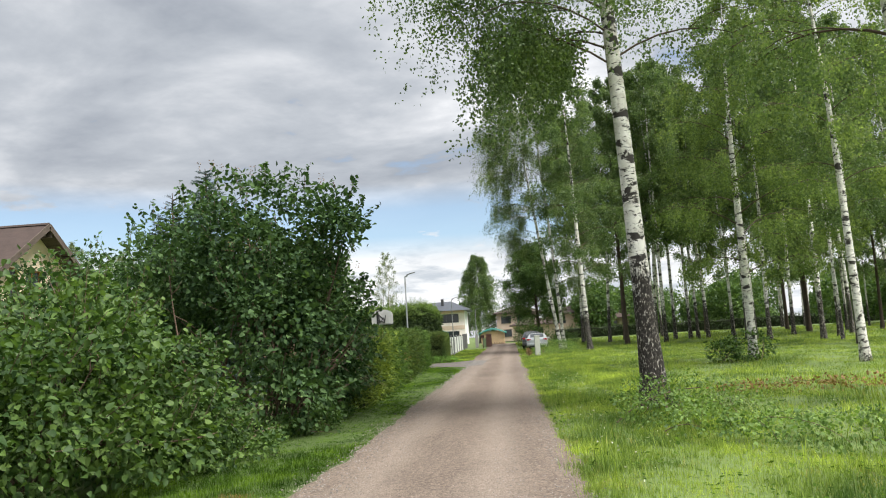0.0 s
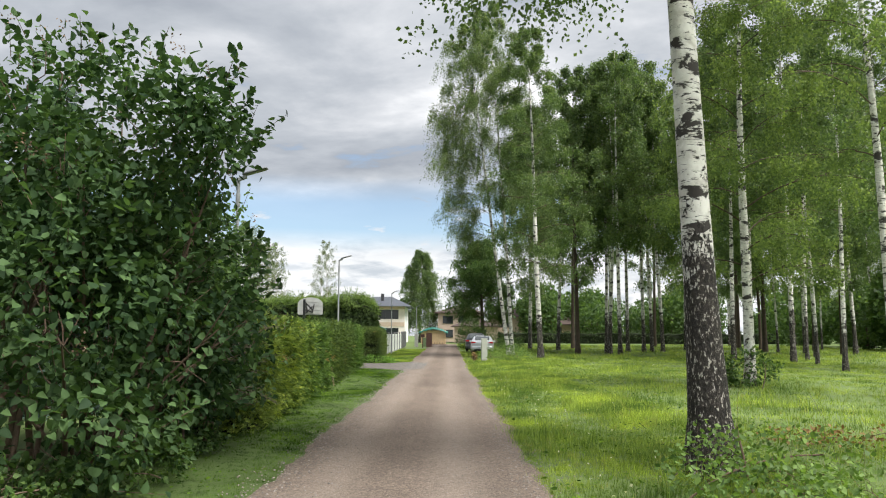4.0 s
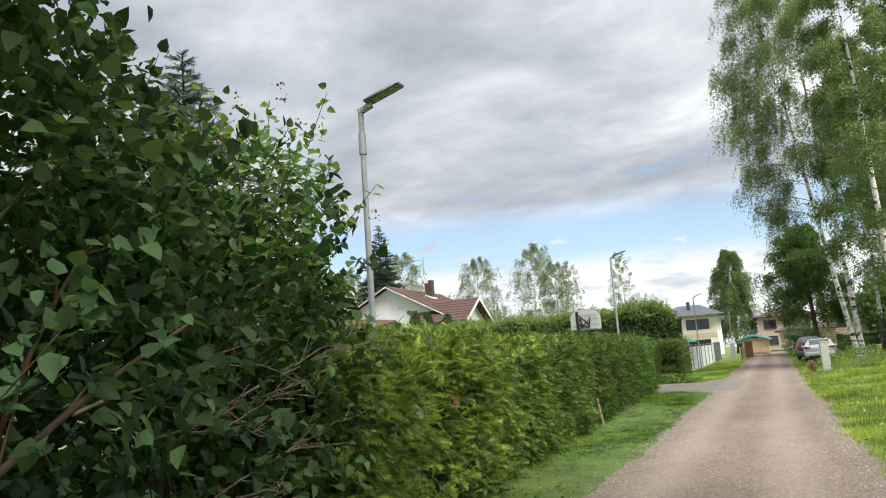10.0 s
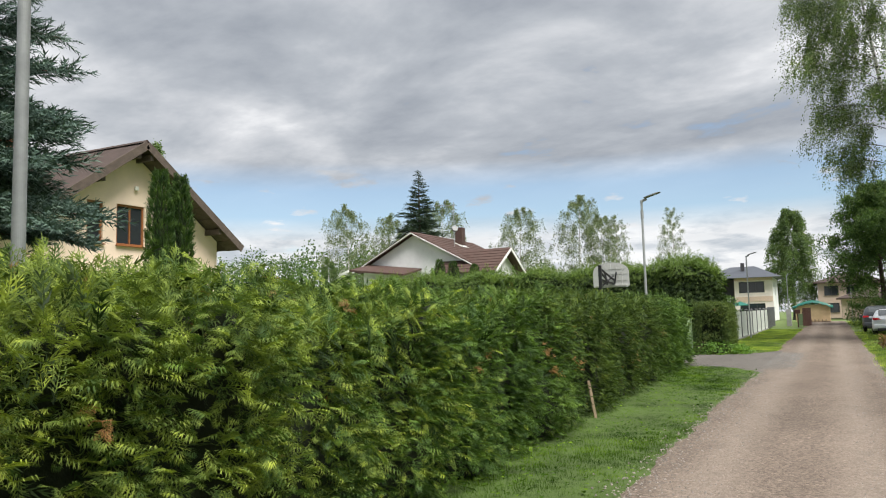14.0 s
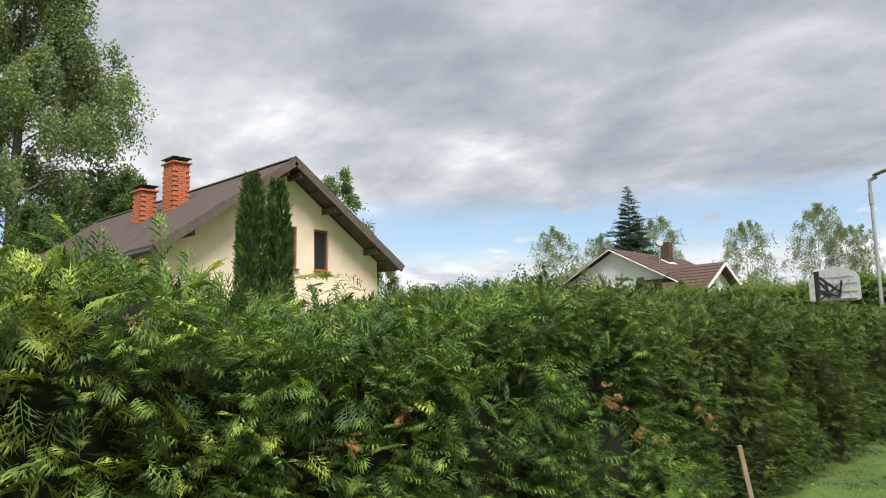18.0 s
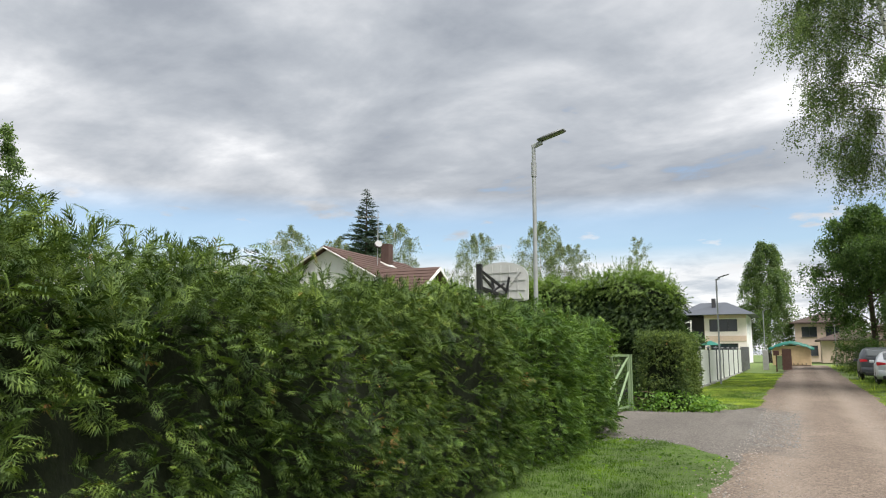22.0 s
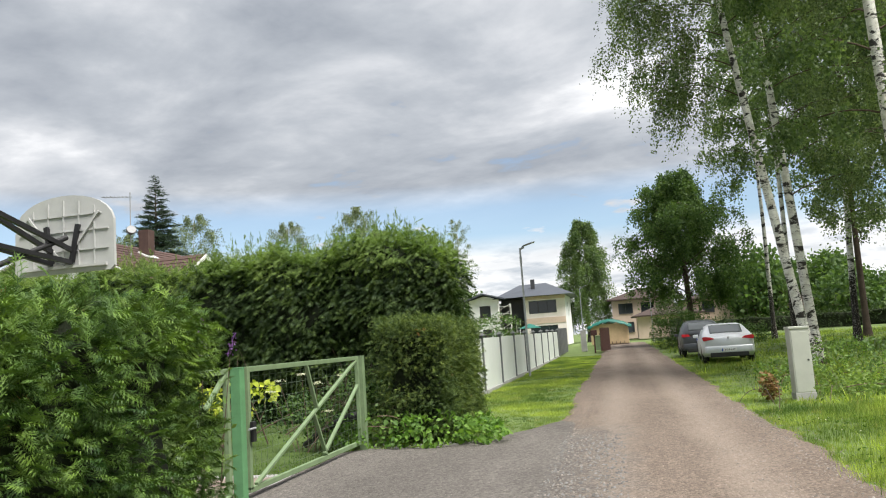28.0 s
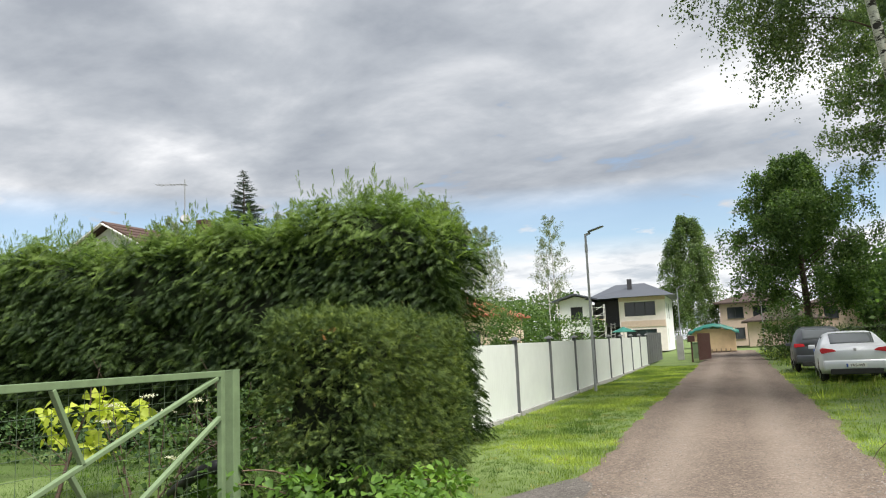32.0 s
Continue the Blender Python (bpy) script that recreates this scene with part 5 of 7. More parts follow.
put(copy_thing(wl2, Matrix()), -46.0, 64.0, 80, 0.95)
dk = birch("maple", "dark full-crowned tree behind the brick chimneys", 307, 13.0, 0.22, 0.12, 40, 26, 0.13, 18, mat="wood_leaf_dark", reach=0.27, bark="dark_bark", drop=(0.4, 1.2), rise=0.9, sag=0.4, sides=7, category="tree")
put(dk, -47.0, 42.5)
put(copy_thing(dk, Matrix()), -50.0, 46.6, 130, 0.9)
put(copy_thing(dk, Matrix()), -44.5, 37.2, 250, 0.78)
for x, y, s in ((-34.0, 66.0, 0.62), (-30.5, 44.0, 0.82), (-52.0, 60.0, 1.0)):
    put(copy_thing(wl2, Matrix()), x, y, rw.uniform(0, 360), s)


def far_wood(name, label, pts, mat, seed, n=9000, leaf=0.6):
    """A distant band of tree crowns with uneven tops."""
    r = np.random.default_rng(seed)
    ob = tagged(new(name), label, "woodland", kind="stuff")
    pts = np.array(pts, float)
    k = r.integers(0, len(pts), n)
    c = pts[k]
    d = unit(r.normal(0, 1, (n, 3))) * (r.uniform(0.3, 1.0, (n, 1)) ** 0.4)
    p = np.stack([c[:, 0], c[:, 1], c[:, 3] * 0.52], -1) + d * np.stack([c[:, 2], c[:, 2], c[:, 3] * 0.5], -1)
    p[:, 2] = np.maximum(p[:, 2], 0.3)
    p = p + r.normal(0, 0.3, (n, 3))
    part_mesh("crowns", np_mesh("crowns", *scatter(*DIAMOND, frames_from(r.normal(0, 1, (n, 3)), r.uniform(0, 6.28, n)), p, leaf * r.uniform(0.6, 1.4, n))), mat, ob)["kind"] = "stuff"
    tr = [tube(np.array([[x, y, 0.0], [x, y, h * 0.6]]), np.array([0.22, 0.1]), 5) for x, y, w, h in pts]
    part_mesh("stems", np_mesh("stems", *joined(*tr)), "dark_bark", ob)["kind"] = "stuff"
    return ob


rf = random.Random(9)
far_wood("far_woodland", "distant dark green woodland edge behind the meadow", [(rf.uniform(14, 130), rf.uniform(132, 165), rf.uniform(3, 5), rf.uniform(6, 11)) for i in range(60)], "wood_leaf_dark", 41, 150000, 0.52)
far_wood("far_woodland", "distant low green tree line behind the gardens", [(rf.uniform(-145, -88), rf.uniform(150, 175), rf.uniform(4, 7), rf.uniform(16, 19.5)) for i in range(45)] + [(rf.uniform(-88, -50), rf.uniform(150, 180), rf.uniform(4, 7), rf.uniform(10, 15)) for i in range(20)] + [(rf.uniform(-50, -14), rf.uniform(150, 180), rf.uniform(4, 7), rf.uniform(6, 10)) for i in range(20)], "wood_leaf_dark", 42, 60000, 0.5)
far_wood("far_woodland", "green trees at the edge of the wood, to the side of the meadow", [(rf.uniform(46, 85), rf.uniform(-10, 120), rf.uniform(3, 5), rf.uniform(6.5, 11)) for i in range(60)], "wood_leaf_dark", 43, 170000, 0.48)


def conifer(name, label, seed, height, radius, mat, twig, n_whorl, per, dense=7, droop=0.15):
    r = np.random.default_rng(seed)
    tree = thing(name, label, "spruce tree")
    part_mesh("trunk", np_mesh("trunk", *tube(np.array([[0, 0, -.1], [0.02, 0, height * .5], [0, 0, height]]), np.array([0.02 * height, 0.012 * height, 0.01]), 9)), "dark_bark", tree)
    tubes, P, D, K = [], [], [], []
    for i in range(n_whorl):
        u = (i + 0.3) / n_whorl
        z = 0.25 + (height - 0.35) * u
        L = radius * (1 - u) ** 0.85 * r.uniform(0.85, 1.1) + 0.12
        for j in range(per):
            az = j * 2 * math.pi / per + i * 1.1 + r.uniform(-.25, .25)
            c = limb_curve(np.array([0, 0, z + r.uniform(-0.5, 0.5) * height / n_whorl]), az, L * r.uniform(0.55, 1.2), 0.12 + 0.5 * u, droop, 6)
            tubes.append(tube(c, np.linspace(0.012 + 0.01 * L, 0.004, 6), 4))
            m = int(dense * (1 + 2.2 * L))
            w = r.uniform(0.12, 1.0, m) * 5
            p = np.stack([np.interp(w, np.arange(6), c[:, a]) for a in range(3)], -1)
            side = r.choice([-1, 1], m) * r.uniform(0.35, 1.15, m)
            d = np.stack([np.cos(az + side), np.sin(az + side), r.uniform(-0.25, 0.35, m)], -1)
            P.append(p)
            D.append(d)
            K.append(np.full(m, min(1.0, 0.3 + 1.5 * (1 - u))))
    part_mesh("branchwork", np_mesh("branchwork", *joined(*tubes)), "dark_bark", tree)["kind"] = "stuff"
    P, D, K = np.concatenate(P), np.concatenate(D), np.concatenate(K)
    m = len(P)
    stuff("needles", scatter(*BRUSH, frames_from(D, r.uniform(0, 6.28, m)), P, twig * K * r.uniform(0.7, 1.3, m)), mat, tree)
    return tree


put(conifer("blue_spruce", "blue-grey spruce with stiff branches behind the hedge", 51, 7.4, 2.4, "blue_spruce_needle", 0.34, 22, 9, dense=22, droop=0.3), -8.4, 22.4)
put(conifer("spruce", "dark pointed spruce rising behind the white house", 52, 25.5, 7.0, "spruce_needle", 1.2, 40, 7, dense=4.5, droop=0.3), -58.0, 125.0)
put(conifer("spruce", "small dark spruce top behind the lilac", 53, 6.05, 1.2, "spruce_needle", 0.3, 18, 7, dense=6), -8.2, 19.5)


def column_thuja(x, y, h, rad, seed):
    r = np.random.default_rng(seed)
    t = thing("column_thuja", "narrow dark green column thuja before the cream gable", "thuja", "pair of column thujas", at=(x, y, 0))
    n = 4600
    u = r.uniform(0, 1, n)
    a = r.uniform(0, 6.283, n)
    w = rad * np.sqrt(np.clip(1 - (np.clip(u - 0.35, 0, 1) / 0.66) ** 2, 0, 1)) * (0.8 + 0.2 * np.clip(u / 0.3, 0, 1)) * r.uniform(0.82, 1.05, n)
    p = np.stack([np.cos(a) * w, np.sin(a) * w, u * h], -1)
    d = np.stack([np.cos(a) * .5, np.sin(a) * .5, np.full(n, 1.0)], -1) + r.normal(0, 0.2, (n, 3))
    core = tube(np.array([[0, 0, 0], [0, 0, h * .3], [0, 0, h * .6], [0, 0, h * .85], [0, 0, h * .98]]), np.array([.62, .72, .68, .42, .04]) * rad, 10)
    # same near-black shell, inner shade of the column painted in
    part_mesh("dense_core", np_mesh("dense_core", *core), "hedge_core_shade", t)
    stuff("foliage", scatter(*PLAIN_SPRAY, frames_from(d, r.uniform(0, 6.283, n)), p, r.uniform(0.15, 0.26, n)), "thuja_column", t)


column_thuja(-15.15, 31.85, 5.62, 0.35, 61)
column_thuja(-15.2, 32.6, 5.6, 0.33, 62)
for x, y, h in ((-27.2, 71.5, 6.3), (-26.0, 71.5, 6.1), (-24.4, 72.0, 5.8)):
    column_thuja(x, y, h, 0.6, int(-x * 10))

# ---- broad-leaved bushes ----


def bush(label, x, y, blobs, n, leaf, mat, seed, stems=14, stem_mat="lilac_bark", template=HEART, flowers=0, category="bush", name="lilac_bush", core=0.55, group="", gaps=-0.55, shoots=0):
    """A many-stemmed bush: stems fan up from the foot to the leafy masses (x, y, z, rx, ry, rz) round them."""
    r = np.random.default_rng(seed)
    ob = thing(name, label, category, group, at=(x, y, 0))
    B = np.array(blobs, float)
    vol = B[:, 3] * B[:, 4] + B[:, 4] * B[:, 5] + B[:, 3] * B[:, 5]
    tubes = []
    for i in range(stems):
        b = B[r.choice(len(B), p=vol / vol.sum())]
        foot = np.array([r.normal(0, 0.45), r.normal(0, 0.7), 0]) + np.array([b[0] * .35, b[1] * .6, 0])
        tip = b[:3] + r.normal(0, .5, 3) * b[3:]
        mid = (foot + tip) / 2 + np.array([r.normal(0, .15), r.normal(0, .15), .25])
        t = np.linspace(0, 1, 8)[:, None]
        c = (1 - t) ** 2 * foot + 2 * t * (1 - t) * mid + t * t * tip
        rad = r.uniform(.018, .046) * min(1.0, tip[2] / 1.6)
        tubes.append(tube(c, np.linspace(rad, .008, 8), 6))
        for k in range(5):
            st = c[r.integers(2, 8)]
            e = st + r.normal(0, .22, 3) + np.array([0, 0, .25])
            tubes.append(tube(np.array([st, (st + e) / 2 + r.normal(0, .06, 3), e]), np.array([.011, .008, .004]) * min(1.0, B[:, 2].max() / 1.6), 4))
    part_mesh("stemwork", np_mesh("stemwork", *joined(*tubes)), stem_mat, ob, "bare reddish-brown stems", True)["kind"] = "stuff"
    k = r.choice(len(B), n, p=vol / vol.sum())
    d = unit(r.normal(0, 1, (n, 3)))
    rad = r.uniform(core, 1.04, (n, 1)) ** 0.6
    wav = 1 + 0.13 * np.sin(d[:, :1] * 7 + k[:, None]) * np.sin(d[:, 1:2] * 6 + 2) + 0.1 * np.sin(d[:, 2:] * 9 + k[:, None] * 2)
    p = B[k, :3] + d * B[k, 3:] * rad * wav
    tw = unit(r.normal(0, 1, (n // 6 + 1, 3)))
    p = p + np.repeat(tw, 6, 0)[:n] * 0.05
    clump = np.sin(p[:, 0] * 4.1 + p[:, 2] * 2.2 + k) * np.sin(p[:, 1] * 3.7 - p[:, 2] * 1.6 + 2 * k) + 0.6 * np.sin(p[:, 2] * 5.3 + p[:, 0] * 3.0)
    ok = (p[:, 2] > 0.03) & (clump + r.normal(0, 0.35, n) > gaps)
    p, d = p[ok], d[ok]
    if shoots:
        # leafy shoots that stand out of the outline
        b = B[r.choice(len(B), shoots, p=vol / vol.sum())]
        way = unit(r.normal(0, 1, (shoots, 3)) * np.array([1, 1, 0.7]) + np.array([0, 0, 0.35]))
        root = b[:, :3] + way * b[:, 3:] * 0.95
        go = unit(way * 0.7 + np.array([0, 0, 0.7]) + r.normal(0, 0.25, (shoots, 3)))
        ln = r.uniform(0.2, 0.65, shoots) * min(1.0, B[:, 5].max())
        t = np.linspace(0, 1, 14)
        sp = (root[:, None] + go[:, None] * (t[None] * ln[:, None])[..., None]).reshape(-1, 3)
        p = np.concatenate([p, sp + r.normal(0, 0.028, sp.shape)])
        d = np.concatenate([d, np.repeat(go, 14, 0) * 0.6 + r.normal(0, 0.7, sp.shape)])
        k2 = p[:, 2] > 0.03
        p, d = p[k2], d[k2]
        stuff("shoot_wood", joined(*[tube(np.array([root[i], root[i] + go[i] * ln[i]]), np.array([.006, .003]), 3) for i in range(shoots)]), stem_mat, ob)
    m = len(p)
    ax = d * 0.6 + r.normal(0, .55, (m, 3)) + np.array([0, 0, -0.25])
    stuff("foliage", scatter(*template, frames_from(ax, r.uniform(-1.0, 1.0, m)), p, leaf * r.uniform(.65, 1.3, m)), mat, ob)
    if flowers:
        b = B[r.choice(len(B), flowers)]
        q = b[:, :3] + np.stack([r.normal(0, .5, flowers), r.normal(0, .5, flowers), np.full(flowers, .95)], -1) * b[:, 3:]
        qq = np.repeat(q, 14, 0) + np.stack([r.normal(0, .03, flowers * 14), r.normal(0, .03, flowers * 14), r.uniform(0, .2, flowers * 14)], -1)
        stuff("flower_head", scatter(*DIAMOND, frames_from(r.normal(0, 1, (len(qq), 3)), r.uniform(0, 6, len(qq))), qq, np.full(len(qq), .035)), "lilac_flower", ob, "withered brown flower heads")
    return ob


lilac = bush("tall dark green lilac bush with bare inner stems at the verge", -3.9, 14.6,
     [(0.3, -0.6, 3.5, 1.2, 1.5, 1.5), (0.6, -1.6, 2.0, 1.1, 1.3, 1.4), (1.0, 0.4, 1.9, 1.0, 1.4, 1.5), (-0.6, -0.4, 3.7, 1.2, 1.4, 1.4), (0.0, 0.9, 3.0, 1.1, 1.3, 1.2), (0.75, 1.2, 1.0, 1.0, 1.3, 0.95), (0.8, -1.7, 0.7, 0.9, 1.2, 0.75), (-1.0, 1.6, 2.8, 1.3, 1.3, 1.2), (0.7, 2.6, 1.9, 0.9, 1.2, 1.5), (-0.4, 2.6, 2.6, 1.0, 1.1, 1.1), (1.6, -1.3, 3.9, 0.6, 0.7, 0.7), (1.4, -0.1, 3.8, 0.6, 0.8, 0.7), (-1.6, -1.0, 3.2, 1.1, 1.3, 1.2)],
     36000, 0.105, "lilac_leaf", 71, stems=44, flowers=60, gaps=-0.2, core=0.3, shoots=420)
def bare_branch(r, start, az, length, rise, rad):
    """A leafless grey branch that forks into fine dry twigs."""
    c = limb_curve(np.array(start), az, length, rise, 0.1, 7) + np.cumsum(r.normal(0, 0.012, (7, 3)), 0)
    tubes = [tube(c, np.linspace(rad, 0.004, 7), 6)]
    for k in range(6):
        st = c[r.integers(2, 7)]
        e = limb_curve(st, az + r.normal(0, 0.5), r.uniform(0.2, 0.5), rise + r.normal(0, 0.35), 0.15, 5) + np.cumsum(r.normal(0, 0.012, (5, 3)), 0)
        tubes.append(tube(e, np.linspace(0.006, 0.0022, 5), 5))
        for j in range(3):
            f = e[r.integers(1, 5)]
            g = limb_curve(f, az + r.normal(0, 0.7), r.uniform(0.1, 0.26), rise + r.normal(0, 0.5), 0.1, 4)
            tubes.append(tube(g, np.linspace(0.0032, 0.0015, 4), 4))
    return joined(*tubes)


rb = np.random.default_rng(91)
for i in range(7):
    root = (rb.uniform(1.1, 1.45), rb.uniform(0.5, 1.6), rb.uniform(0.45, 1.5))
    part_mesh("bare_branch", np_mesh("bare_branch", *bare_branch(rb, root, rb.uniform(1.05, 1.6), rb.uniform(0.6, 1.0), rb.uniform(0.05, 0.5), rb.uniform(0.007, 0.014))), "dry_twig", lilac, "dry grey leafless branch", True)


bush("lower lilac bush with broad heart-shaped leaves by the lamp post", -3.72, 17.4,
     [(0.2, -0.4, 2.2, 0.9, 1.0, 1.1), (0.2, 0.45, 2.95, 0.7, 0.78, 0.95), (0.7, 0.1, 1.2, 0.7, 1.0, 1.0), (0.0, 0.7, 1.8, 0.9, 0.8, 1.3), (-0.7, 0.2, 2.6, 1.0, 1.0, 1.1)],
     11500, 0.085, "lilac_leaf_light", 72, stems=24, flowers=20, gaps=-0.3, core=0.3, shoots=90)
bush("light green leafy shrub crowding the verge", -4.9, 8.6,
     [(0.5, -0.6, 1.3, 1.25, 1.5, 1.15), (0.9, 0.9, 1.0, 1.0, 1.2, 0.95), (-0.3, 0.4, 1.5, 1.4, 1.4, 1.05), (-1.2, -0.6, 1.4, 1.4, 1.6, 1.15), (0.6, -2.0, 1.0, 1.3, 1.3, 0.95), (-1.0, -2.2, 1.5, 1.5, 1.3, 1.1), (1.3, -0.4, 0.5, 0.8, 1.4, 0.5), (1.25, 1.6, 0.6, 0.7, 1.0, 0.6)],
     30000, 0.09, "shrub_leaf", 73, stems=20, name="shrub", gaps=-0.45, core=0.35, shoots=420)
bush("dark green shrubs filling in behind the lilac", -6.6, 13.5,
     [(0, -1.5, 1.9, 1.3, 1.8, 1.5), (0, 1.5, 2.4, 1.3, 1.8, 1.6), (-1.0, 4.0, 1.9, 1.3, 1.6, 1.8), (0.3, -4.0, 1.3, 1.2, 1.5, 1.2)], 26000, 0.10, "lilac_leaf", 74, stems=14, name="shrub", gaps=-1.2, core=0.1, template=DIAMOND, shoots=200)
bush("small leafy shrub round the foot of a birch", 10.1, 30.2, [(0, 0, 0.55, 1.1, 0.9, 0.6), (-0.8, 0.2, 0.4, 0.7, 0.7, 0.45)], 1500, 0.13, "shrub_leaf", 75, stems=6, name="shrub", template=DIAMOND)
bush("tangled weeds and brambles round a birch foot", 3.5, 12.9, [(0, -0.2, 0.28, 0.9, 0.9, 0.45), (0.7, 0.5, 0.25, 0.8, 0.7, 0.4), (-0.2, -1.2, 0.2, 0.7, 0.8, 0.38), (0.9, -1.0, 0.18, 0.8, 0.7, 0.3), (0.2, -2.4, 0.12, 0.8, 0.8, 0.25)], 5200, 0.065, "weed_leaf", 76, stems=10, name="weeds", template=DIAMOND, category="weeds")
bush("weeds and saplings round the cable cabinet", 3.6, 56.0, [(0, -1.0, 0.35, 1.0, 1.2, 0.45), (0.9, 0.6, 0.5, 1.0, 1.4, 0.6), (-0.4, 1.0, 0.3, 0.8, 1.2, 0.35), (1.6, -1.8, 0.3, 0.9, 0.9, 0.45), (1.3, 3.0, 0.4, 1.2, 1.2, 0.5)], 4200, 0.085, "weed_leaf", 77, stems=8, name="weeds", template=DIAMOND, category="weeds")
bush("broad green bush at the roadside beyond the parked cars", 2.9, 88.2, [(0, 0, 1.9, 1.15, 1.2, 1.55), (-0.5, 0, 1.1, 1.0, 1.1, 1.1), (0.8, 0.3, 1.3, 1.1, 1.2, 1.3), (2.6, 1.6, 0.8, 1.5, 1.4, 0.9), (4.6, 3.0, 0.7, 1.6, 1.4, 0.8)], 15000, 0.11, "shrub_leaf", 78, stems=8, name="shrub", template=DIAMOND, shoots=120)
bush("ground-hugging green plants at the foot of the clipped block", -3.4, 48.9, [(0, 0, 0.12, 1.0, 0.5, 0.3), (-1.0, 0.1, 0.15, 0.7, 0.5, 0.4), (0.5, 0.9, 0.1, 0.4, 0.9, 0.25)], 2600, 0.085, "cover_leaf", 79, stems=3, name="ground_cover", template=HEART, category="plants")
bush("low shrub with bright yellow leaves behind the gate", -7.3, 49.6, [(-0.1, 0, 1.02, 0.5, 0.4, 0.14), (0.45, 0.1, 0.9, 0.38, 0.35, 0.14), (-0.4, 0, 0.78, 0.16, 0.2, 0.2), (0.25, 0, 0.6, 0.14, 0.2, 0.1)], 480, 0.115, "yellow_leaf", 80, stems=2, stem_mat="twig_bark", name="golden_shrub", template=HEART)
bush("tall green weeds round the pipe behind the gate", -5.2, 49.2, [(0.1, 0, 0.45, 0.5, 0.35, 0.5), (-0.6, 0.2, 0.4, 0.5, 0.35, 0.45), (0.3, 0.3, 0.8, 0.35, 0.3, 0.4)], 2600, 0.06, "shrub_leaf", 88, stems=6, stem_mat="twig_bark", name="weeds", template=DIAMOND, category="weeds", shoots=50)
bush("dark leafy undergrowth before the tall hedge", -8.5, 51.6, [(0, 0.6, 0.25, 2.5, 0.6, 0.4), (2.8, 0.2, 0.4, 1.2, 0.7, 0.55), (-3, 0.6, 0.3, 2.0, 0.6, 0.45)], 5000, 0.07, "lilac_leaf", 81, stems=5, stem_mat="twig_bark", name="undergrowth", template=DIAMOND)
bush("patch of rusty withered ferns in the meadow", 7.4, 16.6, [(0, 0, 0.06, 1.7, 0.9, 0.16), (1.6, 0.5, 0.06, 1.3, 0.8, 0.16), (-1.2, 0.4, 0.05, 0.9, 0.7, 0.12)], 1500, 0.08, "rust_fern", 82, stems=3, name="ferns", template=DIAMOND, category="plants")
bush("shrubs and young trees behind the white fence", -11.0, 84.0, [(0, 0, 2.0, 2.0, 2.0, 2.0), (3.0, 1.0, 1.6, 1.6, 1.5, 1.6), (-3.0, 2.0, 2.5, 2.0, 2.0, 2.4)], 16000, 0.15, "wood_leaf_dark", 83, stems=8, name="shrub", template=DIAMOND)
bush("reddish young plant growing beside the cable cabinet", 2.2, 53.3, [(0, 0, 0.3, 0.17, 0.17, 0.28)], 330, 0.07, "rust_fern", 84, stems=5, stem_mat="twig_bark", name="weeds", template=HEART, category="weeds", core=0.1)
bush("yellow-green leafy weeds beside the cable cabinet", 3.5, 52.9, [(0, 0, 0.2, 0.6, 0.4, 0.2), (0.7, 0.5, 0.25, 0.6, 0.5, 0.22), (0.2, 1.3, 0.3, 0.6, 0.7, 0.3)], 900, 0.075, "thuja_young", 85, stems=4, name="weeds", category="weeds")
bush("knee-high grassy weeds at the meadow edge", 5.0, 9.0, [(0, 0, 0.14, 1.1, 0.8, 0.25), (-0.5, 1.2, 0.12, 0.7, 0.7, 0.2), (1.2, -0.6, 0.14, 0.9, 0.8, 0.22), (1.6, 1.0, 0.12, 0.9, 0.8, 0.22)], 3600, 0.065, "weed_leaf", 86, stems=6, name="weeds", template=DIAMOND, category="weeds", shoots=60)
bush("broad-leaved weeds at the foot of the shrubs", -3.1, 10.2, [(0, 0, 0.12, 0.5, 1.4, 0.22), (-0.3, 1.8, 0.14, 0.5, 1.2, 0.25), (0.2, 3.6, 0.14, 0.5, 1.2, 0.25), (0.1, 5.4, 0.12, 0.5, 1.0, 0.22)], 4500, 0.06, "shrub_leaf", 87, stems=4, name="weeds", category="weeds", shoots=60)



def flower_plant(name, label, x, y, heads, mat, spike, seed):
    """Thin stems that carry flower heads at (x, y, z): long spikes or flat plates of small petals."""
    r = np.random.default_rng(seed)
    ob = thing(name, label, "plant", at=(x, y, 0))
    for hx, hy, hz in heads:
        top = np.array([hx, hy, hz])
        c = np.array([(hx * .4, hy * .4, 0), (hx * .7, hy * .7, hz * .55), top])
        st = part_mesh("stem", np_mesh("stem", *tube(c, np.array([.007, .005, .003]), 5)), "twig_bark", ob)
        m = 60
        if spike:
            t = r.uniform(0, 1, m)
            q = top + np.stack([r.normal(0, .018, m) * (1.2 - t) + .05 * t, r.normal(0, .018, m) * (1.2 - t), .2 * t], -1)
        else:
            q = top + np.stack([r.normal(0, .035, m), r.normal(0, .035, m), r.normal(0, .006, m)], -1)
        stuff("flower_head", scatter(*DIAMOND, frames_from(r.normal(0, 1, (m, 3)), r.uniform(0, 6, m)), q, np.full(m, .022)), mat, ob)
        lf = c[0] + (top - c[0]) * r.uniform(.2, .85, (16, 1)) + r.normal(0, .03, (16, 3))
        stuff("leaves", scatter(*DIAMOND, frames_from(r.normal(0, 1, (16, 3)), r.uniform(0, 6, 16)), lf, r.uniform(.06, .1, 16)), "shrub_leaf", ob)


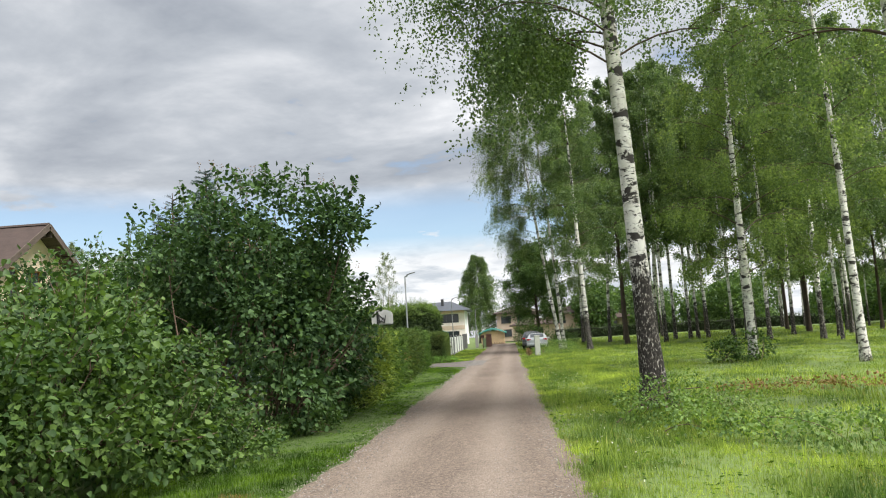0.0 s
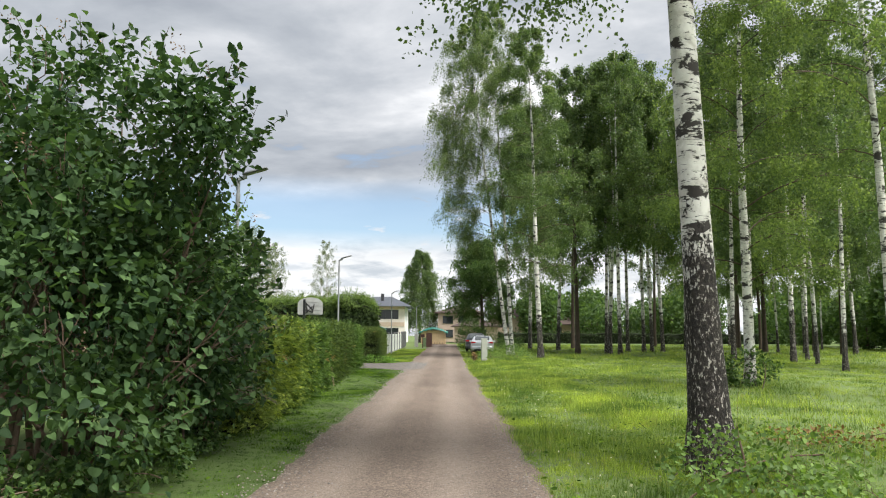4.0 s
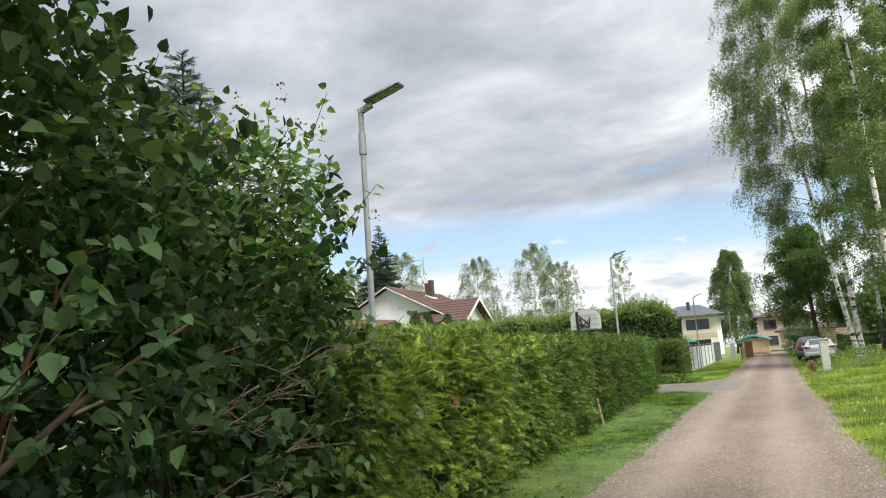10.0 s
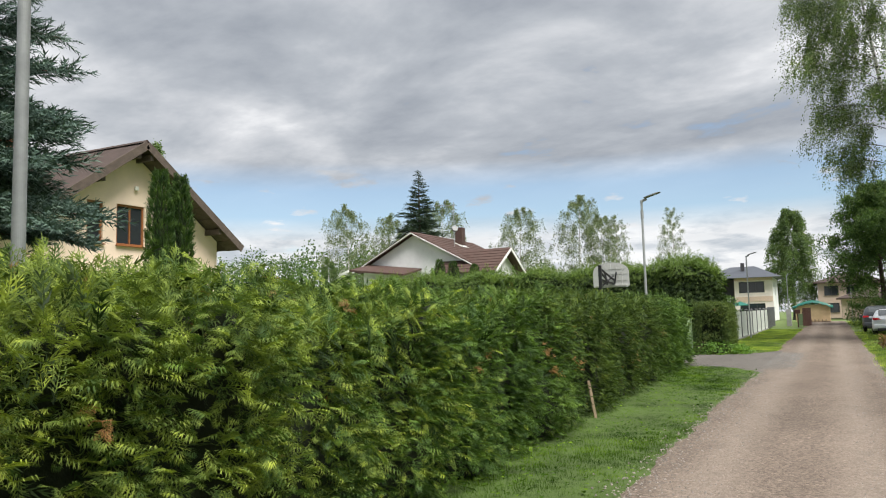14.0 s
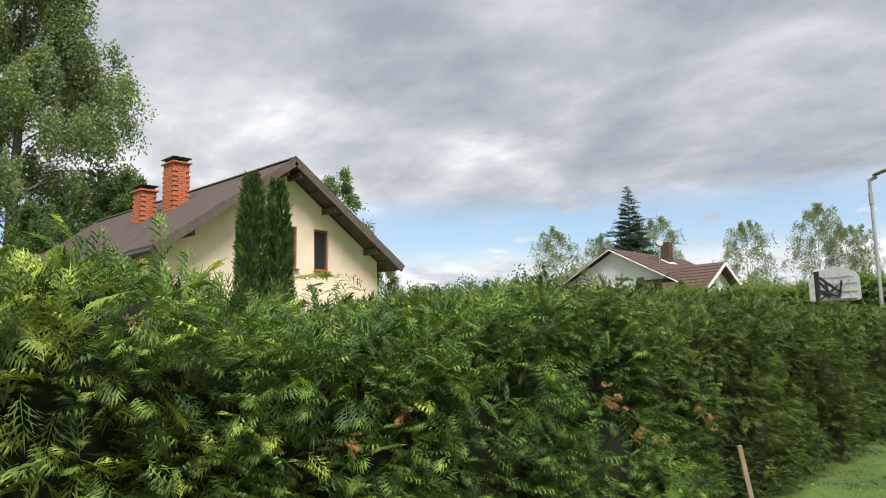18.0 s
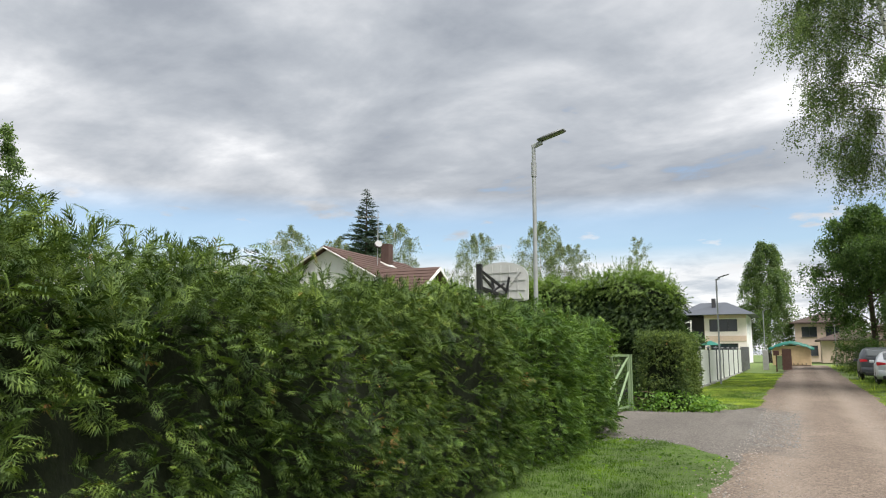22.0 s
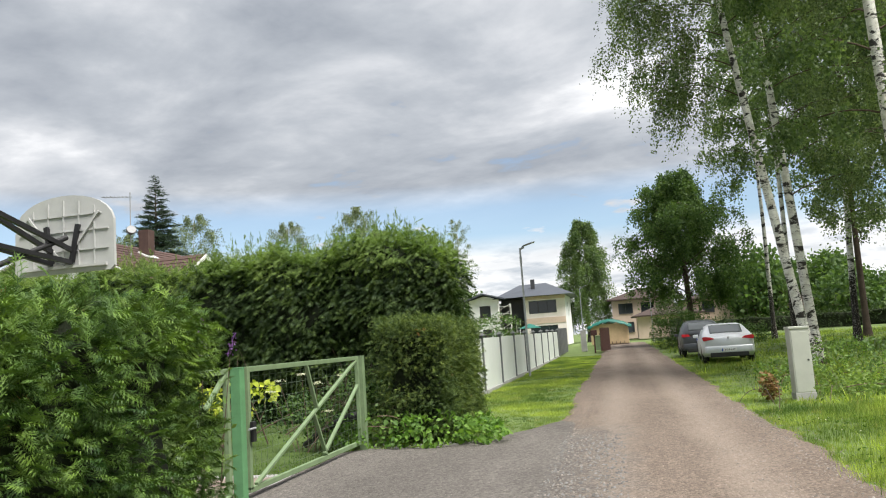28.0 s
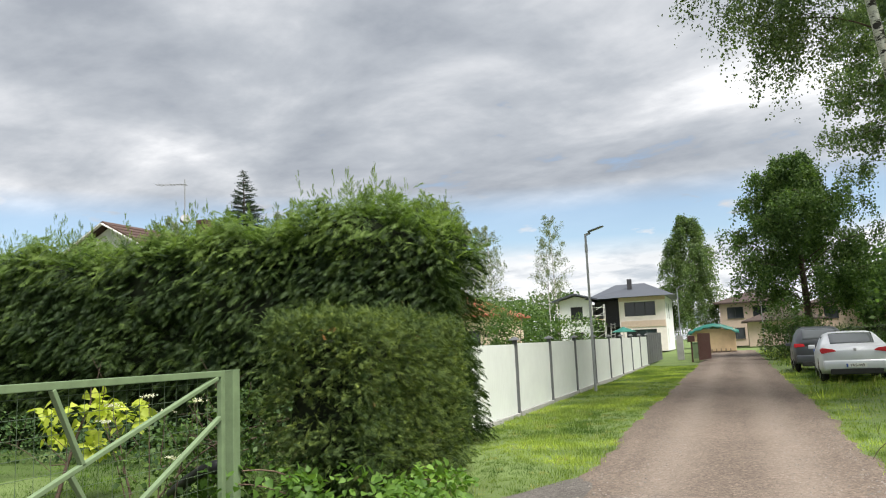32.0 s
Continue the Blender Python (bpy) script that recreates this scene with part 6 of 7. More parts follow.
flower_plant("umbel_flowers", "white umbel flowers standing behind the gate", -5.4, 48.6, ((-.5, 0, 1.12), (-.2, .2, 1.2), (.1, .1, 1.05), (.35, -.1, .62), (-.7, .1, .95), (.5, .1, 1.15)), "white_petal", False, 92)
flower_plant("butterfly_bush", "purple flower spikes beside the end of the hedge", -4.05, 43.1, ((.1, -.2, 1.68), (.2, .15, 1.55), (-.1, .2, 1.5)), "purple_petal", True, 93)

# ---- houses ----


def roof_slab(a, b, c, d, thick):
    """A sloping slab from four upper corners, thickened downwards."""
    bm = bmesh.new()
    up = [bm.verts.new(p) for p in (a, b, c, d)]
    dn = [bm.verts.new((p[0], p[1], p[2] - thick)) for p in (a, b, c, d)]
    bm.faces.new(up)
    bm.faces.new(dn[::-1])
    for i in range(4):
        bm.faces.new((up[i], dn[i], dn[(i + 1) % 4], up[(i + 1) % 4]))
    bmesh.ops.recalc_face_normals(bm, faces=bm.faces)
    return bm


def brick_chimney(parent, x, y, z0, z1, w, d):
    ch = part("chimney", box(x, y, (z0 + z1) / 2, w - 0.03, d - 0.03, z1 - z0), "brick_mortar", parent, "orange brick chimney with a black cap")
    shared = {}
    rows = int((z1 - z0 - 0.1) / 0.085)
    for i in range(rows):
        z = z0 + 0.05 + i * 0.085
        for face in range(4):
            ln = w if face % 2 == 0 else d
            k = max(2, round(ln / 0.25))
            bl = ln / k
            for j in range(k):
                off = -ln / 2 + bl * (j + 0.5) + (bl / 2 if i % 2 else 0)
                if off > ln / 2 - 0.05:
                    continue
                if face % 2 == 0:
                    key, loc = ("x", bl), (x + off, y + (d / 2 if face else -d / 2), z)
                    size = (bl - 0.015, 0.03, 0.072)
                else:
                    key, loc = ("y", bl), (x + (w / 2 if face == 1 else -w / 2), y + off, z)
                    size = (0.03, bl - 0.015, 0.072)
                if key not in shared:
                    ob = part("brick", box(0, 0, 0, *size), "chimney_brick", ch)
                    shared[key] = ob.data
                else:
                    ob = part_mesh("brick", shared[key], None, ch)
                ob.location = loc
    part("cap", box(x, y, z1 + 0.03, w + 0.12, d + 0.12, 0.06, 0, 0.01), "chimney_brick", ch)
    part("cap", box(x, y, z1 + 0.2, w + 0.1, d + 0.1, 0.04, 0, 0.01), "black_metal", ch)
    for sx in (-1, 1):
        for sy in (-1, 1):
            part("cap_leg", box(x + sx * w * .38, y + sy * d * .38, z1 + 0.12, 0.03, 0.03, 0.13), "black_metal", ch)


def cream_house():
    h = thing("house", "cream rendered house with brown gabled roof and brick chimneys", "house")
    xg, xb, y0, y1, yr, zr, ze = -20.6, -34.0, 33.9, 41.9, 37.9, 7.5, 4.75
    k = (zr - ze) / (y1 - yr)
    cuts = [(k, 1.0, zr + k * yr), (-k, 1.0, zr - k * yr)]
    holes = [(36.22, 36.82, 4.3, 5.66), (37.34, 38.48, 4.3, 5.66), (39.15, 39.75, 4.28, 5.66), (35.0, 36.6, 0.9, 2.3), (39.0, 40.6, 0.9, 2.3)]
    part("wall", wall_bm(y0, y1, 0, 8.0, xg - 0.3, xg, "x", holes, cuts), "cream_render", h)
    for i, (a, b, c, d) in enumerate(holes):
        window(h, "x", xg, a, b, c, d, 1, mullions=1 if b - a > 1 else 0)
    part("wall", box((xg + xb) / 2 - 0.15, y0 + 0.15, ze / 2, xg - xb - 0.3, 0.3, ze), "cream_render", h)
    part("wall", box((xg + xb) / 2 - 0.15, y1 - 0.15, ze / 2, xg - xb - 0.3, 0.3, ze), "cream_render", h)
    part("wall", wall_bm(y0, y1, 0, 8.0, xb - 0.3, xb, "x", (), cuts), "cream_render", h)
    part("interior_floor", box((xg + xb) / 2, yr, 3.2, xg - xb - 0.6, y1 - y0 - 0.6, 0.2), "dark_frame", h)
    o = 0.75
    for s in (-1, 1):
        ye = yr + s * (4.0 + 0.55)
        zz = zr + 0.22 - k * 4.55
        part("roof", roof_slab((xg + o, yr, zr + 0.22), (xb - o, yr, zr + 0.22), (xb - o, ye, zz), (xg + o, ye, zz), 0.14), "brown_roof", h, "weathered brown roof")
        # gable boards
        part("bargeboard", beam((xg + o + 0.02, yr, zr + 0.10), (xg + o + 0.02, ye, zz - 0.12), 0.05, 0.26), "weathered_board", h, "grey weathered verge board")
        for j in range(9):
            t0, t1 = j / 9 + .004, (j + 1) / 9 - .004
            part("soffit_board", roof_slab((xg + o - 0.02, yr + s * 4.55 * t0, zr + .07 - k * 4.55 * t0), (xg + 0.005, yr + s * 4.55 * t0, zr + .07 - k * 4.55 * t0),
                                           (xg + 0.005, yr + s * 4.55 * t1, zr + .07 - k * 4.55 * t1), (xg + o - 0.02, yr + s * 4.55 * t1, zr + .07 - k * 4.55 * t1), 0.02), "weathered_board", h)
        for t in (0.06, 0.38, 0.8):
            part("purlin_end", beam((xg - 0.1, yr + s * 4.3 * t, zr - k * 4.3 * t - 0.1), (xg + o - 0.05, yr + s * 4.3 * t, zr - k * 4.3 * t - 0.1), 0.13, 0.2, 0.01), "weathered_board", h)
    part("ridge_cap", prism([(-.16, -.06), (0, .05), (.16, -.06), (0, .0)], 0, 1, "x"), "brown_roof", h).matrix_basis = Matrix.Translation((xb - o, yr, zr + 0.23)) @ Matrix.Diagonal((xg + 2 * o - xb, 1, 1, 1))
    part("gutter", rod((xb - o, y0 - .62, 4.42), (xg + o, y0 - .62, 4.42), .07), "dark_frame", h)
    part("wall_lamp", box(xg + .08, 38.07, 6.24, .10, .12, .14, 0, .03), "white_plastic", h)
    # porch with its own low roof
    part("porch_roof", roof_slab((-21.6, 31.4, 3.9), (-33.0, 31.4, 3.9), (-33.0, 28.8, 3.0), (-21.6, 28.8, 3.0), .14), "brown_roof", h)
    part("porch_roof", roof_slab((-21.6, 33.6, 4.5), (-33.0, 33.6, 4.5), (-33.0, 31.4, 3.9), (-21.6, 31.4, 3.9), .14), "brown_roof", h)
    for x in (-21.9, -25.5, -29.0, -32.6):
        part("porch_post", beam((x, 29.1, 0), (x, 29.1, 3.0), .14, .14, .01), "weathered_board", h)
    part("wall", box(-27.3, 31.6, 1.5, 10.8, .2, 3.0), "cream_render", h)
    brick_chimney(h, -24.9, 36.5, 6.2, 8.2, .78, .6)
    brick_chimney(h, -26.3, 36.05, 6.0, 7.4, .68, .55)
    h.matrix_basis = Matrix.Translation((0.45, -7.84, -0.40)) @ Matrix.Diagonal((1.257, 1.257, 1.257, 1))
    dish = part("satellite_dish", rod((-27.0, 37.75, 8.4), (-26.9, 37.72, 8.45), .36, .32, 20), "white_plastic", h)
    part("dish_arm", rod((-27.1, 37.8, 7.7), (-27.05, 37.78, 8.4), .025), "galvanised", dish)


cream_house()


def white_house():
    h = thing("house", "white rendered house with brown tiled roof and gables", "house")
    xl, xr, xm, yg, yb, zr = -36.3, -25.9, -31.1, 74.5, 86.0, 9.05
    k = 2.75 / 5.2
    ze = zr - k * 5.2
    cuts = [(k, 1.0, zr - 0.1 + k * xm), (-k, 1.0, zr - 0.1 - k * xm)]
    holes = [(-33.2, -32.0, 3.9, 5.3), (-29.6, -28.4, 3.9, 5.3)]
    part("wall", wall_bm(xl, xr, 0, 9.2, yg, yg + .3, "y", holes, cuts), "white_render", h)
    for a, b, c, d in holes:
        window(h, "y", yg, a, b, c, d, -1, "white_plastic")
    part("wall", box(xr - .15, (yg + yb) / 2, ze / 2, .3, yb - yg - .6, ze), "white_render", h)
    part("wall", box(xl + .15, (yg + yb) / 2, ze / 2, .3, yb - yg - .6, ze), "white_render", h)
    part("wall", wall_bm(xl, xr, 0, 9.2, yb - .3, yb, "y", (), cuts), "white_render", h)
    for s in (-1, 1):
        xe = xm + s * 5.9
        z2 = zr + .12 - k * 5.9
        part("roof", roof_slab((xm, yg - .6, zr + .12), (xm, yb + .6, zr + .12), (xe, yb + .6, z2), (xe, yg - .6, z2), .12), "tile_roof", h, "brown tiled roof")
        n = 12
        for j in range(1, n):
            t = j / n
            part("tile_course", beam((xm + s * 5.9 * t, yg - .58, zr + .13 - k * 5.9 * t), (xm + s * 5.9 * t, yb + .58, zr + .13 - k * 5.9 * t), .06, .035), "tile_roof", h)
        part("bargeboard", beam((xm, yg - .62, zr - .02), (xe, yg - .62, z2 - .13), .2, .06), "white_plastic", h, "white verge board")
    # low wing before the gable and a side wing
    part("wing_roof", roof_slab((-35.6, 71.2, 6.0), (-30.4, 71.2, 5.4), (-30.4, 74.4, 6.0), (-35.6, 74.4, 6.6), .15), "tile_roof", h)
    part("bargeboard", beam((-37.2, 71.1, 5.3), (-35.6, 71.1, 5.92), .06, .2), "white_plastic", h, "white verge board")
    part("wall", box(-38.6, 78.2, 1.9, 4.4, 9.0, 3.8), "white_render", h)
    # side wing with its gable turned to the road
    part("wall", wall_bm(73.2, 79.0, 0, 7.4, -23.9, -23.6, "x", [(75.4, 76.6, 3.4, 4.7)], [(.6, 1.0, 7.2 + .6 * 76.1), (-.6, 1.0, 7.2 - .6 * 76.1)]), "white_render", h)
    window(h, "x", -23.6, 75.4, 76.6, 3.4, 4.7, 1, "white_plastic")
    part("wall", box(-25.0, 73.35, 2.7, 2.2, .3, 5.4), "white_render", h)
    part("wall", box(-25.0, 78.85, 2.7, 2.2, .3, 5.4), "white_render", h)
    for s in (-1, 1):
        part("wing_roof", roof_slab((-28.6, 76.1, 7.45), (-22.9, 76.1, 7.45), (-22.9, 76.1 + s * 3.4, 5.4), (-28.6, 76.1 + s * 3.4, 5.4), .12), "tile_roof", h)
        part("bargeboard", beam((-22.88, 76.1, 7.32), (-22.88, 76.1 + s * 3.4, 5.27), .05, .2), "white_plastic", h, "white verge board")
        for j in range(1, 8):
            t = j / 8
            part("tile_course", beam((-28.5, 76.1 + s * 3.4 * t, 7.46 - 2.05 * t), (-22.95, 76.1 + s * 3.4 * t, 7.46 - 2.05 * t), .06, .035), "tile_roof", h)
    part("chimney", box(-29.6, 80.5, 9.2, .7, .7, 1.6, 0, .02), "tile_roof", h)
    an = part("antenna_mast", rod((-29.0, 78.0, 8.0), (-29.0, 78.0, 12.0), .03), "galvanised", h)
    part("antenna_boom", rod((-31.0, 78.0, 11.9), (-28.9, 78.0, 11.7), .02), "galvanised", an)
    for i in range(8):
        part("antenna_rod", rod((-30.9 + i * .26, 77.65, 11.88 - i * .025), (-30.9 + i * .26, 78.35, 11.88 - i * .025), .012, None, 6), "galvanised", an)
    part("satellite_dish", rod((-28.9, 77.9, 9.6), (-28.8, 77.8, 9.66), .3, .27, 18), "lamp_grey", an)
    part("skylight", box(0, 0, 0, .9, 1.2, .08), "white_plastic", h).matrix_basis = pose(-29.5, 80.6, 8.37, 0, 27.9, 0)


white_house()


def new_house():
    """Two-storey house still being finished, with scaffold and hipped metal roof."""
    g = .45
    h = thing("house", "unfinished white two-storey house with grey metal roof", "house")
    holes = [(-15.6, -14.35, 3.5, 4.85), (-15.4, -14.4, .9, 2.2)]
    part("wall", wall_bm(-16.75, -13.4, 0, 6.0, 122.0, 122.3, "y", holes, [(.26, 1, 5.95 + .26 * -15.05), (-.26, 1, 5.95 - .26 * -15.05)]), "white_render", h)
    part("wall", box(-16.6, 127, 2.7, .3, 9.4, 5.4), "white_render", h)
    holes2 = [(-9.95, -6.95, 3.55, 4.95), (-9.9, -6.95, .6, 2.2)]
    part("wall", wall_bm(-10.5, -6.0, 0, 5.45, 121.0, 121.3, "y", holes2), "peach_render", h)
    part("insulation_band", box(-8.2, 120.97, 2.75, 4.3, .05, .62), "foil_yellow", h, "bare yellowish boards between the storeys")
    part("insulation_band", box(-8.2, 120.97, 5.25, 4.5, .05, .35), "foil_yellow", h)
    part("wall", wall_bm(121.3, 131.0, 0, 5.45, -6.3, -6.0, "x", [(122.6, 123.3, 3.2, 4.8), (122.6, 123.3, .7, 2.2), (125.0, 126.0, 3.2, 4.8)]), "white_render", h)
    part("wall", box(-10.35, 122.6, 2.7, .3, 2.6, 5.4), "dark_frame", h)
    part("wall", box(-11.8, 124.2, 2.7, 3.2, .3, 5.4), "dark_frame", h, "dark recessed loggia wall")
    part("wall", box(-11.5, 131.2, 2.7, 10.3, .3, 5.4), "white_render", h)
    part("balcony_slab", box(-11.8, 123.0, 2.75, 3.2, 2.3, .2), "dark_frame", h)
    for i in range(7):
        part("balcony_bar", box(-13.2 + i * .45, 121.95, 3.2, .03, .03, .9), "dark_frame", h)
    part("balcony_rail", box(-11.85, 121.95, 3.66, 3.0, .05, .05), "dark_frame", h)
    for a, b, c, d in holes + holes2:
        w = window(h, "y", 122.0 if a < -12 else 121.0, a, b, c, d, -1, "dark_frame", 0 if a < -12 else 2, False)
    for a, b, c, d in ((122.6, 123.3, 3.2, 4.8), (122.6, 123.3, .7, 2.2), (125.0, 126.0, 3.2, 4.8)):
        window(h, "x", -6.0, a, b, c, d, 1, "dark_frame", 0, False)
    # hipped roof pieces
    def hip(x0, x1, y0, y1, z0, z1, ridge):
        bm = bmesh.new()
        xm, ym = (x0 + x1) / 2, (y0 + y1) / 2
        c = [bm.verts.new(p) for p in ((x0, y0, z0), (x1, y0, z0), (x1, y1, z0), (x0, y1, z0))]
        r = [bm.verts.new(p) for p in ridge]
        bm.faces.new(c[::-1])
        bm.faces.new((c[0], c[1], r[1], r[0]))
        bm.faces.new((c[1], c[2], r[1]))
        bm.faces.new((c[2], c[3], r[0], r[1]))
        bm.faces.new((c[3], c[0], r[0]))
        bmesh.ops.recalc_face_normals(bm, faces=bm.faces)
        return bm
    part("roof", hip(-14.0, -5.0, 121.4, 132.0, 5.5, 6.7, ((-11.5, 127.0, 7.2), (-8.4, 126.5, 7.2))), "slate_metal_roof", h, "grey standing-seam roof")
    part("roof", hip(-11.0, -5.1, 120.0, 127.0, 5.45, 6.6, ((-8.3, 124.0, 6.75), (-7.6, 124.0, 6.75))), "slate_metal_roof", h)
    part("roof", roof_slab((-15.05, 121.2, 6.25), (-15.05, 131.5, 6.25), (-17.4, 131.5, 5.55), (-17.4, 121.2, 5.55), .16), "slate_metal_roof", h)
    part("roof", roof_slab((-15.05, 121.2, 6.25), (-15.05, 131.5, 6.25), (-12.6, 131.5, 5.55), (-12.6, 121.2, 5.55), .16), "slate_metal_roof", h)
    part("chimney", box(-9.7, 124.5, 7.0, .45, .45, 1.1, 0, .02), "dark_frame", h)
    h.location = (0, 0, g)
    sc = thing("scaffold_tower", "aluminium scaffold tower against the unfinished house", "scaffold", at=(-12.6, 120.9, g))
    for sx in (-.65, .65):
        for sy in (-.4, .4):
            part("standard", rod((sx, sy, 0), (sx, sy, 4.9), .03, None, 8), "white_plastic", sc)
        for i in range(11):
            part("rung", rod((sx, -.4, .4 + i * .42), (sx, .4, .4 + i * .42), .022, None, 6), "white_plastic", sc)
    for i in range(6):
        part("ledger", rod((-.65, -.4, .6 + i * .8), (.65, -.4, .6 + i * .8), .022, None, 6), "white_plastic", sc)
        part("brace", rod((-.65, -.4, .6 + i * .7), (.65, -.4, 1.3 + i * .7), .018, None, 6), "white_plastic", sc)
    part("platform", box(0, 0, 3.4, 1.3, .8, .05), "plywood", sc)
    la = thing("ladder", "aluminium ladder leaning on the balcony", "ladder", at=(-11.3, 120.6, g))
    for sx in (-.2, .2):
        part("rail", beam((sx, 0, 0), (sx, 1.2, 3.0), .05, .03), "white_plastic", la)
    for i in range(9):
        t = (i + .5) / 9
        part("rung", rod((-.2, 1.2 * t, 3.0 * t), (.2, 1.2 * t, 3.0 * t), .018, None, 6), "white_plastic", la)


new_house()


def hip_house(label, x0, x1, y0, y1, ze, zr, wall, roof, wins, g=.45, chimney=False, name="house"):
    h = thing(name, label, "house", at=(0, 0, g))
    part("wall", wall_bm(x0, x1, 0, ze, y0, y0 + .3, "y", wins), wall, h)
    for w in wins:
        window(h, "y", y0, *w, -1, "dark_frame", 1, True)
    part("wall", box(x0 + .15, (y0 + y1) / 2, ze / 2, .3, y1 - y0 - .6, ze), wall, h)
    part("wall", box(x1 - .15, (y0 + y1) / 2, ze / 2, .3, y1 - y0 - .6, ze), wall, h)
    part("wall", box((x0 + x1) / 2, y1 - .15, ze / 2, x1 - x0, .3, ze), wall, h)
    bm = bmesh.new()
    o = .6
    c = [bm.verts.new(p) for p in ((x0 - o, y0 - o, ze), (x1 + o, y0 - o, ze), (x1 + o, y1 + o, ze), (x0 - o, y1 + o, ze))]
    e = [bm.verts.new((v.co.x, v.co.y, ze + .15)) for v in c]
    w = min(x1 - x0, y1 - y0) / 2 + o
    if x1 - x0 > y1 - y0:
        r = [bm.verts.new(p) for p in ((x0 - o + w, (y0 + y1) / 2, zr), (x1 + o - w, (y0 + y1) / 2, zr))]
        fs = ((e[0], e[1], r[1], r[0]), (e[1], e[2], r[1]), (e[2], e[3], r[0], r[1]), (e[3], e[0], r[0]))
    else:
        r = [bm.verts.new(p) for p in (((x0 + x1) / 2, y0 - o + w, zr), ((x0 + x1) / 2, y1 + o - w + .01, zr))]
        fs = ((e[0], e[1], r[0]), (e[1], e[2], r[1], r[0]), (e[2], e[3], r[1]), (e[3], e[0], r[0], r[1]))
    for f in fs:
        bm.faces.new(f)
    bm.faces.new(c[::-1])
    for i in range(4):
        bm.faces.new((c[i], c[(i + 1) % 4], e[(i + 1) % 4], e[i]))
    bmesh.ops.recalc_face_normals(bm, faces=bm.faces)
    part("roof", bm, roof, h, "dark hipped roof")
    return h


hip_house("beige two-storey house with dark hipped roof at the road's end", -1.2, 6.5, 138, 148, 4.9, 6.6, "beige_render", "brown_roof", [(-.4, 1.4, 3.2, 4.5), (2.4, 4.0, 3.2, 4.5), (-.4, 1.4, .8, 2.1)])
hip_house("low beige garage with dark roof beside the beige house", 1.6, 8.5, 128, 134, 2.5, 3.9, "beige_render", "brown_roof", [(5.2, 6.6, 1.0, 2.1)], name="garage")
hip_house("beige house with brown roof and balcony beyond the meadow", 8.0, 18.5, 134, 146, 4.2, 6.0, "sand_render", "brown_roof", [(9.4, 10.8, 2.6, 3.9), (13.5, 15.0, 2.6, 3.7), (16.4, 17.4, 2.6, 3.7)])
hip_house("long low beige house with brown roof beyond the meadow", 17.0, 25.5, 138, 148, 3.0, 4.6, "sand_render", "brown_roof", [(18.5, 20.2, 1.4, 2.6), (22.2, 23.6, 1.4, 2.6)])
hip_house("small house with bright red roof behind the white fence", -25.2, -17.9, 103, 111, 3.6, 5.6, "cream_render", "red_roof", [(-23.7, -22.3, 1.2, 2.5), (-20.9, -19.5, 1.2, 2.5)])
hip_house("far grey house between the trees", -22.5, -17.0, 150, 158, 4.5, 6.5, "white_render", "slate_metal_roof", [(-21, -19.5, 2.8, 4.0)])

# ---- street lamps ----


def street_lamp(x, y, h, label, head=0.55, az=0.0):
    l = thing("street_lamp", label, "street lamp", "street lamps along the road", at=(x, y, gz(y)), rz=az)
    part("pole", rod((0, 0, -.2), (0, 0, h - .55), .045, .033, 24), "galvanised", l)
    part("sleeve", rod((0, 0, h - .62), (0, 0, h - .36), .046, .046, 24), "galvanised", l)
    part("pole_top", rod((0, 0, h - .4), (0, 0, h - .06), .034, .034, 24), "galvanised", l)
    arm = part("bracket", beam((-.03, 0, h - .08), (.16, 0, h - .01), .07, .075, .015), "galvanised", l)
    hd = prism([(.1, -.045), (.2, -.06), (.62, -.05), (.68, -.02), (.66, .02), (.55, .055), (.22, .06), (.1, .035)], -.11, .11, "y")
    bmesh.ops.bevel(hd, geom=hd.edges[:], offset=.015, segments=2, affect="EDGES")
    hd.transform(Matrix.Translation((0, 0, h)) @ pose(0, 0, 0, 0, -16, 0) @ Matrix.Diagonal((.9, .85, .36, 1)))
    lamp = part("lamp_head", hd, "lamp_grey", l, "flat grey LED lamp head", True)
    df = box(.42, 0, -.058, .40, .17, .02, 0, .005)
    df.transform(Matrix.Translation((0, 0, h)) @ pose(0, 0, 0, 0, -16, 0) @ Matrix.Diagonal((.9, .85, .36, 1)))
    part("diffuser", df, "lamp_diffuser", lamp)
    for i in range(5):
        fin = box(.3 + i * .06, 0, .068, .012, .16, .03)
        fin.transform(Matrix.Translation((0, 0, h)) @ pose(0, 0, 0, 0, -16, 0) @ Matrix.Diagonal((.9, .85, .36, 1)))
        part("cooling_fin", fin, "lamp_grey", lamp)
    return l


street_lamp(-3.69, 20.2, 4.76, "galvanised street lamp rising out of lilac and hedge")
street_lamp(-4.62, 41.08, 5.16, "galvanised street lamp at the end of the clipped hedge")
street_lamp(-3.95, 66.1, 4.86, "galvanised street lamp before the white fence")
street_lamp(-3.2, 96.0, 4.7, "galvanised street lamp near the brown gate")
street_lamp(2.2, 104.0, 4.2, "small street lamp near the end of the road", az=180)

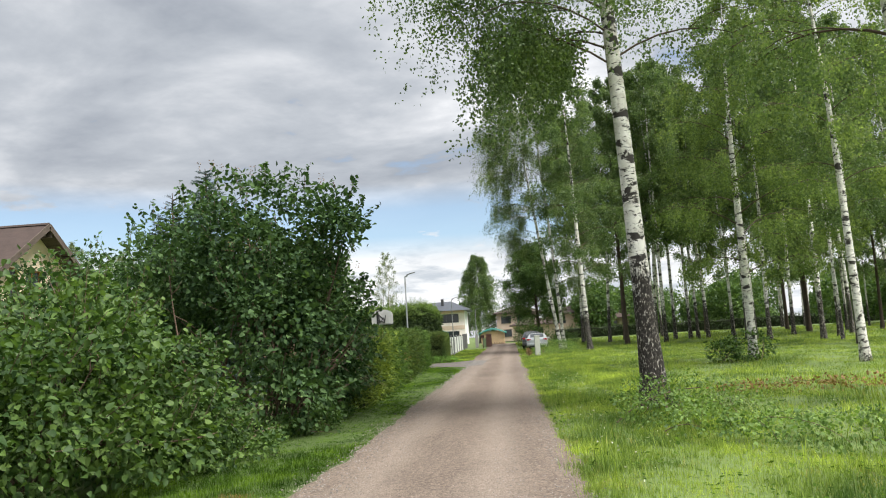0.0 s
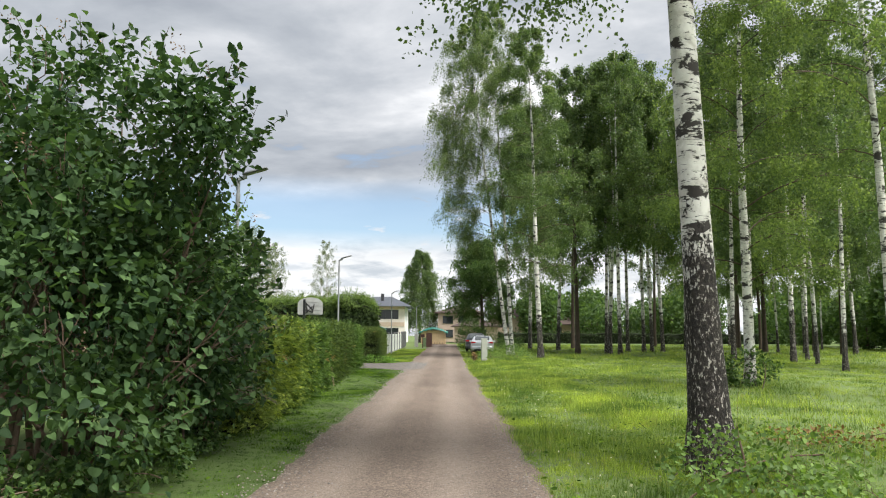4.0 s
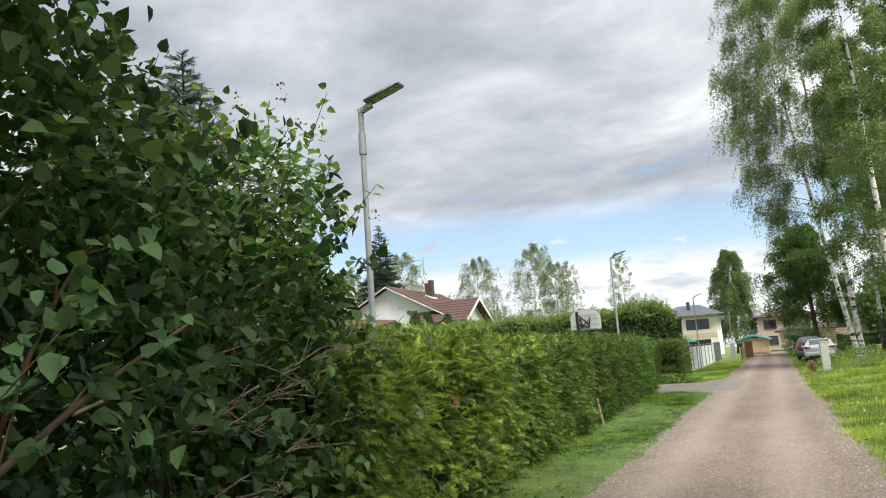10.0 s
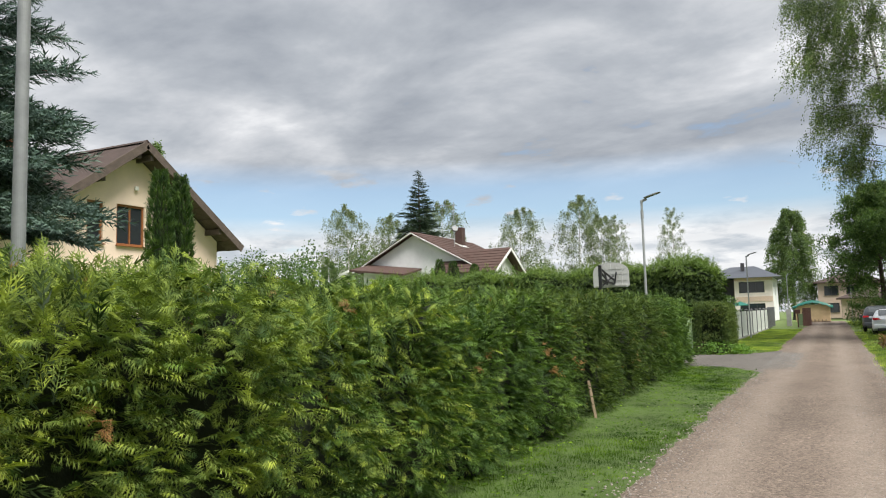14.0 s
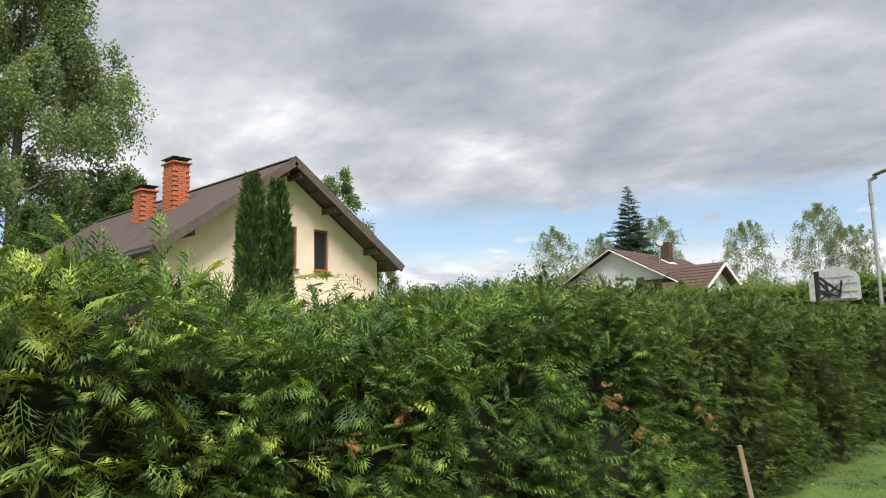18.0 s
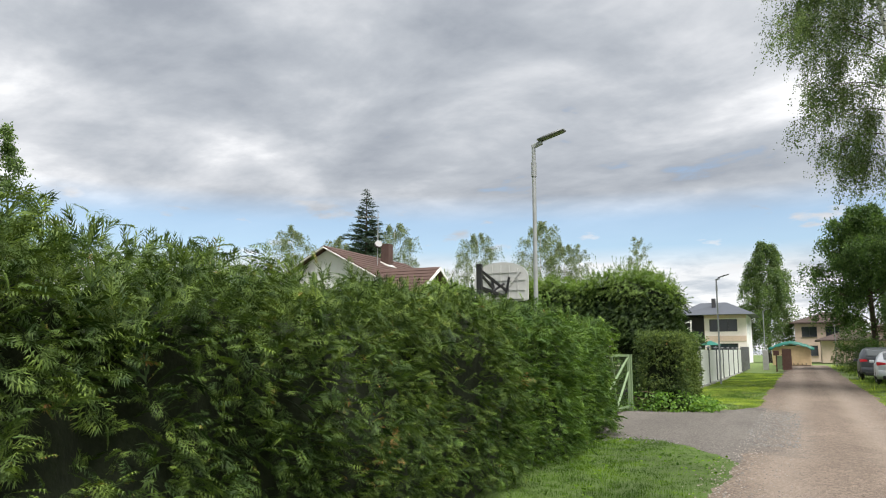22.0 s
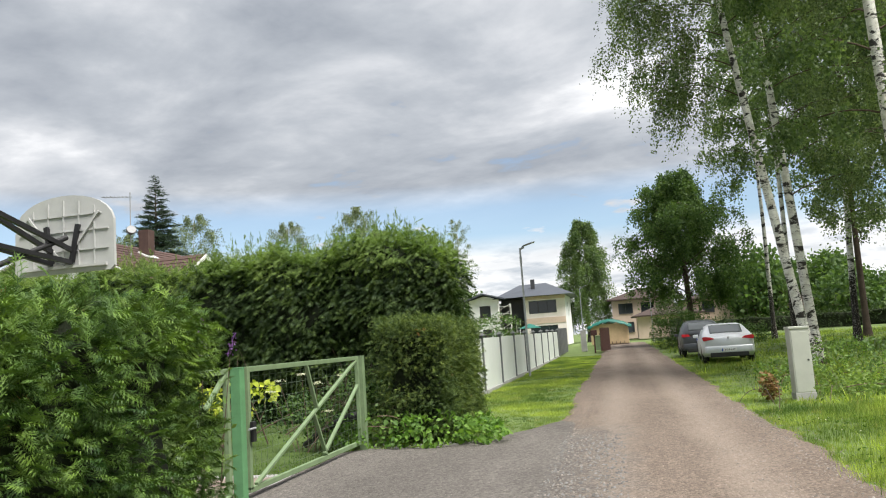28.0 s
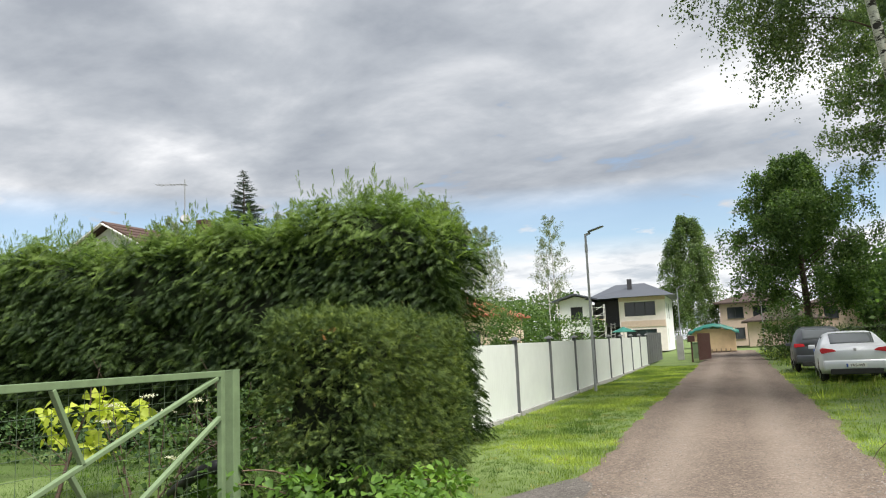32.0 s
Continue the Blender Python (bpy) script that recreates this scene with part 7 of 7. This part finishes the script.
# ---- basketball stand ----
bk = thing("basketball_hoop", "basketball stand with fan-shaped board seen from behind", "basketball hoop", at=(-6.58, 44.6, 0))
part("pole", beam((-.12, -1.0, 0), (-.12, -1.0, 3.3), .11, .11, .012), "black_metal", bk, "square black pole")
part("base", box(-.12, -1.2, .12, .8, 1.0, .22, 0, .05), "black_metal", bk)
out = [(-.61, -.36), (-.56, -.40), (.56, -.40), (.61, -.36)] + [(.61 * math.cos(radians(a)), .05 + .36 * math.sin(radians(a)) ** .8) for a in range(8, 173, 12)] + [(-.61, .05)]
bd = prism(out, -.02, .02, "y")
bd.transform(Matrix.Translation((0, 0, 3.05)) @ Matrix.Diagonal((1.06, 1, 1.1, 1)))
board = part("backboard", bd, "board_back", bk, "grey-white ribbed backboard")
for x in (-.4, -.2, 0, .2, .4):
    top = .05 + .36 * math.sqrt(max(0, 1 - (x / .61) ** 2)) - .03
    part("rib", box(x, -.028, 3.06 + (top - .38) / 2, .014, .016, top + .38), "board_back", board)
for z in (-.2, .02, .2):
    wd = 1.16 if z < .1 else .98
    part("rib", box(0, -.028, 3.06 + z, wd, .016, .014), "board_back", board)
for s in (-1, 1):
    part("rib", beam((0, -.036, 2.7), (s * .46, -.036, 3.28), .022, .028), "board_back", board)
part("rim_strip", box(0, -.03, 3.06 - .385, 1.12, .05, .03), "board_back", board)
for s in (-.13, .13):
    part("arm", beam((-.12 + s * .3, -.95, 3.2), (s, -.06, 2.86), .045, .05), "black_metal", bk)
    part("arm", beam((-.12 + s * .3, -.95, 2.85), (s, -.06, 2.72), .045, .05), "black_metal", bk)
    part("arm", beam((s, -.06, 2.72), (s * 1.6, -.05, 3.15), .04, .05), "black_metal", bk)
part("spring_rod", rod((-.12, -.95, 2.6), (.1, -.1, 3.0), .03), "black_metal", bk)
part("pole_cap", box(-.12, -1.0, 3.33, .12, .12, .06, 0, .02), "black_metal", bk)
rim = bmesh.new()
n = 28
bmesh.ops.create_circle(rim, segments=8, radius=.012, matrix=Matrix.Translation((.23, 0, 0)) @ pose(0, 0, 0, 90, 0, 0))
bmesh.ops.spin(rim, geom=rim.verts[:] + rim.edges[:], angle=2 * math.pi, steps=n, axis=(0, 0, 1), cent=(0, 0, 0), use_merge=True)
rim.transform(Matrix.Translation((0, .36, 2.78)))
part("rim", rim, "hoop_orange", bk, "orange steel rim", True)
part("rim_bracket", box(0, .08, 2.77, .14, .14, .05), "hoop_orange", bk)

# ---- gate ----


def gate_leaf(y0, y1, label, braces):
    g = thing("gate", label, "gate", "green double gate", at=(-4.62, y0, 0))
    L = y1 - y0
    for a, b in (((0, .03, .1), (0, .03, 1.38)), ((0, L - .03, .1), (0, L - .03, 1.38))):
        part("stile", beam(a, b, .055, .06, .006), "gate_green", g)
    part("top_rail", beam((0, 0, 1.4), (0, L, 1.4), .055, .06, .006), "gate_green", g)
    part("bottom_rail", beam((0, 0, .1), (0, L, .1), .055, .06, .006), "gate_green", g)
    for a, b in braces:
        part("brace", beam((.012, a[0] * L, a[1]), (.012, b[0] * L, b[1]), .05, .035, .005), "gate_green", g)
    wires = []
    for i in range(int(L / .15)):
        y = .06 + i * .15
        wires.append(tube(np.array([[-.02, y, .12], [-.02 + .004 * math.sin(i), y, 1.38]]), np.array([.002, .002]), 4))
    for i in range(9):
        z = .2 + i * .14
        wires.append(tube(np.array([[-.02, .05, z], [-.02, L - .05, z]]), np.array([.002, .002]), 4))
    stuff("wire_mesh", joined(*wires), "mesh_wire", g)
    return g


gate_leaf(45.0, 48.72, "green tubular steel gate with diagonal braces and wire mesh", [((.04, .14), (.97, 1.36)), ((.45, 1.37), (.53, .78)), ((.5, .72), (.6, .14)), ((.58, .16), (.98, .98))])
gate_leaf(42.9, 44.6, "narrow green wicket gate with wire mesh", [((.05, .14), (.95, 1.36))])
for y, w, m in ((44.82, .115, "post_green"), (48.86, .115, "gate_green")):
    p = thing("gate_post", "square green steel gate post", "gate post", "gate posts", at=(-4.62, y, 0))
    part("shaft", box(0, 0, .69, w, w, 1.46, 0, .008), m, p)
    part("cap", box(0, 0, 1.425, w + .004, w + .004, .012, 0, .003), m, p)
    for z in (.3, 1.2):
        part("hinge", rod((.0, .09, z - .06), (.0, .09, z + .06), .02), "black_metal", p)
lk = thing("gate_lock", "black lock case and handle on the green gate", "lock", at=(-4.58, 44.93, .72))
part("case", box(.02, .1, 0, .04, .08, .22, 0, .01), "black_metal", lk)
part("handle", rod((.05, .1, .04), (.05, -.06, .04), .012), "galvanised", lk)
dp = thing("drain_pipe", "black plastic pipe end rising out of the plants behind the gate", "pipe", at=(-5.3, 48.95, 0))
run = np.array([(-.45, .25, .03), (-.15, .05, .2), (.15, -.06, .36), (.38, -.13, .46), (.6, -.17, .5)])
part_mesh("tube", np_mesh("tube", *tube(run, np.full(5, .055), 14)), "black_metal", dp, "", True)
part("collar", rod((.46, -.145, .475), (.61, -.172, .502), .068, .068, 14), "black_metal", dp, "", True)

# wooden stake in the hedge
st = thing("stake", "pale weathered wooden stake leaning against the hedge", "stake", at=(-3.06, 29.58, 0))
part("shaft", beam((0, 0, -.1), (-.09, -.05, .57), .05, .045, .008), "old_timber", st)

# ---- white panel fence ----
fn = thing("panel_fence", "white panel fence with dark steel posts and pointed caps", "fence")
shared = {}


def fence_x(y):
    return -4.40 + 0.003 * (y - 53.0)


def corrugated(length, height):
    """A thin panel with fine upright ribs."""
    n = int(length / 0.06)
    o = [(-length / 2 + length * i / n, .004 * (i % 2)) for i in range(n + 1)]
    o = o + [(u, v - .02) for u, v in reversed(o)]
    bm = bmesh.new()
    lo = [bm.verts.new((v, u, .08)) for u, v in o]
    hi = [bm.verts.new((v, u, .08 + height)) for u, v in o]
    k = len(o)
    for i in range(k):
        bm.faces.new((lo[i], lo[(i + 1) % k], hi[(i + 1) % k], hi[i]))
    for i in range(n):
        bm.faces.new((hi[i], hi[i + 1], hi[k - 2 - i], hi[k - 1 - i]))
    bmesh.ops.recalc_face_normals(bm, faces=bm.faces)
    return bm


ny, step = 10, 3.3
for i in range(ny + 1):
    y = 52.1 + i * step
    x, z = fence_x(y), gz(y)
    if "post" not in shared:
        po = part("post", box(0, 0, .80, .10, .10, 1.66, 0, .01), "fence_post", fn)
        shared["post"] = po.data
        cp = bmesh.new()
        bmesh.ops.create_cone(cp, cap_ends=True, segments=4, radius1=.17, radius2=.01, depth=.08, matrix=Matrix.Translation((0, 0, 1.67)) @ pose(0, 0, 0, 0, 0, 45))
        cap = part("cap", cp, "fence_post", po)
        shared["cap"] = cap.data
    else:
        po = part_mesh("post", shared["post"], None, fn)
        cap = part_mesh("cap", shared["cap"], None, po)
    po.location = (x, y, z)
    if i < ny:
        if "panel" not in shared:
            pn = part("panel", corrugated(step - .1, 1.47), "fence_panel", fn)
            shared["panel"] = pn.data
        else:
            pn = part_mesh("panel", shared["panel"], None, fn)
        pn.location = ((x + fence_x(y + step)) / 2, y + step / 2, (z + gz(y + step)) / 2)
        pn.rotation_euler = (0, 0, radians(-0.17))
        ft = part("footing", box((x + fence_x(y + step)) / 2, y + step / 2, z + .03, .14, step - .12, .12, -0.17), "concrete", fn)
for i in range(7):
    y = 85.8 + i * 1.2
    part("dark_panel", box(fence_x(y), y, .9 + gz(y), .04, 1.1, 1.7, 0, .006), "fence_post", fn, "dark grey panel")

# ---- cable cabinet ----
cb = thing("cable_cabinet", "tall grey-green cable cabinet at the roadside", "cabinet", at=(2.82, 53.35, 0), rz=4)
part("body", box(0, 0, .68, .36, .30, 1.36, 0, .012), "cabinet_paint", cb)
part("lid", box(0, 0, 1.375, .39, .33, .05, 0, .012), "cabinet_paint", cb)
part("door", box(0, -.153, .72, .31, .012, 1.15, 0, .004), "cabinet_paint", cb)
part("plinth", box(0, 0, .05, .38, .32, .16, 0, .008), "concrete", cb)
part("lock", rod((.11, -.158, .75), (.11, -.175, .75), .018), "black_metal", cb)

# ---- cars ----


def lerp_profile(pts, y):
    return np.interp(y, [p[0] for p in pts], [p[1] for p in pts])


def car(label, x, y, rz, paint, L, W, roof, low, cab, tail, suv=False):
    """A car facing +y, its rear at y=0. roof, low: height profiles; cab: glass span."""
    c = thing("car", label, "car", "cars parked beside the road", at=(x, y, gz(y) + .0), rz=rz)
    ys = np.linspace(0, L, 40)
    V, F = [], []
    cols = 17
    belt = [(0, .98), (.3, 1.02), (L * .5, .98), (L * .8, .9), (L, .72)] if not suv else [(0, 1.05), (L * .5, 1.05), (L * .8, 1.0), (L, .85)]
    for yy in ys:
        top, bel, lo = lerp_profile(roof, yy), lerp_profile(belt, yy), lerp_profile(low, yy)
        bel = min(bel, top)
        e = 1 - .16 * max(0, 1 - yy / .55) ** 2.2 - .16 * max(0, 1 - (L - yy) / .8) ** 2
        hw = W / 2 * e
        cabf = max(0.0, min(1.0, (top - bel) / .4))
        ring = [(-hw * .93, lo), (-hw, lo + .16), (-hw * 1.0, (lo + bel) * .5 + .08), (-hw * .985, bel - .06), (-hw * .94, bel), (-hw * (.94 - .14 * cabf * .5), bel + (top - bel) * .5),
                (-hw * (.90 - .17 * cabf), top - (top - bel) * .13), (-hw * .55, top), (0, top + .015)]
        ring = ring + [(-a, b) for a, b in ring[-2::-1]]
        V += [(a, yy, b) for a, b in ring]
    V = np.array(V)
    n = cols
    for i in range(len(ys) - 1):
        for j in range(n - 1):
            k = i * n + j
            F.append((k, k + 1, k + 1 + n, k + n))
        F.append((i * n + n - 1, i * n, (i + 1) * n, (i + 1) * n + n - 1))
    for i in (0, len(ys) - 1):
        for j in range(n // 2):
            F.append((i * n + j, i * n + j + 1, i * n + n - 2 - j, i * n + n - 1 - j))
    body = part_mesh("body", np_mesh("body", V, np.array(F)), paint, c, "", True)
    bm = bmesh.new()
    bm.from_mesh(body.data)
    bmesh.ops.remove_doubles(bm, verts=bm.verts, dist=.001)
    bmesh.ops.recalc_face_normals(bm, faces=bm.faces)
    bm.to_mesh(body.data)
    bm.free()

    def skin(y0, y1, x0, x1, mat, name, lift=.006, n1=8, n2=10):
        """A patch that lies on the upper skin."""
        vv, ff = [], []
        for i in range(n1 + 1):
            yy = y0 + (y1 - y0) * i / n1
            top = lerp_profile(roof, yy)
            for j in range(n2 + 1):
                u = x0 + (x1 - x0) * j / n2
                vv.append((u, yy, top + .015 + lift - .03 * abs(u / (W / 2)) ** 3))
        for i in range(n1):
            for j in range(n2):
                k = i * (n2 + 1) + j
                ff.append((k, k + 1, k + n2 + 2, k + n2 + 1))
        o = part_mesh(name, np_mesh(name, np.array(vv), np.array(ff)), mat, c, "", True)
        sol = o.modifiers.new("thick", "SOLIDIFY")
        sol.thickness, sol.offset = .012, 0
        return o
    hw = W / 2
    skin(cab[0], cab[1], -hw * .62, hw * .62, "car_glass", "rear_window")
    skin(cab[2], cab[3], -hw * .66, hw * .66, "car_glass", "windscreen")
    for s in (-1, 1):
        o = prism([(cab[1] - .25, .98 if not suv else 1.06), (cab[2] + .45, .95 if not suv else 1.04), (cab[2] - .12, roof[len(roof) // 2][1] - .12), (cab[1] + .35, roof[len(roof) // 2][1] - .12)], -.012, .012, "x")
        o.transform(Matrix.Translation((s * hw * .885, 0, 0)) @ Matrix.Shear("XZ", 4, (0, 0)))
        bmesh.ops.rotate(o, verts=o.verts, cent=(s * hw * .9, 0, 1.0), matrix=Matrix.Rotation(radians(-s * 14), 3, "Y"))
        part("side_window", o, "car_glass", c)
        o = box(s * (hw + .07), L * .66, 1.0, .2, .12, .13, 0, .03)
        part("mirror", o, paint, c)
        lt = prism([(s * hw * .50, .90), (s * hw * .93, .84), (s * hw * .965, .96), (s * hw * .90, 1.0), (s * hw * .62, .97)] if not suv else [(s * hw * .55, .95), (s * hw * .95, .92), (s * hw * .95, 1.06), (s * hw * .6, 1.04)], -.02, .30, "y")
        bmesh.ops.bevel(lt, geom=lt.edges[:], offset=.012, segments=2, affect="EDGES")
        part("tail_light", lt, "tail_red", c, "red wrap-round tail light")
        hl = prism([(s * hw * .5, .62), (s * hw * .9, .66), (s * hw * .92, .78), (s * hw * .55, .72)], L - .22, L - .02, "y")
        part("headlight", hl, "white_plastic", c)
        for wy in (.98 if not suv else .9, L - .95):
            w = bmesh.new()
            rr = .325 if not suv else .36
            bmesh.ops.create_cone(w, cap_ends=True, segments=28, radius1=rr, radius2=rr, depth=.22, matrix=Matrix.Translation((s * (hw - .13), wy, rr)) @ pose(0, 0, 0, 0, 90, 0))
            bmesh.ops.bevel(w, geom=[e for e in w.edges if len(e.link_faces) == 2 and e.calc_face_angle(0) > 1], offset=.03, segments=2, affect="EDGES")
            ty = part("wheel", w, "rubber", c, "", True)
            rimb = bmesh.new()
            bmesh.ops.create_cone(rimb, cap_ends=True, segments=24, radius1=rr * .66, radius2=rr * .6, depth=.03, matrix=Matrix.Translation((s * (hw - .012), wy, rr)) @ pose(0, 0, 0, 0, s * 90, 0))
            part("rim", rimb, "alloy", ty)
            for q in range(5):
                a = q * 72
                part("spoke_gap", beam((s * (hw + .006), wy + math.cos(radians(a)) * rr * .2, rr + math.sin(radians(a)) * rr * .2), (s * (hw + .006), wy + math.cos(radians(a)) * rr * .55, rr + math.sin(radians(a)) * rr * .55), .012, .06), "trim_black", ty)
            ar = bmesh.new()
            bmesh.ops.create_cone(ar, cap_ends=True, segments=28, radius1=rr + .05, radius2=rr + .05, depth=.06, matrix=Matrix.Translation((s * (hw - .028), wy, rr + .01)) @ pose(0, 0, 0, 0, 90, 0))
            bmesh.ops.bisect_plane(ar, geom=ar.verts[:] + ar.edges[:] + ar.faces[:], plane_co=(0, 0, .26), plane_no=(0, 0, 1), clear_inner=True)
            part("wheel_arch", ar, "trim_black", c)
    part("rear_bumper", box(0, .06, .5, W * .9, .2, .3, 0, .06), paint, c, "", True)
    part("diffuser", box(0, .03, .33, W * .72, .16, .17, 0, .03), "trim_black", c, "black lower bumper")
    part("number_plate", box(0, -.052, .5 if not suv else .8, .52, .012, .115, 0, .004), "plate_white", c, "white number plate")
    part("plate_band", box(-.235, -.06, .5 if not suv else .8, .045, .006, .1), "plate_blue", c)
    part("badge", box(0, -.005 + .0, .93, .07, .02, .08, 0, .01), "alloy", c)
    part("boot_line", box(0, .012, .8, W * .6, .02, .012), "trim_black", c)
    part("aerial", rod((0, cab[1] + .35, lerp_profile(roof, cab[1] + .35)), (0, cab[1] + .1, lerp_profile(roof, cab[1] + .35) + .16), .006, .004, 6), "trim_black", c)
    return c


sedan_roof = [(0, .93), (.06, 1.02), (.55, 1.06), (.75, 1.09), (1.45, 1.38), (2.1, 1.455), (2.7, 1.45), (3.1, 1.36), (3.75, 1.0), (4.4, .86), (4.7, .72), (4.79, .58)]
sedan_low = [(0, .42), (.4, .26), (1, .22), (3.9, .2), (4.5, .26), (4.79, .38)]
silver = car("silver four-door saloon parked on the grass beside the road", 3.28, 66.8, -3, "silver_paint", 4.79, 1.85, sedan_roof, sedan_low, (.76, 1.5, 3.05, 3.72), None)
suv_roof = [(0, .95), (.05, 1.15), (.35, 1.42), (.7, 1.6), (1.6, 1.66), (2.6, 1.62), (3.0, 1.5), (3.55, 1.12), (4.2, .98), (4.45, .8), (4.5, .6)]
suv_low = [(0, .48), (.4, .34), (1, .28), (3.7, .28), (4.3, .34), (4.5, .45)]
car("dark grey sport utility car parked before the saloon", 3.0, 72.9, -2, "grey_paint", 4.5, 1.84, suv_roof, suv_low, (.1, .58, 2.72, 3.5), None, True)

# writing on the saloon's plate
cu = bpy.data.curves.new("plate_text", "FONT")
cu.body, cu.size, cu.align_x, cu.align_y, cu.extrude = "YKS-449", .105, "CENTER", "CENTER", .002
tmp = new("plate_text_tmp", cu)
me = bpy.data.meshes.new_from_object(tmp.evaluated_get(bpy.context.evaluated_depsgraph_get()))
bpy.data.objects.remove(tmp)
tx = part_mesh("plate_text", me, None, silver)
tx.data.materials.clear()
tx.data.materials.append(MATS["trim_black"])
tx.matrix_basis = pose(.02, -.0605, .5, 90, 0, 0)

# ---- road's end ----
g = gz(104)
sh = thing("tarpaulin_shelter", "pale shelter with green tarpaulin roof at the road's end", "shelter", at=(-1.4, 107.0, g))
part("wall", box(0, 1.5, 1.0, 3.3, 2.6, 1.8, 0, .05), "plywood", sh)
bm = bmesh.new()
P = {}
for i in range(13):
    for j in range(9):
        u, v = i / 12, j / 8
        z = 1.75 + .6 * (1 - abs(2 * u - 1) ** 1.6) - .12 * abs(math.sin(u * 19 + v * 3)) * (1 if j in (0, 8) else .2) - (.22 if j in (0, 8) else 0)
        P[i, j] = bm.verts.new((-1.95 + 3.9 * u, -.1 + 3.2 * v, z))
for i in range(12):
    for j in range(8):
        bm.faces.new((P[i, j], P[i + 1, j], P[i + 1, j + 1], P[i, j + 1]))
tp = part("tarpaulin", bm, "tarp_green", sh, "sagging green tarpaulin", True)
tp.modifiers.new("thick", "SOLIDIFY").thickness = .02
for i in range(5):
    part("pallet_leg", box(-.2 + i * .35, .1, .15, .1, .1, .35), "old_timber", sh)
bg = thing("slatted_gate", "dark brown slatted gate standing open beside the road", "gate", at=(-1.75, 87.2, gz(87.2)), rz=-8)
for i in range(16):
    part("slat", box(0, i * .24, .85, .03, .2, 1.5), "gate_brown", bg)
part("rail", box(-.03, 1.8, .5, .04, 3.9, .08), "gate_brown", bg)
part("rail", box(-.03, 1.8, 1.2, .04, 3.9, .08), "gate_brown", bg)
mb = thing("mailbox", "dark mailbox on a post beside the brown gate", "mailbox", at=(-2.2, 88.9, gz(88.9)))
part("post", box(0, 0, .6, .09, .09, 1.3), "gate_brown", mb)
part("box", box(0, 0, 1.3, .4, .3, .35, 0, .03), "gate_brown", mb)
wb = thing("wheelie_bin", "dark green wheeled rubbish bin", "bin", at=(-2.0, 91.6, gz(91.6)))
part("body", prism([(-.24, .08), (.24, .08), (.3, 1.0), (-.3, 1.0)], -.28, .28, "y"), "gate_green", wb)
part("lid", box(0, 0, 1.04, .64, .62, .08, 0, .03), "gate_green", wb)
ub = thing("utility_box", "grey utility cabinet beside the house drive", "cabinet", at=(-3.05, 92.4, gz(92.4)))
part("body", box(0, 0, .75, .4, .35, 1.5, 0, .02), "concrete", ub)
bl = thing("concrete_blocks", "stacked grey concrete blocks at the road's end", "blocks", at=(4.2, 109.0, gz(105)))
for i in range(3):
    for j in range(3):
        part("block", box(i * .62, 0, .25 + j * .42, .58, .5, .4, 0, .02), "concrete", bl)
pg = thing("garden_parasol", "dark green umbrella top beyond the fence", "parasol", at=(-9.0, 112.0, .4))
bm = bmesh.new()
bmesh.ops.create_cone(bm, cap_ends=False, segments=8, radius1=1.1, radius2=.05, depth=.45, matrix=Matrix.Translation((0, 0, 2.2)))
part("canopy", bm, "tarp_green", pg).modifiers.new("thick", "SOLIDIFY").thickness = .02
part("pole", rod((0, 0, 0), (0, 0, 2.2), .03), "galvanised", pg)
